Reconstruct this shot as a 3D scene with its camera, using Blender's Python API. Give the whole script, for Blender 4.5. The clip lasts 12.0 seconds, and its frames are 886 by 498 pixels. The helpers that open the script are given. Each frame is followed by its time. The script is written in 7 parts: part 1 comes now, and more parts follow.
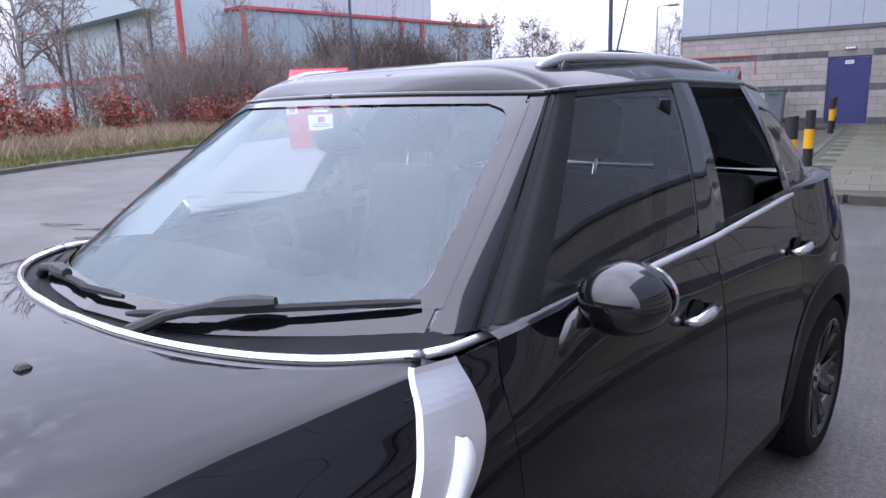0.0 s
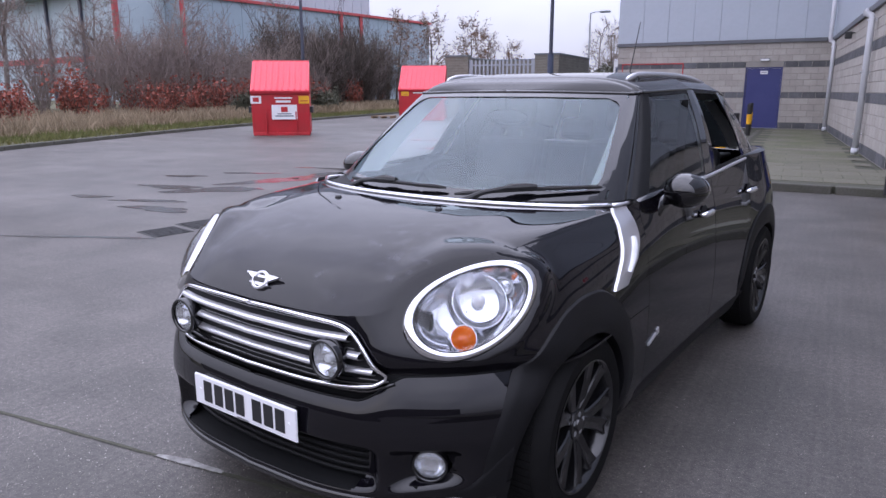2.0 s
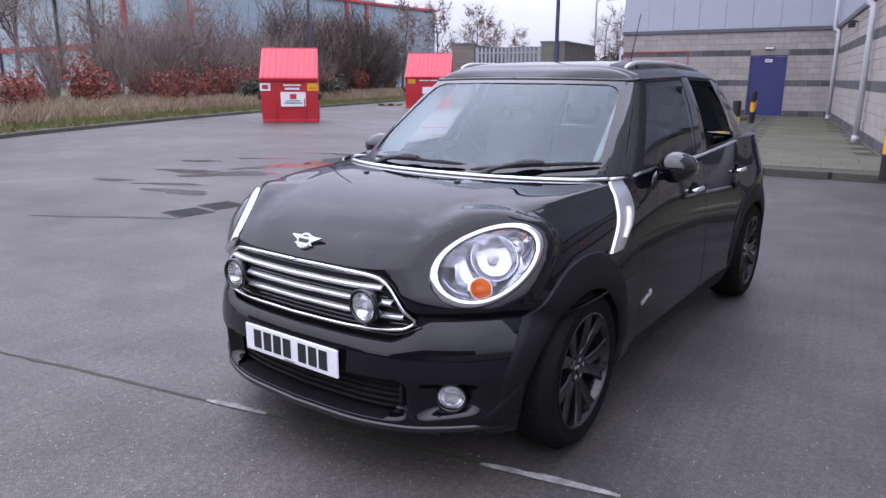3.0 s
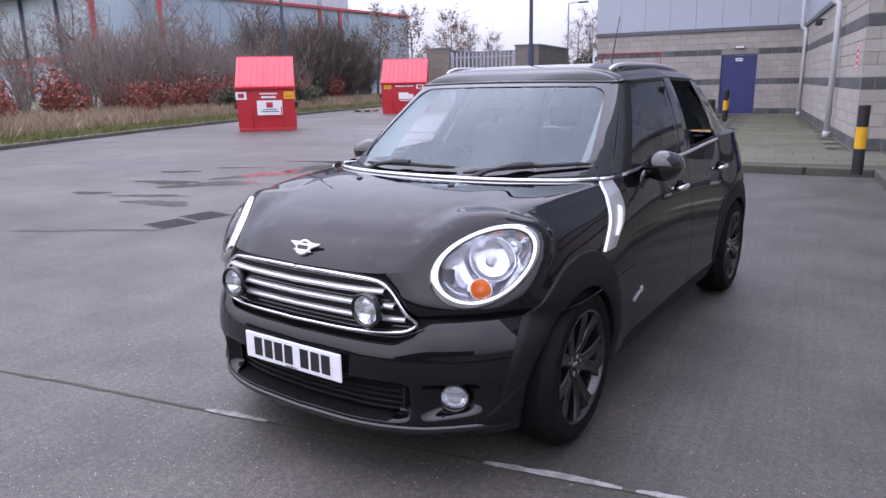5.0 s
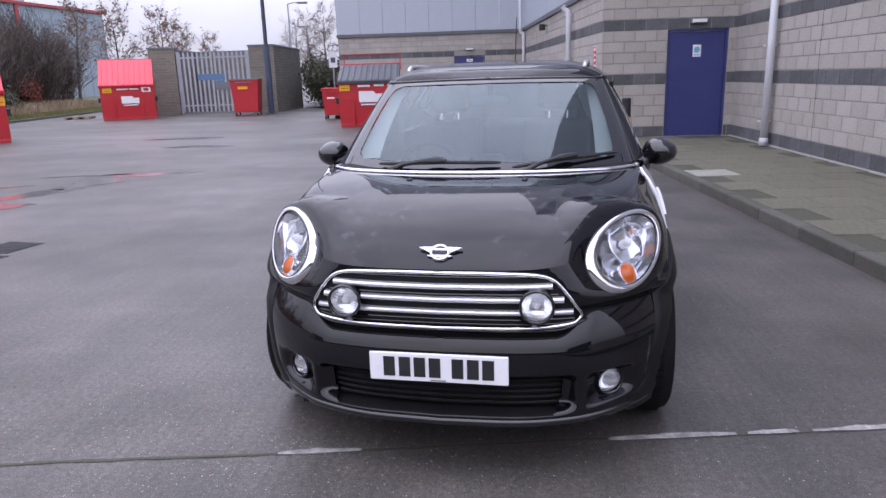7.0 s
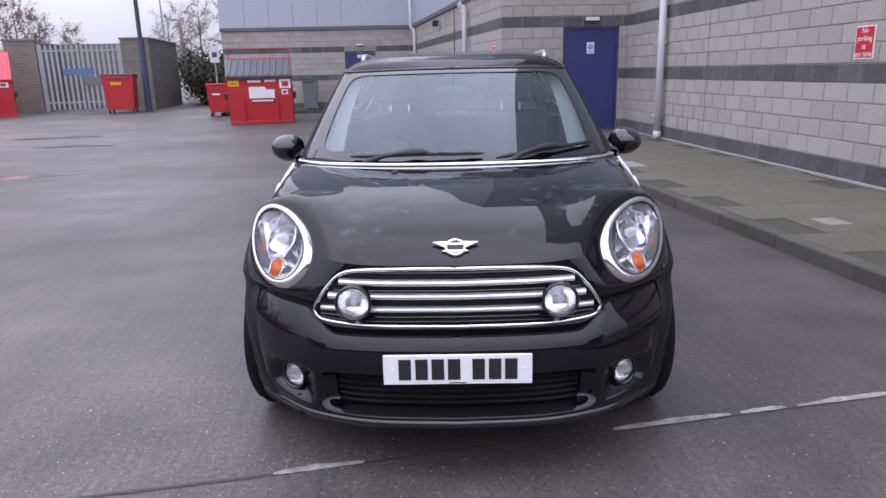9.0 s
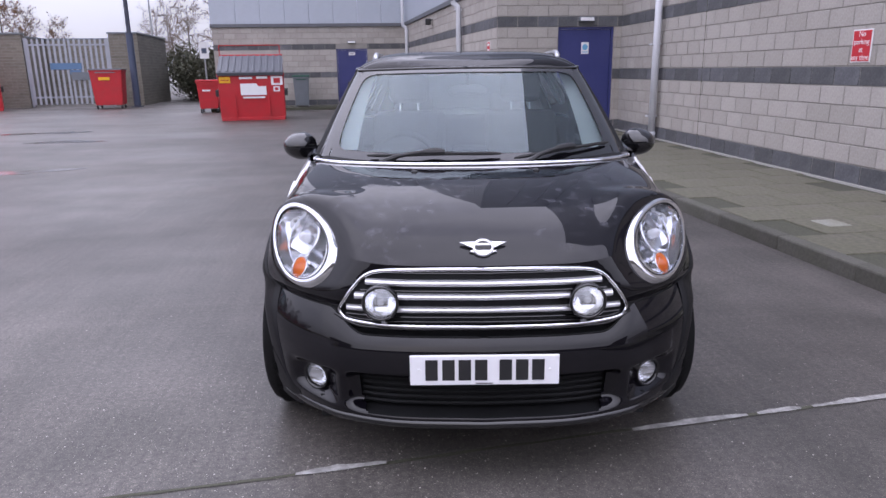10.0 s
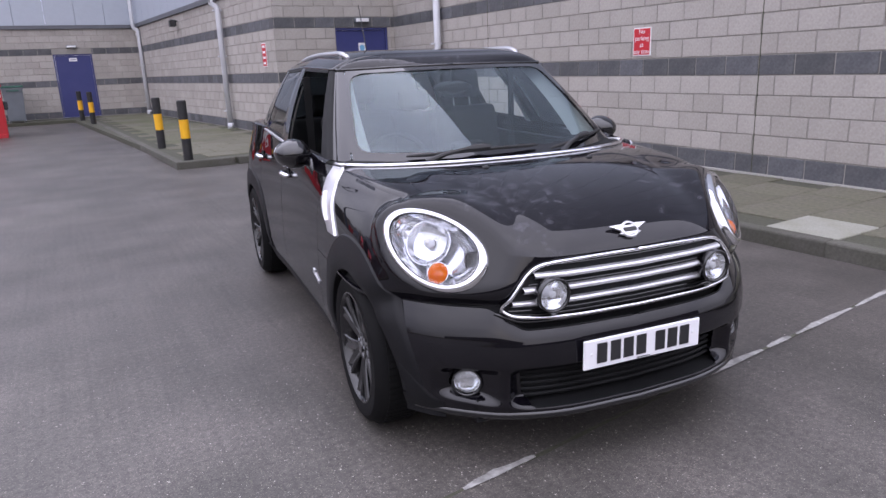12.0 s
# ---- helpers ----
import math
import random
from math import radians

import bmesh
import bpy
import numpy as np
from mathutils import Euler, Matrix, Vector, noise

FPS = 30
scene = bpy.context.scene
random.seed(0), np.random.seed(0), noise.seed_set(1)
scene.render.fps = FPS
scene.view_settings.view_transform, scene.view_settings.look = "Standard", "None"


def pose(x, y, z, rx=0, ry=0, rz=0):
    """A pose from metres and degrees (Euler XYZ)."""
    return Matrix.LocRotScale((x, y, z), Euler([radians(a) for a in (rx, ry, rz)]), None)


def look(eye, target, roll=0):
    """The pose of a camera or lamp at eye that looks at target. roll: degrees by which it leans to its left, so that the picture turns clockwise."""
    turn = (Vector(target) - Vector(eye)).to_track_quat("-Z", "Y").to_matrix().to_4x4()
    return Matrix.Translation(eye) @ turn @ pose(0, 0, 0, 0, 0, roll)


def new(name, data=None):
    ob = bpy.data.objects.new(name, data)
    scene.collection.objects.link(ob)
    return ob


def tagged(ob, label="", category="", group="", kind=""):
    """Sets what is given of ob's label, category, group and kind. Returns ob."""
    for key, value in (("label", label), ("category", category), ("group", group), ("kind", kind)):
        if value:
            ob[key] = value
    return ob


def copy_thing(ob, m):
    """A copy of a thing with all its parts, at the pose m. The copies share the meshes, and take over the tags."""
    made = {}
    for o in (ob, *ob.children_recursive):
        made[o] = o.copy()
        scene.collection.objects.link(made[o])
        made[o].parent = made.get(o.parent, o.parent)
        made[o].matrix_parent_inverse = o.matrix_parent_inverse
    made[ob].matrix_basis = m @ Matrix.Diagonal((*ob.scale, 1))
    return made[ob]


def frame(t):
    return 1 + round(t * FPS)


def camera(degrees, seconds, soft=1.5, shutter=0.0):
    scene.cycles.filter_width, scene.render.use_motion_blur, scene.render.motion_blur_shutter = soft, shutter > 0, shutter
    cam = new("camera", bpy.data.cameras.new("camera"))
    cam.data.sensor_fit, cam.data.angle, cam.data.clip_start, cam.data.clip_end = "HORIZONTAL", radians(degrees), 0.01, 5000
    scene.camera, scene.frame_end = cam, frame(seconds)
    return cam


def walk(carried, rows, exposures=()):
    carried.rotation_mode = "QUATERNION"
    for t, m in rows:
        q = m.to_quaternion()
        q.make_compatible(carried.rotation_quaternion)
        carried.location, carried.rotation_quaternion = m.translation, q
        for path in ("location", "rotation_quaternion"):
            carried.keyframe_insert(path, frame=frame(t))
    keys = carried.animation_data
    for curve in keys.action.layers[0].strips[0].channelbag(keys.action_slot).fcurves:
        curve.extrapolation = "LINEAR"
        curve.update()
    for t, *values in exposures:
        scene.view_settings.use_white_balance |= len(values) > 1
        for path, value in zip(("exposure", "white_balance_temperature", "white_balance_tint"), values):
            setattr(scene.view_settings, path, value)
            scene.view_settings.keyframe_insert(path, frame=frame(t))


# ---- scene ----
cam = camera(65.6, 12.0)
PATH = [
    (0, (1.601, 0.22, 1.501), (0.465, 1.808, 1.068), -1.9),
    (0.5, (1.609, -0.301, 1.502), (0.508, 1.321, 1.106), -0.5),
    (1, (1.651, -0.753, 1.515), (0.575, 0.886, 1.123), 0.2),
    (1.5, (1.693, -1.178, 1.521), (0.656, 0.469, 1.062), 0.1),
    (2, (1.668, -1.578, 1.514), (0.708, 0.118, 1.066), -0.0),
    (2.5, (1.724, -1.792, 1.514), (0.75, -0.105, 1.06), 0.1),
    (3, (1.804, -1.935, 1.509), (0.836, -0.252, 1.028), 0.1),
    (3.2, (1.805, -1.96, 1.501), (0.856, -0.264, 1.028), 0.4),
    (5, (1.759, -2.006, 1.511), (0.843, -0.292, 1.043), -1.1),
    (5.5, (1.441, -2.156, 1.491), (0.632, -0.389, 1.016), -1.9),
    (6, (1.059, -2.237, 1.489), (0.435, -0.393, 1.03), -1.7),
    (6.5, (0.629, -2.318, 1.514), (0.246, -0.414, 1.037), -0.8),
    (7, (0.246, -2.412, 1.526), (0.079, -0.479, 1.042), -1.7),
    (7.5, (-0.03, -2.333, 1.492), (-0.008, -0.396, 0.995), -1.7),
    (9.3, (-0.222, -2.276, 1.496), (-0.061, -0.347, 0.995), -1.4),
    (9.5, (-0.226, -2.278, 1.504), (-0.076, -0.35, 0.996), -1.2),
    (10, (-0.362, -2.254, 1.501), (-0.165, -0.328, 0.996), -0.8),
    (10.5, (-0.756, -2.256, 1.52), (-0.353, -0.364, 1.011), 0.1),
    (11, (-1.105, -2.107, 1.499), (-0.534, -0.261, 0.982), 0.1),
    (11.5, (-1.413, -1.928, 1.5), (-0.665, -0.151, 0.971), -0.4),
    (12, (-1.783, -1.792, 1.513), (-0.867, -0.092, 0.994), -2.3),
]
walk(cam, [(t, look(eye, target, roll)) for t, eye, target, roll in PATH],
     [(0.0, -0.24, 6350, 9), (0.5, -0.52, 6350, 9), (1.0, -0.80, 6350, 9), (1.6, -0.72, 6400, 10), (2.5, -0.60, 6500, 11), (5.5, -0.45, 6600, 11), (7.5, -0.63, 6650, 11), (10.5, -0.58, 6750, 11), (12.0, -0.52, 6850, 11)])

import collections


# ---- sky and light ----
world = bpy.data.worlds.new("overcast")
scene.world = world
world.use_nodes = True
wn, wl = world.node_tree.nodes, world.node_tree.links
wn.clear()
w_out = wn.new("ShaderNodeOutputWorld")
w_bg = wn.new("ShaderNodeBackground")
w_sky = wn.new("ShaderNodeTexSky")
w_sky.sky_type, w_sky.sun_disc = "NISHITA", False
w_sky.sun_elevation, w_sky.sun_rotation = radians(24), radians(200)
w_mul = wn.new("ShaderNodeMix")
w_mul.data_type, w_mul.blend_type = "RGBA", "MULTIPLY"
w_mul.inputs[0].default_value = 1.0
w_mul.inputs[7].default_value = (0.09, 0.09, 0.09, 1)
w_geo = wn.new("ShaderNodeTexCoord")
w_map = wn.new("ShaderNodeMapping")
w_map.inputs["Scale"].default_value = (1.2, 1.2, 3.2)
w_noise = wn.new("ShaderNodeTexNoise")
w_noise.inputs["Scale"].default_value = 1.7
w_noise.inputs["Detail"].default_value = 5
w_ramp = wn.new("ShaderNodeValToRGB")
w_ramp.color_ramp.elements[0].position, w_ramp.color_ramp.elements[0].color = 0.30, (0.635, 0.645, 0.845, 1)
w_ramp.color_ramp.elements[1].position, w_ramp.color_ramp.elements[1].color = 0.72, (0.905, 0.912, 1.135, 1)
w_mix = wn.new("ShaderNodeMix")
w_mix.data_type = "RGBA"
w_mix.inputs[0].default_value = 0.88
wl.new(w_geo.outputs["Generated"], w_map.inputs[0])
wl.new(w_map.outputs[0], w_noise.inputs["Vector"])
wl.new(w_noise.outputs["Fac"], w_ramp.inputs[0])
wl.new(w_sky.outputs[0], w_mul.inputs[6])
wl.new(w_mul.outputs[2], w_mix.inputs[6])
wl.new(w_ramp.outputs[0], w_mix.inputs[7])
wl.new(w_mix.outputs[2], w_bg.inputs[0])
# an overcast dome is brighter overhead than at the horizon
w_sep = wn.new("ShaderNodeSeparateXYZ")
w_up = wn.new("ShaderNodeMapRange")
w_up.inputs[1].default_value, w_up.inputs[2].default_value = 0.0, 1.0
w_up.inputs[3].default_value, w_up.inputs[4].default_value = 1.40, 6.4
wl.new(w_geo.outputs["Generated"], w_sep.inputs[0])
wl.new(w_sep.outputs[2], w_up.inputs[0])
wl.new(w_up.outputs[0], w_bg.inputs[1])
wl.new(w_bg.outputs[0], w_out.inputs[0])
sun = new("sun", bpy.data.lights.new("sun", "SUN"))
sun.data.energy, sun.data.angle, sun.data.color = 0.5, radians(120), (1.0, 0.97, 0.93)
sun.matrix_world = look((-12, -30, 24), (0, 0, 0))


# ---- materials ----
def mat(name, color, rough=0.6, metal=0.0, second=None, scale=6.0, amount=0.5, fine=0.0, fine_scale=60.0, bump=0.0, bump_scale=80.0,
        per_object=0.0, per_island=0.0, coat=0.0, rough_var=0.0, spec=0.5, stretch=(1, 1, 1)):
    """A procedural surface: two colours mixed by large noise, fine grain, bump and variation from piece to piece."""
    m = bpy.data.materials.new(name)
    m.use_nodes = True
    n, l = m.node_tree.nodes, m.node_tree.links
    b = n["Principled BSDF"]
    b.inputs["Roughness"].default_value, b.inputs["Metallic"].default_value = rough, metal
    b.inputs["Coat Weight"].default_value = coat
    b.inputs["Coat Roughness"].default_value = 0.03
    b.inputs["Specular IOR Level"].default_value = spec
    tc = n.new("ShaderNodeTexCoord")
    mp = n.new("ShaderNodeMapping")
    mp.inputs["Scale"].default_value = stretch
    l.new(tc.outputs["Object"], mp.inputs[0])
    c1 = n.new("ShaderNodeRGB")
    c1.outputs[0].default_value = (*color, 1)
    out = c1.outputs[0]

    def noise_tex(sc, detail=4.0):
        t = n.new("ShaderNodeTexNoise")
        t.inputs["Scale"].default_value, t.inputs["Detail"].default_value = sc, detail
        l.new(mp.outputs[0], t.inputs["Vector"])
        return t.outputs["Fac"]

    def mixed(a, bcol, fac, blend="MIX"):
        x = n.new("ShaderNodeMix")
        x.data_type, x.blend_type = "RGBA", blend
        for k, v in ((0, fac), (6, a), (7, bcol)):
            if isinstance(v, (int, float)):
                x.inputs[k].default_value = v
            elif isinstance(v, tuple):
                x.inputs[k].default_value = v
            else:
                l.new(v, x.inputs[k])
        return x.outputs[2]

    def ranged(v, a, bb, c, d):
        r = n.new("ShaderNodeMapRange")
        for k, q in enumerate((a, bb, c, d)):
            r.inputs[k + 1].default_value = q
        l.new(v, r.inputs[0])
        return r.outputs[0]

    if second is not None:
        out = mixed(out, (*second, 1), ranged(noise_tex(scale), 0.35, 0.68, 0.0, amount))
    if fine:
        g = n.new("ShaderNodeCombineColor")
        v = ranged(noise_tex(fine_scale, 3.0), 0.25, 0.75, 1 - fine, 1 + fine)
        for k in range(3):
            l.new(v, g.inputs[k])
        out = mixed(out, g.outputs[0], 1.0, "MULTIPLY")
    if per_object or per_island:
        src = n.new("ShaderNodeObjectInfo").outputs["Random"] if per_object else n.new("ShaderNodeNewGeometry").outputs["Random Per Island"]
        k0 = per_object or per_island
        g = n.new("ShaderNodeCombineColor")
        for k in range(3):
            l.new(ranged(src, 0, 1, 1 - k0 * (1 if k != 2 else 1.15), 1 + k0), g.inputs[k])
        out = mixed(out, g.outputs[0], 1.0, "MULTIPLY")
    l.new(out, b.inputs["Base Color"])
    if rough_var:
        l.new(ranged(noise_tex(scale * 1.7), 0.3, 0.7, max(0.02, rough - rough_var), min(1, rough + rough_var)), b.inputs["Roughness"])
    if bump:
        bp = n.new("ShaderNodeBump")
        bp.inputs["Strength"].default_value, bp.inputs["Distance"].default_value = bump, 0.004
        l.new(noise_tex(bump_scale, 5.0), bp.inputs["Height"])
        l.new(bp.outputs[0], b.inputs["Normal"])
    return m


M = {}
M["block"] = mat("buff_block", (0.385, 0.360, 0.335), 0.9, second=(0.305, 0.285, 0.265), scale=2.2, amount=0.6, fine=0.12, fine_scale=45, bump=0.6, bump_scale=55, per_object=0.075)
M["block_rest"] = mat("buff_block_rest", (0.385, 0.360, 0.335), 0.9, second=(0.305, 0.285, 0.265), scale=2.2, amount=0.6, fine=0.12, fine_scale=45, bump=0.6, bump_scale=55, per_island=0.075)
M["band"] = mat("slate_block", (0.075, 0.078, 0.088), 0.75, second=(0.16, 0.16, 0.17), scale=2.0, amount=0.6, fine=0.2, fine_scale=40, bump=0.6, per_object=0.2)
M["band_rest"] = mat("slate_block_rest", (0.075, 0.078, 0.088), 0.75, second=(0.16, 0.16, 0.17), scale=2.0, amount=0.6, fine=0.2, fine_scale=40, bump=0.6, per_island=0.2)
M["wall_plain"] = mat("plain_wall", (0.15, 0.14, 0.13), 0.9, second=(0.11, 0.105, 0.10), scale=0.6, amount=0.6, fine=0.15, fine_scale=12)
M["mortar"] = mat("mortar", (0.30, 0.283, 0.262), 0.95, second=(0.2, 0.19, 0.18), scale=2, amount=0.5, fine=0.15, bump=0.5)
M["cladding"] = mat("grey_cladding", (0.40, 0.44, 0.50), 0.42, second=(0.36, 0.40, 0.46), scale=0.5, amount=0.5, fine=0.03, fine_scale=8)
M["fascia"] = mat("dark_fascia", (0.10, 0.105, 0.12), 0.5, second=(0.14, 0.145, 0.16), scale=2, amount=0.5)
M["pipe"] = mat("pale_pipe", (0.55, 0.56, 0.60), 0.45, second=(0.45, 0.46, 0.48), scale=2, amount=0.5, fine=0.05)
M["door"] = mat("blue_door", (0.030, 0.038, 0.150), 0.42, second=(0.045, 0.052, 0.17), scale=1.5, amount=0.6, fine=0.06, fine_scale=30, bump=0.1)
M["white"] = mat("white_plate", (0.78, 0.78, 0.80), 0.5, second=(0.70, 0.70, 0.71), scale=6, amount=0.4)
M["red_sign"] = mat("red_sign", (0.55, 0.02, 0.035), 0.45, second=(0.48, 0.03, 0.04), scale=9, amount=0.4)
M["sky_blue"] = mat("pale_blue_disc", (0.15, 0.40, 0.62), 0.45)
M["black"] = mat("black_paint", (0.014, 0.014, 0.016), 0.5, second=(0.03, 0.03, 0.03), scale=9, amount=0.5)
M["yellow"] = mat("yellow_paint", (0.80, 0.42, 0.012), 0.5, second=(0.66, 0.34, 0.02), scale=9, amount=0.6)
M["kerb"] = mat("kerb_stone", (0.088, 0.084, 0.073), 0.8, second=(0.062, 0.064, 0.045), scale=3, amount=0.8, fine=0.2, fine_scale=50, bump=0.5, per_object=0.2)
M["slab"] = mat("mossy_slab", (0.128, 0.120, 0.094), 0.82, second=(0.082, 0.090, 0.040), scale=0.7, amount=0.95, fine=0.25, fine_scale=22, bump=0.6, bump_scale=40, per_object=0.09)
M["slab_pale"] = mat("pale_slab", (0.29, 0.29, 0.255), 0.85, second=(0.22, 0.22, 0.17), scale=4, amount=0.7, fine=0.15, fine_scale=50, bump=0.4, per_object=0.1)
M["joint"] = mat("dark_joint", (0.062, 0.063, 0.044), 0.9, fine=0.3)
M["bin_red"] = mat("bin_red", (0.50, 0.020, 0.030), 0.5, second=(0.40, 0.03, 0.035), scale=3, amount=0.7, fine=0.08, fine_scale=30, rough_var=0.1)
M["lid_red"] = mat("lid_red", (0.80, 0.055, 0.085), 0.38, second=(0.68, 0.05, 0.07), scale=2, amount=0.5, fine=0.05)
M["lid_grey"] = mat("lid_grey", (0.085, 0.09, 0.105), 0.5, second=(0.12, 0.125, 0.14), scale=2, amount=0.5)
M["grey_plastic"] = mat("grey_plastic", (0.16, 0.18, 0.20), 0.5, second=(0.12, 0.135, 0.15), scale=4, amount=0.5)
M["green_plastic"] = mat("green_plastic", (0.02, 0.10, 0.07), 0.5)
M["rubber"] = mat("rubber", (0.018, 0.018, 0.019), 0.75, second=(0.03, 0.03, 0.03), scale=12, amount=0.6, bump=0.2)
M["steel"] = mat("galvanised", (0.42, 0.43, 0.46), 0.45, metal=0.6, second=(0.30, 0.31, 0.33), scale=4, amount=0.7)
M["gate"] = mat("gate_paint", (0.36, 0.38, 0.43), 0.5, second=(0.28, 0.30, 0.34), scale=3, amount=0.6)
M["blue_post"] = mat("blue_post", (0.055, 0.072, 0.120), 0.5, second=(0.075, 0.090, 0.135), scale=3, amount=0.5)
M["dark_post"] = mat("dark_post", (0.05, 0.055, 0.08), 0.5)
M["blue_shape"] = mat("blue_shape", (0.10, 0.19, 0.32), 0.6)
M["wood"] = mat("pallet_wood", (0.26, 0.19, 0.12), 0.8, second=(0.18, 0.13, 0.09), scale=6, amount=0.6, fine=0.2)
M["shed"] = mat("shed_cladding", (0.25, 0.315, 0.36), 0.5, second=(0.20, 0.26, 0.30), scale=0.15, amount=0.6, fine=0.04, fine_scale=2)
M["shed_pale"] = mat("shed_pale", (0.34, 0.41, 0.45), 0.5, second=(0.30, 0.37, 0.41), scale=0.15, amount=0.6, fine=0.04, fine_scale=2)
M["red_trim"] = mat("red_trim", (0.36, 0.05, 0.055), 0.5, second=(0.38, 0.035, 0.04), scale=0.5, amount=0.5)
M["navy"] = mat("navy_letter", (0.02, 0.05, 0.16), 0.5)
M["bark"] = mat("bark", (0.075, 0.060, 0.052), 0.9, second=(0.11, 0.085, 0.07), scale=3, amount=0.7)
M["birch"] = mat("birch_bark", (0.30, 0.28, 0.26), 0.85, second=(0.10, 0.09, 0.085), scale=5, amount=0.8)
M["twig"] = mat("twig", (0.175, 0.140, 0.132), 0.9, second=(0.225, 0.180, 0.155), scale=0.5, amount=0.8, per_island=0.3)
M["twig_dark"] = mat("twig_dark", (0.066, 0.054, 0.048), 0.9, second=(0.09, 0.07, 0.055), scale=0.5, amount=0.8, per_island=0.3)
M["leaf_red"] = mat("beech_leaf", (0.25, 0.055, 0.035), 0.7, second=(0.17, 0.05, 0.03), scale=0.8, amount=0.8, per_island=0.4)
M["leaf_rust"] = mat("rust_leaf", (0.20, 0.105, 0.055), 0.7, second=(0.15, 0.08, 0.05), scale=0.8, amount=0.8, per_island=0.4)
M["leaf_green"] = mat("hedge_leaf", (0.052, 0.058, 0.034), 0.6, second=(0.080, 0.072, 0.045), scale=0.8, amount=0.8, per_island=0.4)
M["straw"] = mat("dry_grass", (0.33, 0.26, 0.18), 0.85, second=(0.22, 0.165, 0.11), scale=0.6, amount=0.8, per_island=0.35)
M["grass"] = mat("verge_grass", (0.12, 0.135, 0.04), 0.8, second=(0.18, 0.155, 0.06), scale=0.5, amount=0.8, per_island=0.35)
M["soil"] = mat("verge_soil", (0.10, 0.085, 0.05), 0.95, second=(0.075, 0.085, 0.035), scale=0.5, amount=0.9, fine=0.3, fine_scale=6, bump=0.5, bump_scale=8)


def ground_material():
    """Damp brushed concrete: tonal patches, fine grit, tracks of wear and smooth wet places."""
    m = bpy.data.materials.new("damp_concrete")
    m.use_nodes = True
    n, l = m.node_tree.nodes, m.node_tree.links
    b = n["Principled BSDF"]
    tc = n.new("ShaderNodeTexCoord")

    def nt(sc, detail=4.0, stretch=(1, 1, 1), rot=0.0):
        mp = n.new("ShaderNodeMapping")
        mp.inputs["Scale"].default_value = stretch
        mp.inputs["Rotation"].default_value = (0, 0, rot)
        l.new(tc.outputs["Object"], mp.inputs[0])
        t = n.new("ShaderNodeTexNoise")
        t.inputs["Scale"].default_value, t.inputs["Detail"].default_value = sc, detail
        l.new(mp.outputs[0], t.inputs["Vector"])
        return t.outputs["Fac"]

    def ramp(v, p0, c0, p1, c1):
        r = n.new("ShaderNodeValToRGB")
        r.color_ramp.elements[0].position, r.color_ramp.elements[0].color = p0, (*c0, 1)
        r.color_ramp.elements[1].position, r.color_ramp.elements[1].color = p1, (*c1, 1)
        l.new(v, r.inputs[0])
        return r.outputs[0]

    def mul(a, c):
        x = n.new("ShaderNodeMix")
        x.data_type, x.blend_type = "RGBA", "MULTIPLY"
        x.inputs[0].default_value = 1
        l.new(a, x.inputs[6])
        l.new(c, x.inputs[7])
        return x.outputs[2]

    col = ramp(nt(0.35, 5), 0.3, (0.057, 0.0528, 0.0500), 0.7, (0.099, 0.0915, 0.0865))
    col = mul(col, ramp(nt(1.7, 7), 0.36, (0.74, 0.75, 0.74), 0.64, (1.12, 1.11, 1.11)))
    col = mul(col, ramp(nt(38, 4), 0.25, (0.62, 0.62, 0.62), 0.75, (1.38, 1.37, 1.35)))
    col = mul(col, ramp(nt(1.0, 4, (0.25, 14, 1), 0.11 + math.pi / 2), 0.3, (0.94, 0.94, 0.94), 0.7, (1.06, 1.06, 1.06)))
    col = mul(col, ramp(nt(150, 1), 0.58, (1, 1, 1), 0.68, (2.2, 2.15, 2.0)))
    col = mul(col, ramp(nt(95, 2, (1, 1, 1), 0.7), 0.32, (0.55, 0.55, 0.55), 0.44, (1, 1, 1)))
    col = mul(col, ramp(nt(1.0, 3, (31, 0.7, 1), 0.05), 0.32, (0.88, 0.88, 0.88), 0.68, (1.11, 1.11, 1.10)))
    l.new(col, b.inputs["Base Color"])
    wet = nt(0.22, 3, (0.7, 1.3, 1))
    mr = n.new("ShaderNodeMapRange")
    for k, q in enumerate((0.35, 0.65, 0.40, 0.62)):
        mr.inputs[k + 1].default_value = q
    l.new(wet, mr.inputs[0])
    l.new(mr.outputs[0], b.inputs["Roughness"])
    bp = n.new("ShaderNodeBump")
    bp.inputs["Strength"].default_value, bp.inputs["Distance"].default_value = 0.35, 0.004
    l.new(nt(60, 4), bp.inputs["Height"])
    l.new(bp.outputs[0], b.inputs["Normal"])
    return m


M["ground"] = ground_material()
M["wet"] = mat("puddle_film", (0.074, 0.069, 0.066), 0.16, second=(0.085, 0.081, 0.077), scale=3, amount=0.5)
M["iron"] = mat("drain_iron", (0.02, 0.02, 0.021), 0.6, fine=0.3)


# ---- mesh tools ----
def link(name, bm, material, parent=None, label="", smooth=False):
    me = bpy.data.meshes.new(name)
    bm.to_mesh(me)
    bm.free()
    me.materials.append(material)
    if smooth:
        me.polygons.foreach_set("use_smooth", [True] * len(me.polygons))
    ob = new(name, me)
    ob.parent = parent
    if label:
        ob["label"] = label
    return ob


def part(name, bm, material, parent, label="", smooth=False):
    return link(name, bm, material, parent, label, smooth)


def piece(name, me, parent, m):
    """One more object on shared mesh data."""
    ob = new(name, me)
    ob.parent = parent
    ob.matrix_basis = m
    return ob


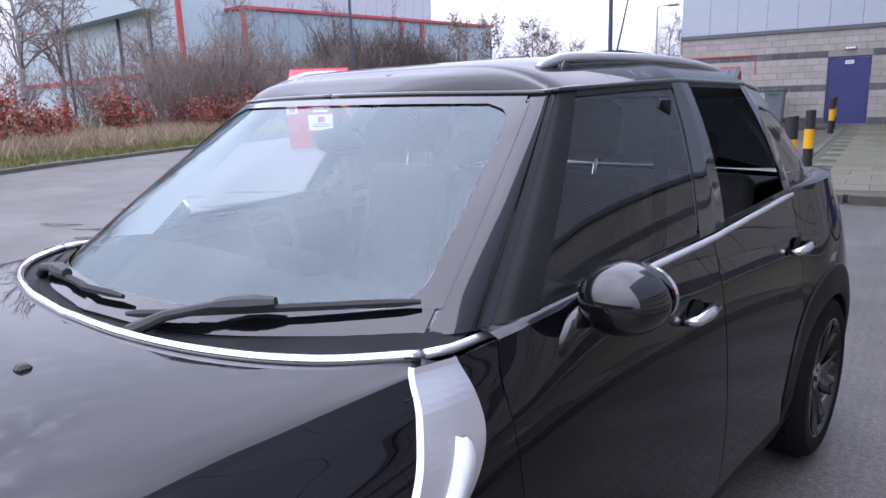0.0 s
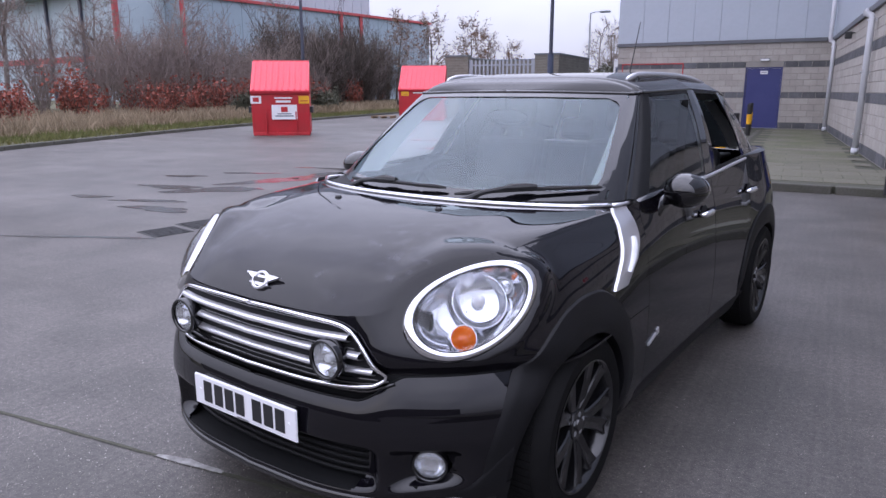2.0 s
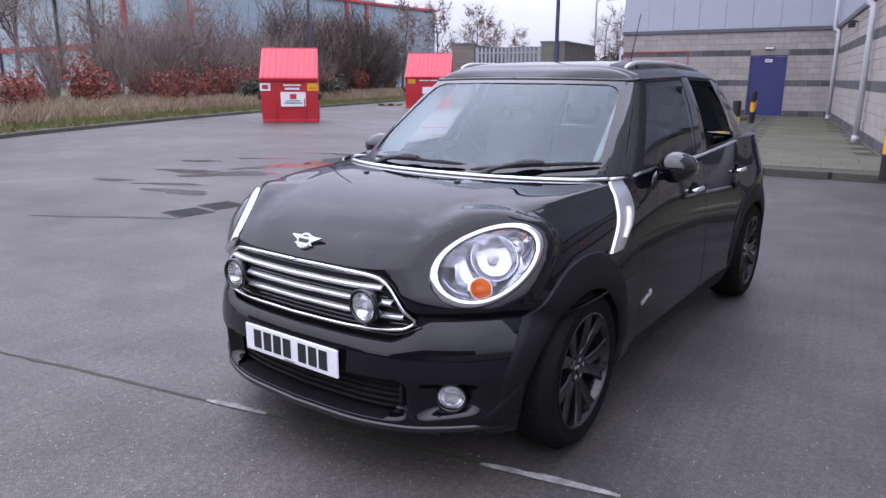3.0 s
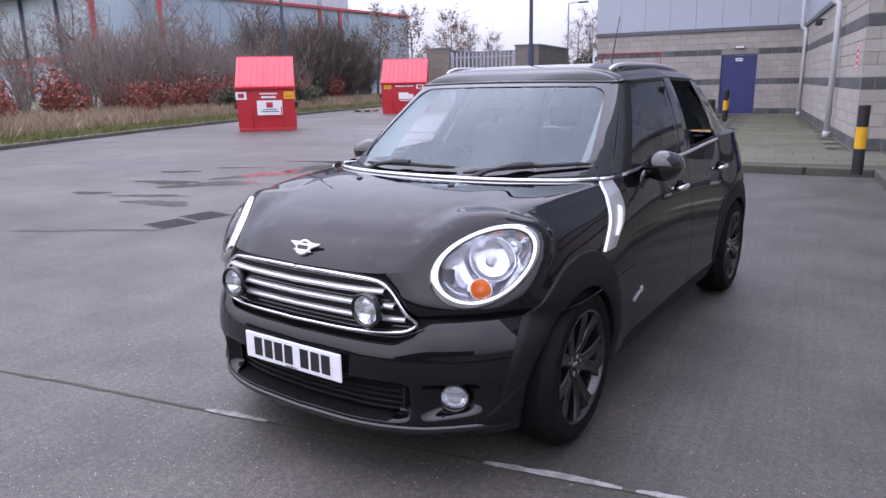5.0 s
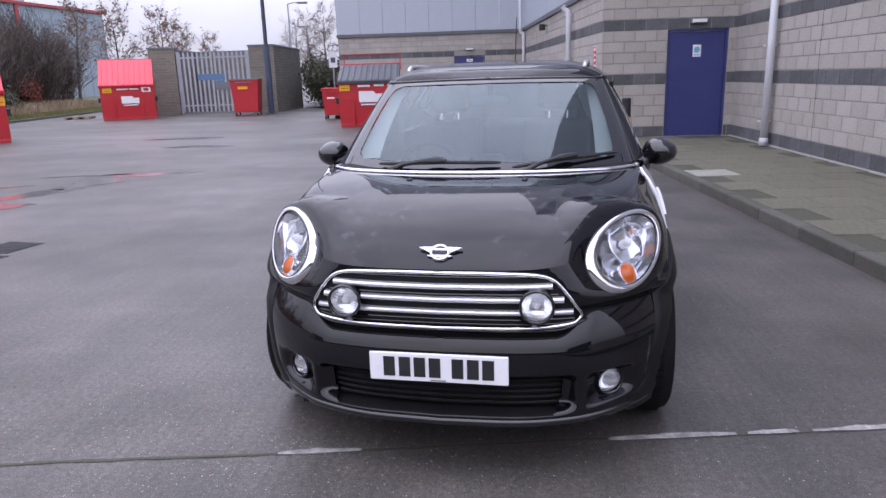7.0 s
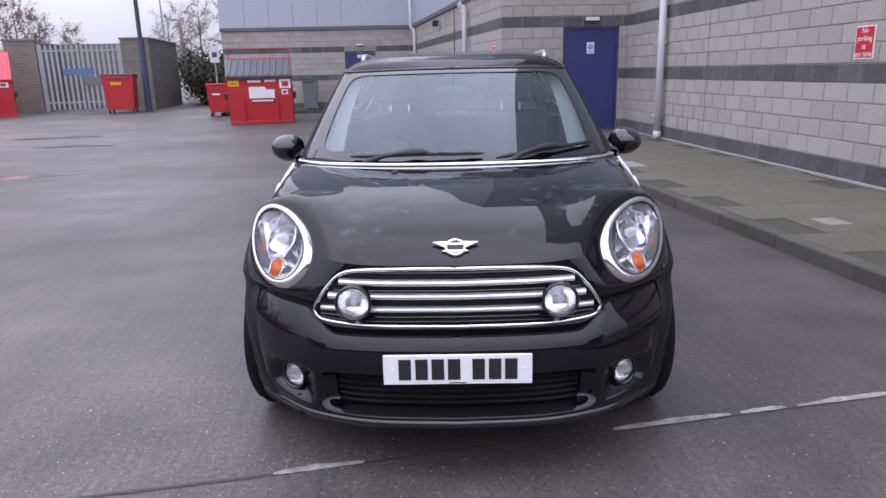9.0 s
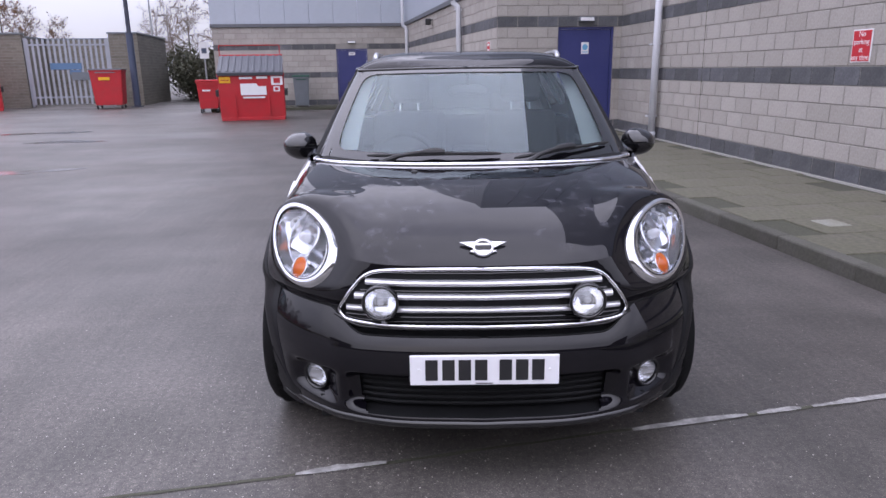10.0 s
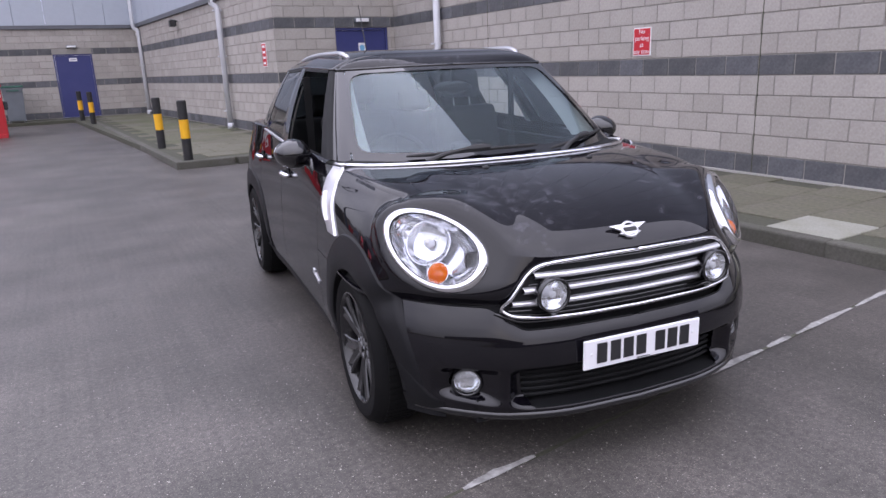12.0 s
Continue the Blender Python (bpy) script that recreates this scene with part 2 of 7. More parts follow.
def thing(name, label, category, m=None, group="", kind=""):
    ob = new(name)
    ob.empty_display_size = 0.1
    if m is not None:
        ob.matrix_basis = m
    return tagged(ob, label, category, group, kind)


def add_box(bm, x0, x1, y0, y1, z0, z1, bevel=0.0, segments=1):
    v = [bm.verts.new((x, y, z)) for z in (z0, z1) for y in (y0, y1) for x in (x0, x1)]
    f = [bm.faces.new([v[i] for i in q]) for q in ((0, 2, 3, 1), (4, 5, 7, 6), (0, 1, 5, 4), (2, 6, 7, 3), (0, 4, 6, 2), (1, 3, 7, 5))]
    if bevel:
        e = list({e for q in f for e in q.edges})
        bmesh.ops.bevel(bm, geom=e, offset=bevel, segments=segments, profile=0.5, affect="EDGES")
    return v


def box(*a, **k):
    bm = bmesh.new()
    add_box(bm, *a, **k)
    return bm


def add_tube(bm, pts, radii, sides=8, caps=True):
    """A round bar along points, with one radius or one a point."""
    pts = [Vector(p) for p in pts]
    if not hasattr(radii, "__len__"):
        radii = [radii] * len(pts)
    rings, side = [], None
    for i, p in enumerate(pts):
        d = (pts[min(i + 1, len(pts) - 1)] - pts[max(i - 1, 0)]).normalized()
        if side is None:
            side = d.orthogonal().normalized()
        side = (side - d * side.dot(d)).normalized()
        up = d.cross(side)
        rings.append([bm.verts.new(p + (side * math.cos(a) + up * math.sin(a)) * radii[i]) for a in [2 * math.pi * k / sides for k in range(sides)]])
    for a, b in zip(rings, rings[1:]):
        for k in range(sides):
            bm.faces.new((a[k], a[(k + 1) % sides], b[(k + 1) % sides], b[k]))
    if caps:
        bm.faces.new(rings[0][::-1])
        bm.faces.new(rings[-1])


def tube(pts, radii, sides=8):
    bm = bmesh.new()
    add_tube(bm, pts, radii, sides)
    return bm


def add_prism(bm, outline, y0, y1, m=None):
    """An outline of (x, z) pushed from y0 to y1."""
    m = m or Matrix()
    a = [bm.verts.new(m @ Vector((x, y0, z))) for x, z in outline]
    b = [bm.verts.new(m @ Vector((x, y1, z))) for x, z in outline]
    bm.faces.new(a)
    bm.faces.new(b[::-1])
    for i in range(len(a)):
        j = (i + 1) % len(a)
        bm.faces.new((a[j], a[i], b[i], b[j]))


def prism(outline, y0, y1, m=None):
    bm = bmesh.new()
    add_prism(bm, outline, y0, y1, m)
    return bm


def raw(name, verts, faces, material, parent=None, smooth=False):
    me = bpy.data.meshes.new(name)
    me.from_pydata(verts, [], faces)
    me.materials.append(material)
    if smooth:
        me.polygons.foreach_set("use_smooth", [True] * len(me.polygons))
    ob = new(name, me)
    ob.parent = parent
    return ob


def text_mesh(words, size, material, parent, m, name="lettering", depth=0.002, align="CENTER"):
    cu = bpy.data.curves.new(name, "FONT")
    cu.body, cu.size, cu.align_x, cu.align_y, cu.extrude = words, size, align, "CENTER", depth
    tmp = bpy.data.objects.new(name, cu)
    scene.collection.objects.link(tmp)
    me = bpy.data.meshes.new_from_object(tmp.evaluated_get(bpy.context.evaluated_depsgraph_get()))
    bpy.data.objects.remove(tmp)
    bpy.data.curves.remove(cu)
    me.materials.clear()
    me.materials.append(material)
    ob = new(name, me)
    ob.parent = parent
    ob.matrix_basis = m
    return ob


# ---- ground ----
KERB = 0.12


def verge_line(y):
    """x of the foot of the kerb along the planted verge."""
    ys = [-60, 0, 8.8, 15.5, 21, 28, 36, 46, 80]
    xs = [-4, -12.6, -17.3, -19.6, -21.1, -22.7, -24.2, -26, -30]
    return float(np.interp(y, ys, xs))


bm = bmesh.new()
R = 900
v = [bm.verts.new(p) for p in ((-R, -R, 0), (R, -R, 0), (R, R, 0), (-R, R, 0))]
bm.faces.new(v)
ground = tagged(link("ground", bm, M["ground"]), "damp grey brushed concrete yard with worn patches", "ground", kind="structure")

# the sawn joint that runs under the front of the car, with a crumbled pale edge
bm = bmesh.new()
prev = None
for i in range(121):
    x = -9 + 0.1 * i
    y = 0.215 + 0.112 * x + 0.006 * math.sin(3.1 * x) + random.uniform(-0.004, 0.004)
    w = 0.009 + random.uniform(-0.003, 0.004)
    cur = [bm.verts.new((x, y - w, 0.003)), bm.verts.new((x, y + w, 0.003))]
    if prev:
        bm.faces.new((prev[0], cur[0], cur[1], prev[1]))
    prev = cur
tagged(link("trim_joint", bm, M["joint"]), "dark joint sawn in the concrete yard", "joint", kind="structure")
bm = bmesh.new()
for x0, x1 in ((-0.7, -0.35), (0.7, 1.25), (1.3, 1.52), (1.58, 2.2), (2.25, 2.95)):
    k = 9
    edge_a, edge_b = [], []
    for i in range(k + 1):
        x = x0 + (x1 - x0) * i / k
        y = 0.215 + 0.112 * x
        w = 0.026 * math.sin(math.pi * (0.08 + 0.84 * i / k)) * random.uniform(0.6, 1.2)
        edge_a.append(bm.verts.new((x, y - 0.010 - w * 0.3, 0.005)))
        edge_b.append(bm.verts.new((x, y + w, 0.005)))
    for i in range(k):
        bm.faces.new((edge_a[i], edge_a[i + 1], edge_b[i + 1], edge_b[i]))
tagged(link("trim_joint_edge", bm, mat("crumbled_edge", (0.34, 0.335, 0.32), 0.9, second=(0.16, 0.155, 0.15), scale=14, amount=0.9, fine=0.2)), "pale crumbled edge along the concrete joint", "joint", kind="structure")

# ---- pavement beside the building ----
NEAR_X, DOOR_Y, FAR_Y, END_Y = 5.28, 13.24, 27.84, -0.9
CORNER_X, INNER_X, FAR_LEFT = 2.48, 1.25, -6.6


def kerb_x(y):
    return 3.13 - 0.047 * y


def plat_x(y):
    return 0.22 - 0.043 * y


pavement = thing("pavement", "raised pavement of mossy concrete slabs along the building", "pavement", kind="structure")
bm = bmesh.new()
outline = [(kerb_x(-14) + 0.12, -14), (NEAR_X + 0.1, -14), (NEAR_X + 0.1, END_Y + 0.1), (NEAR_X + 0.1, DOOR_Y + 0.1), (CORNER_X + 0.1, DOOR_Y + 0.1), (INNER_X + 0.1, FAR_Y + 0.1),
           (FAR_LEFT, FAR_Y + 0.1), (FAR_LEFT, FAR_Y - 1.5), (plat_x(26.3) - 0.4, FAR_Y - 1.5), (plat_x(10.3) + 0.12, 10.32), (kerb_x(10.2) + 0.12, 10.32)]
a = [bm.verts.new((x, y, -0.05)) for x, y in outline]
b = [bm.verts.new((x, y, KERB - 0.012)) for x, y in outline]
bm.faces.new(b)
for i in range(len(a)):
    j = (i + 1) % len(a)
    bm.faces.new((a[i], a[j], b[j], b[i]))
part("bed", bm, M["joint"], pavement)


def inside_pavement(x, y):
    if y < -14 or y > FAR_Y - 0.3:
        return False
    if y < 10.2:
        return kerb_x(y) + 0.14 < x < NEAR_X + 0.1
    right = NEAR_X if y < DOOR_Y else CORNER_X - (y - DOOR_Y) * (CORNER_X - INNER_X) / (FAR_Y - DOOR_Y)
    return plat_x(y) + 0.14 < x < right + 0.1

# ---- building ----
COURSE, BLOCK = 0.225, 0.45
TOP_Z, SHED_TOP = 3.275, 15.5


def wall_boxes(bm, length, thick, z0, z1, holes):
    """A wall along x from 0 to length whose face is y = 0, with openings (x0, x1, z0, z1)."""
    x = 0.0
    for hx0, hx1, hz0, hz1 in sorted(holes):
        add_box(bm, x, hx0, 0, thick, z0, z1)
        add_box(bm, hx0, hx1, 0, thick, hz1, z1)
        if hz0 > z0:
            add_box(bm, hx0, hx1, 0, thick, z0, hz0)
        x = hx1
    add_box(bm, x, length, 0, thick, z0, z1)


def facing(x0, y0, x1, y1):
    """The pose of a wall whose foot runs from the first point to the second, seen with its start on the left."""
    return pose(x0, y0, 0, 0, 0, math.degrees(math.atan2(y1 - y0, x1 - x0)))


def build_wall(name, a, b, holes, label):
    m = facing(*a, *b)
    length = math.hypot(b[0] - a[0], b[1] - a[1])
    bm = bmesh.new()
    wall_boxes(bm, length, 0.3, 0.0, TOP_Z, holes)
    w = tagged(link(name, bm, M["mortar"]), label, "wall", kind="structure")
    w.matrix_basis = m
    # drip trim and profiled cladding over the blockwork
    part("fascia", box(-0.02, length + 0.02, -0.07, 0.28, TOP_Z + 0.002, TOP_Z + 0.13), M["fascia"], w, "dark grey metal drip trim")
    n = max(1, round(length / 1.0))
    me = bpy.data.meshes.new("cladding_panel")
    bm = box(0.004, length / n - 0.004, -0.045, 0.25, TOP_Z + 0.132, SHED_TOP, bevel=0.006)
    bm.to_mesh(me)
    bm.free()
    me.materials.append(M["cladding"])
    for i in range(n):
        piece("cladding_panel", me, w, pose(i * length / n, 0, 0))
    return w, length


BLOCK_TEXT = "pale buff concrete block wall with dark slate bands and grey cladding above"
wall_near, near_len = build_wall("wall_east", (NEAR_X, DOOR_Y), (NEAR_X, END_Y), [], BLOCK_TEXT)
wall_end, end_len = build_wall("wall_end", (NEAR_X, END_Y), (45.0, END_Y), [], BLOCK_TEXT)
D1 = (3.84, 5.10)
wall_door, door_len = build_wall("wall_south", (CORNER_X, DOOR_Y), (NEAR_X, DOOR_Y), [(D1[0] - CORNER_X, D1[1] - CORNER_X, KERB, 2.375)], BLOCK_TEXT)
wall_side, side_len = build_wall("wall_inner", (INNER_X, FAR_Y), (CORNER_X, DOOR_Y), [], BLOCK_TEXT)
D2 = (-1.64, -0.35)
wall_far, far_len = build_wall("wall_north", (FAR_LEFT, FAR_Y), (INNER_X, FAR_Y), [(D2[0] - FAR_LEFT, D2[1] - FAR_LEFT, KERB, 2.40)], BLOCK_TEXT)
wall_back, back_len = build_wall("wall_west", (FAR_LEFT, FAR_Y + 30), (FAR_LEFT, FAR_Y), [], BLOCK_TEXT)
bm = bmesh.new()
roof_pts = [(NEAR_X, END_Y), (60, END_Y), (60, FAR_Y + 30), (FAR_LEFT, FAR_Y + 30), (FAR_LEFT, FAR_Y), (INNER_X, FAR_Y), (CORNER_X, DOOR_Y), (NEAR_X, DOOR_Y)]
lo = [bm.verts.new((x, y, SHED_TOP + 0.004)) for x, y in roof_pts]
hi = [bm.verts.new((x, y, SHED_TOP + 0.25)) for x, y in roof_pts]
bm.faces.new(hi)
bm.faces.new(lo[::-1])
for i in range(len(lo)):
    j = (i + 1) % len(lo)
    bm.faces.new((lo[i], lo[j], hi[j], hi[i]))
tagged(link("roof", bm, M["cladding"]), "flat grey metal roof edge of the building", "roof", kind="structure")


def steel_door(name, wall_ob, x0, x1, z1, plate, label):
    d = thing(name, label, "door", wall_ob.matrix_basis.copy(), kind="structure")
    part("door_frame", box(x0 + 0.002, x0 + 0.05, 0.02, 0.14, KERB, z1), M["door"], d)
    part("door_frame", box(x1 - 0.05, x1 - 0.002, 0.02, 0.14, KERB, z1), M["door"], d)
    part("door_frame", box(x0 + 0.052, x1 - 0.052, 0.02, 0.14, z1 - 0.05, z1 - 0.002), M["door"], d)
    part("door_leaf", box(x0 + 0.056, x1 - 0.056, 0.05, 0.10, KERB + 0.012, z1 - 0.055, bevel=0.004), M["door"], d, "flat dark blue steel leaf")
    part("threshold", box(x0 + 0.01, x1 - 0.01, 0.0, 0.2, KERB - 0.01, KERB + 0.01), M["steel"], d)
    mid = (x0 + x1) / 2
    if plate == "disc":
        p = part("notice", box(mid - 0.085, mid + 0.085, 0.044, 0.0495, 1.80, 2.05, bevel=0.002), M["white"], d, "small white notice with a pale blue disc")
        bm = bmesh.new()
        bmesh.ops.create_cone(bm, cap_ends=True, segments=24, radius1=0.062, radius2=0.062, depth=0.004, matrix=pose(mid, 0.042, 1.945, 90))
        part("disc", bm, M["sky_blue"], p)
        part("print_bar", box(mid - 0.06, mid + 0.06, 0.041, 0.0435, 1.83, 1.85), M["sky_blue"], p)
    else:
        p = part("notice", box(mid - 0.13, mid + 0.13, 0.044, 0.0495, 2.14, 2.26, bevel=0.002), M["white"], d, "small white notice")
        part("print_bar", box(mid - 0.09, mid + 0.09, 0.041, 0.0435, 2.19, 2.21), M["blue_post"], p)
    return d


steel_door("door_1", wall_door, D1[0] - CORNER_X, D1[1] - CORNER_X, 2.375, "disc", "closed dark blue steel fire door in the block wall")
steel_door("door_2", wall_far, D2[0] - FAR_LEFT, D2[1] - FAR_LEFT, 2.40, "bar", "closed dark blue steel door in the far block wall")


def bulkhead_light(wall_ob, x, z):
    t = thing("bulkhead_light", "small pale bulkhead lamp over a blue door, unlit", "lamp", wall_ob.matrix_basis @ pose(x, 0, z))
    part("housing", box(-0.17, 0.17, -0.10, -0.012, -0.05, 0.05, bevel=0.015, segments=2), M["grey_plastic"], t)
    part("lens", box(-0.15, 0.15, -0.115, -0.102, -0.035, 0.035, bevel=0.005), M["white"], t)


bulkhead_light(wall_door, D1[0] - CORNER_X + 0.62, 2.53)
bulkhead_light(wall_far, D2[0] - FAR_LEFT + 0.65, 2.66)


def downpipe(x, y, foot, top, r, elbow=None):
    p = thing("downpipe", "pale grey round downpipe fixed to the block wall", "pipe", pose(x, y, 0))
    if elbow:
        part("pipe", tube([(0, 0, foot), (0, 0, elbow), (-0.02, 0.03, elbow + 0.06), (-0.12, 0.06, elbow + 0.12), (-0.14, 0.06, elbow + 0.2), (-0.14, 0.06, top)], r, 12), M["pipe"], p, smooth=True)
    else:
        part("pipe", tube([(0, 0, foot), (0, 0, top)], r, 14), M["pipe"], p, smooth=True)
    part("shoe", tube([(0, 0, foot), (0, 0, foot + 0.14)], r * 1.18, 14), M["pipe"], p, smooth=True)
    for z in (0.55, 1.9, 3.0):
        if z < top:
            part("bracket", box(-r - 0.03, r + 0.03, -r * 0.2, r + 0.05, z, z + 0.035, bevel=0.003), M["pipe"], p)
    return p


downpipe(NEAR_X - 0.13, 10.95, 0.12, 3.3, 0.068)
downpipe(CORNER_X - 0.42, 16.6, 0.12, 3.2, 0.068, 3.05)
downpipe(INNER_X + 0.0, 26.8, 0.12, 5.4, 0.068, 3.1)
p = thing("floodlight", "small dark floodlight under the cladding of the inner wall", "lamp", pose(1.72, 21.2, 3.05))
part("arm", tube([(0.3, 0, 0.05), (0.0, 0, 0.02)], 0.02, 6), M["black"], p)
part("head", box(-0.16, 0.02, -0.13, 0.13, -0.13, 0.06, bevel=0.02), M["black"], p)


def wall_notice(m, w, h, lines, label):
    """A red notice with a white rim; lines of words or plain bars."""
    s = thing("wall_sign", label, "sign", m)
    part("plate", box(-w / 2, w / 2, -0.012, -0.001, -h / 2, h / 2, bevel=0.001), M["white"], s)
    part("face", box(-w / 2 + 0.014, w / 2 - 0.014, -0.016, -0.0125, -h / 2 + 0.014, h / 2 - 0.014), M["red_sign"], s, "red face with white words")
    n = len(lines)
    for i, t in enumerate(lines):
        z = h / 2 - h * (i + 0.62) / (n + 0.25)
        if t:
            text_mesh(t, h * 0.235, M["white"], s, pose(0, -0.0165, z, 90), depth=0.001)
        else:
            part("print_bar", box(-w * 0.3, w * 0.3, -0.0185, -0.0165, z - h * 0.05, z + h * 0.05), M["white"], s)


wall_notice(pose(NEAR_X - 0.008, 5.385, 1.70, 0, 0, -90), 0.32, 0.365, ["No", "parking", "at", "any time"], "red no-parking notice with white words on the block wall")
wall_notice(pose(2.42, 13.95, 1.86, 0, 0, -90 + 4.8), 0.26, 0.50, [""] * 4, "small red notice with white print on the inner wall")

# plain wall added out of view behind, to darken reflections in the car
bm = bmesh.new()
add_box(bm, -60, NEAR_X + 20, -22.6, -22.2, 0, 6.0)
tagged(link("wall_rear", bm, M["wall_plain"]), "plain grey-brown wall added out of view to darken the car's reflections", "wall", kind="structure")

# thin red frame painted on the far wall
f = thing("wall_frame", "thin red rectangular frame on the far block wall", "frame", pose(0, FAR_Y - 0.02, 0))
for a in ((-6.4, -3.95, 2.56, 2.59), (-6.4, -6.37, 1.2, 2.556), (-3.98, -3.95, 1.9, 2.556)):
    part("bar", box(a[0], a[1], -0.02, 0.0, a[2], a[3]), M["bin_red"], f)


# ---- bollards ----
def bollard(x, y, h=0.98):
    b = thing("bollard", "black bollard with a wide yellow band on the pavement", "bollard", pose(x, y, KERB, 0, 0, random.uniform(0, 90)), group="bollards on the pavement")
    r = 0.078
    part("base_section", tube([(0, 0, -0.02), (0, 0, h * 0.36)], r, 16), M["black"], b, smooth=False)
    part("yellow_band", tube([(0, 0, h * 0.36 + 0.001), (0, 0, h * 0.68)], r, 16), M["yellow"], b, "yellow painted band")
    part("cap_section", tube([(0, 0, h * 0.68 + 0.001), (0, 0, h * 0.985), (0, 0, h)], [r, r, r * 0.82], 16), M["black"], b)
    return b


for bx, by in ((2.40, 9.75), (0.03, 10.55), (-0.08, 13.0), (-0.85, 22.9), (-1.08, 25.4), (-3.85, 27.0)):
    bollard(bx, by)


# ---- waste containers ----
def front_load_bin(m, w, d, hf, ht, lid, labels, label):
    """A steel front-load container: tapered hopper, sloped ribbed lids, side pockets, sills and skids."""
    t = thing("waste_container", label, "bin", m, group="waste containers in the yard")
    bm = bmesh.new()
    hip = hf * 0.62
    outline = [(0.10, 0.06), (0.02, hip), (0.0, hf), (d * 0.80, ht), (d, ht), (d, 0.06)]
    add_prism(bm, outline, -w / 2, w / 2, Matrix(((0, 1, 0, 0), (1, 0, 0, 0), (0, 0, 1, 0), (0, 0, 0, 1))))
    bmesh.ops.recalc_face_normals(bm, faces=bm.faces)
    bmesh.ops.bevel(bm, geom=list(bm.edges), offset=0.012, segments=1, affect="EDGES")
    part("hopper", bm, M["bin_red"], t, "scuffed red painted steel hopper")
    part("rim", box(-w / 2 - 0.03, w / 2 + 0.03, -0.04, 0.03, hf - 0.09, hf - 0.01, bevel=0.01), M["bin_red"], t)
    part("skirt", box(-w / 2 + 0.02, w / 2 - 0.02, 0.05, 0.13, 0.0, 0.10, bevel=0.01), M["bin_red"], t)
    for sx in (-1, 1):
        part("skid", box(sx * w * 0.3 - 0.06, sx * w * 0.3 + 0.06, 0.14, d - 0.1, 0.0, 0.07), M["bin_red"], t)
        part("fork_pocket", box(sx * (w / 2 + 0.055) - 0.05, sx * (w / 2 + 0.055) + 0.05, 0.05, d * 0.8, hf * 0.52, hf * 0.66, bevel=0.01), M["black"], t, "dark steel lifting pocket")
        part("stiffener", box(sx * w * 0.26 - 0.02, sx * w * 0.26 + 0.02, -0.004, 0.09, 0.10, hf * 0.55, bevel=0.006), M["bin_red"], t)
    # two lids on a slope, each with pressed ribs
    slope = math.atan2(ht - hf, d * 0.80)
    run = math.hypot(ht - hf, d * 0.80)
    for sx in (-1, 1):
        lm = pose(sx * w / 4, -0.05, hf + 0.012, math.degrees(slope))
        bm = bmesh.new()
        lw = w / 2 + 0.015
        add_box(bm, -lw / 2, lw / 2, -0.04, run + 0.06, 0.02, 0.055, bevel=0.012)
        add_box(bm, -lw / 2, lw / 2, -0.055, -0.005, -0.07, 0.045, bevel=0.01)
        lid_ob = part("lid", bm, lid, t, "ribbed plastic lid, closed")
        lid_ob.matrix_basis = lm
        for k in range(5):
            x = -lw / 2 + lw * (k + 0.5) / 5
            part("rib", box(x - 0.035, x + 0.035, -0.02, run + 0.03, 0.056, 0.085, bevel=0.012), lid, lid_ob)
    part("lid_bar", tube([(-w / 2, d * 0.82, ht + 0.10), (w / 2, d * 0.82, ht + 0.10)], 0.025, 8), M["bin_red"], t)
    for sx in (-1, 1):
        part("hinge", box(sx * w * 0.46 - 0.03, sx * w * 0.46 + 0.03, d * 0.78, d * 0.86, ht - 0.02, ht + 0.12, bevel=0.005), M["bin_red"], t)
    for kind, x, z, pw, ph in labels:
        y = 0.018 + 0.08 * max(0.0, 1 - z / hip) if z < hip else 0.02 * (hf - z) / (hf - hip)
        y -= 0.012
        if kind == "notice":
            p = part("notice", box(x - pw / 2, x + pw / 2, y - 0.006, y, z - ph / 2, z + ph / 2), M["white"], t, "white notice with red and grey print")
            part("red_panel", box(x - pw * 0.13, x + pw * 0.13, y - 0.010, y - 0.0065, z, z + ph * 0.36), M["bin_red"], p)
            part("print_bar", box(x - pw * 0.36, x + pw * 0.36, y - 0.010, y - 0.0065, z - ph * 0.30, z - ph * 0.22), M["grey_plastic"], p)
            part("print_bar", box(x - pw * 0.28, x + pw * 0.28, y - 0.010, y - 0.0065, z - ph * 0.15, z - ph * 0.08), M["grey_plastic"], p)
        elif kind == "yellow":
            p = part("sticker", box(x - pw / 2, x + pw / 2, y - 0.006, y, z - ph / 2, z + ph / 2), M["yellow"], t, "yellow warning sticker")
            part("print_bar", box(x - pw * 0.36, x + pw * 0.36, y - 0.010, y - 0.0065, z - ph * 0.2, z - ph * 0.1), M["bin_red"], p)
        elif kind == "pale":
            p = part("sticker", box(x - pw / 2, x + pw / 2, y - 0.006, y, z - ph / 2, z + ph / 2), M["white"], t, "pale sticker with a red diamond")
            part("red_panel", box(x - pw * 0.28, x + pw * 0.28, y - 0.010, y - 0.0065, z - ph * 0.28, z + ph * 0.28), M["bin_red"], p)
        elif kind == "mark":
            # the owner's mark: a plain white shape with a thin line under it
            outline = [(x - pw / 2, z - ph / 2), (x + pw / 2, z - ph / 2), (x + pw / 2, z + ph * 0.25), (x + pw * 0.2, z + ph * 0.25), (x + pw * 0.12, z + ph / 2), (x - pw / 2, z + ph / 2)]
            part("white_mark", prism(outline, y - 0.008, y), M["white"], t, "plain white mark")
            part("print_bar", box(x - pw * 0.42, x + pw * 0.42, y - 0.008, y, z - ph * 0.78, z - ph * 0.64), M["white"], t)
        elif kind == "bar":
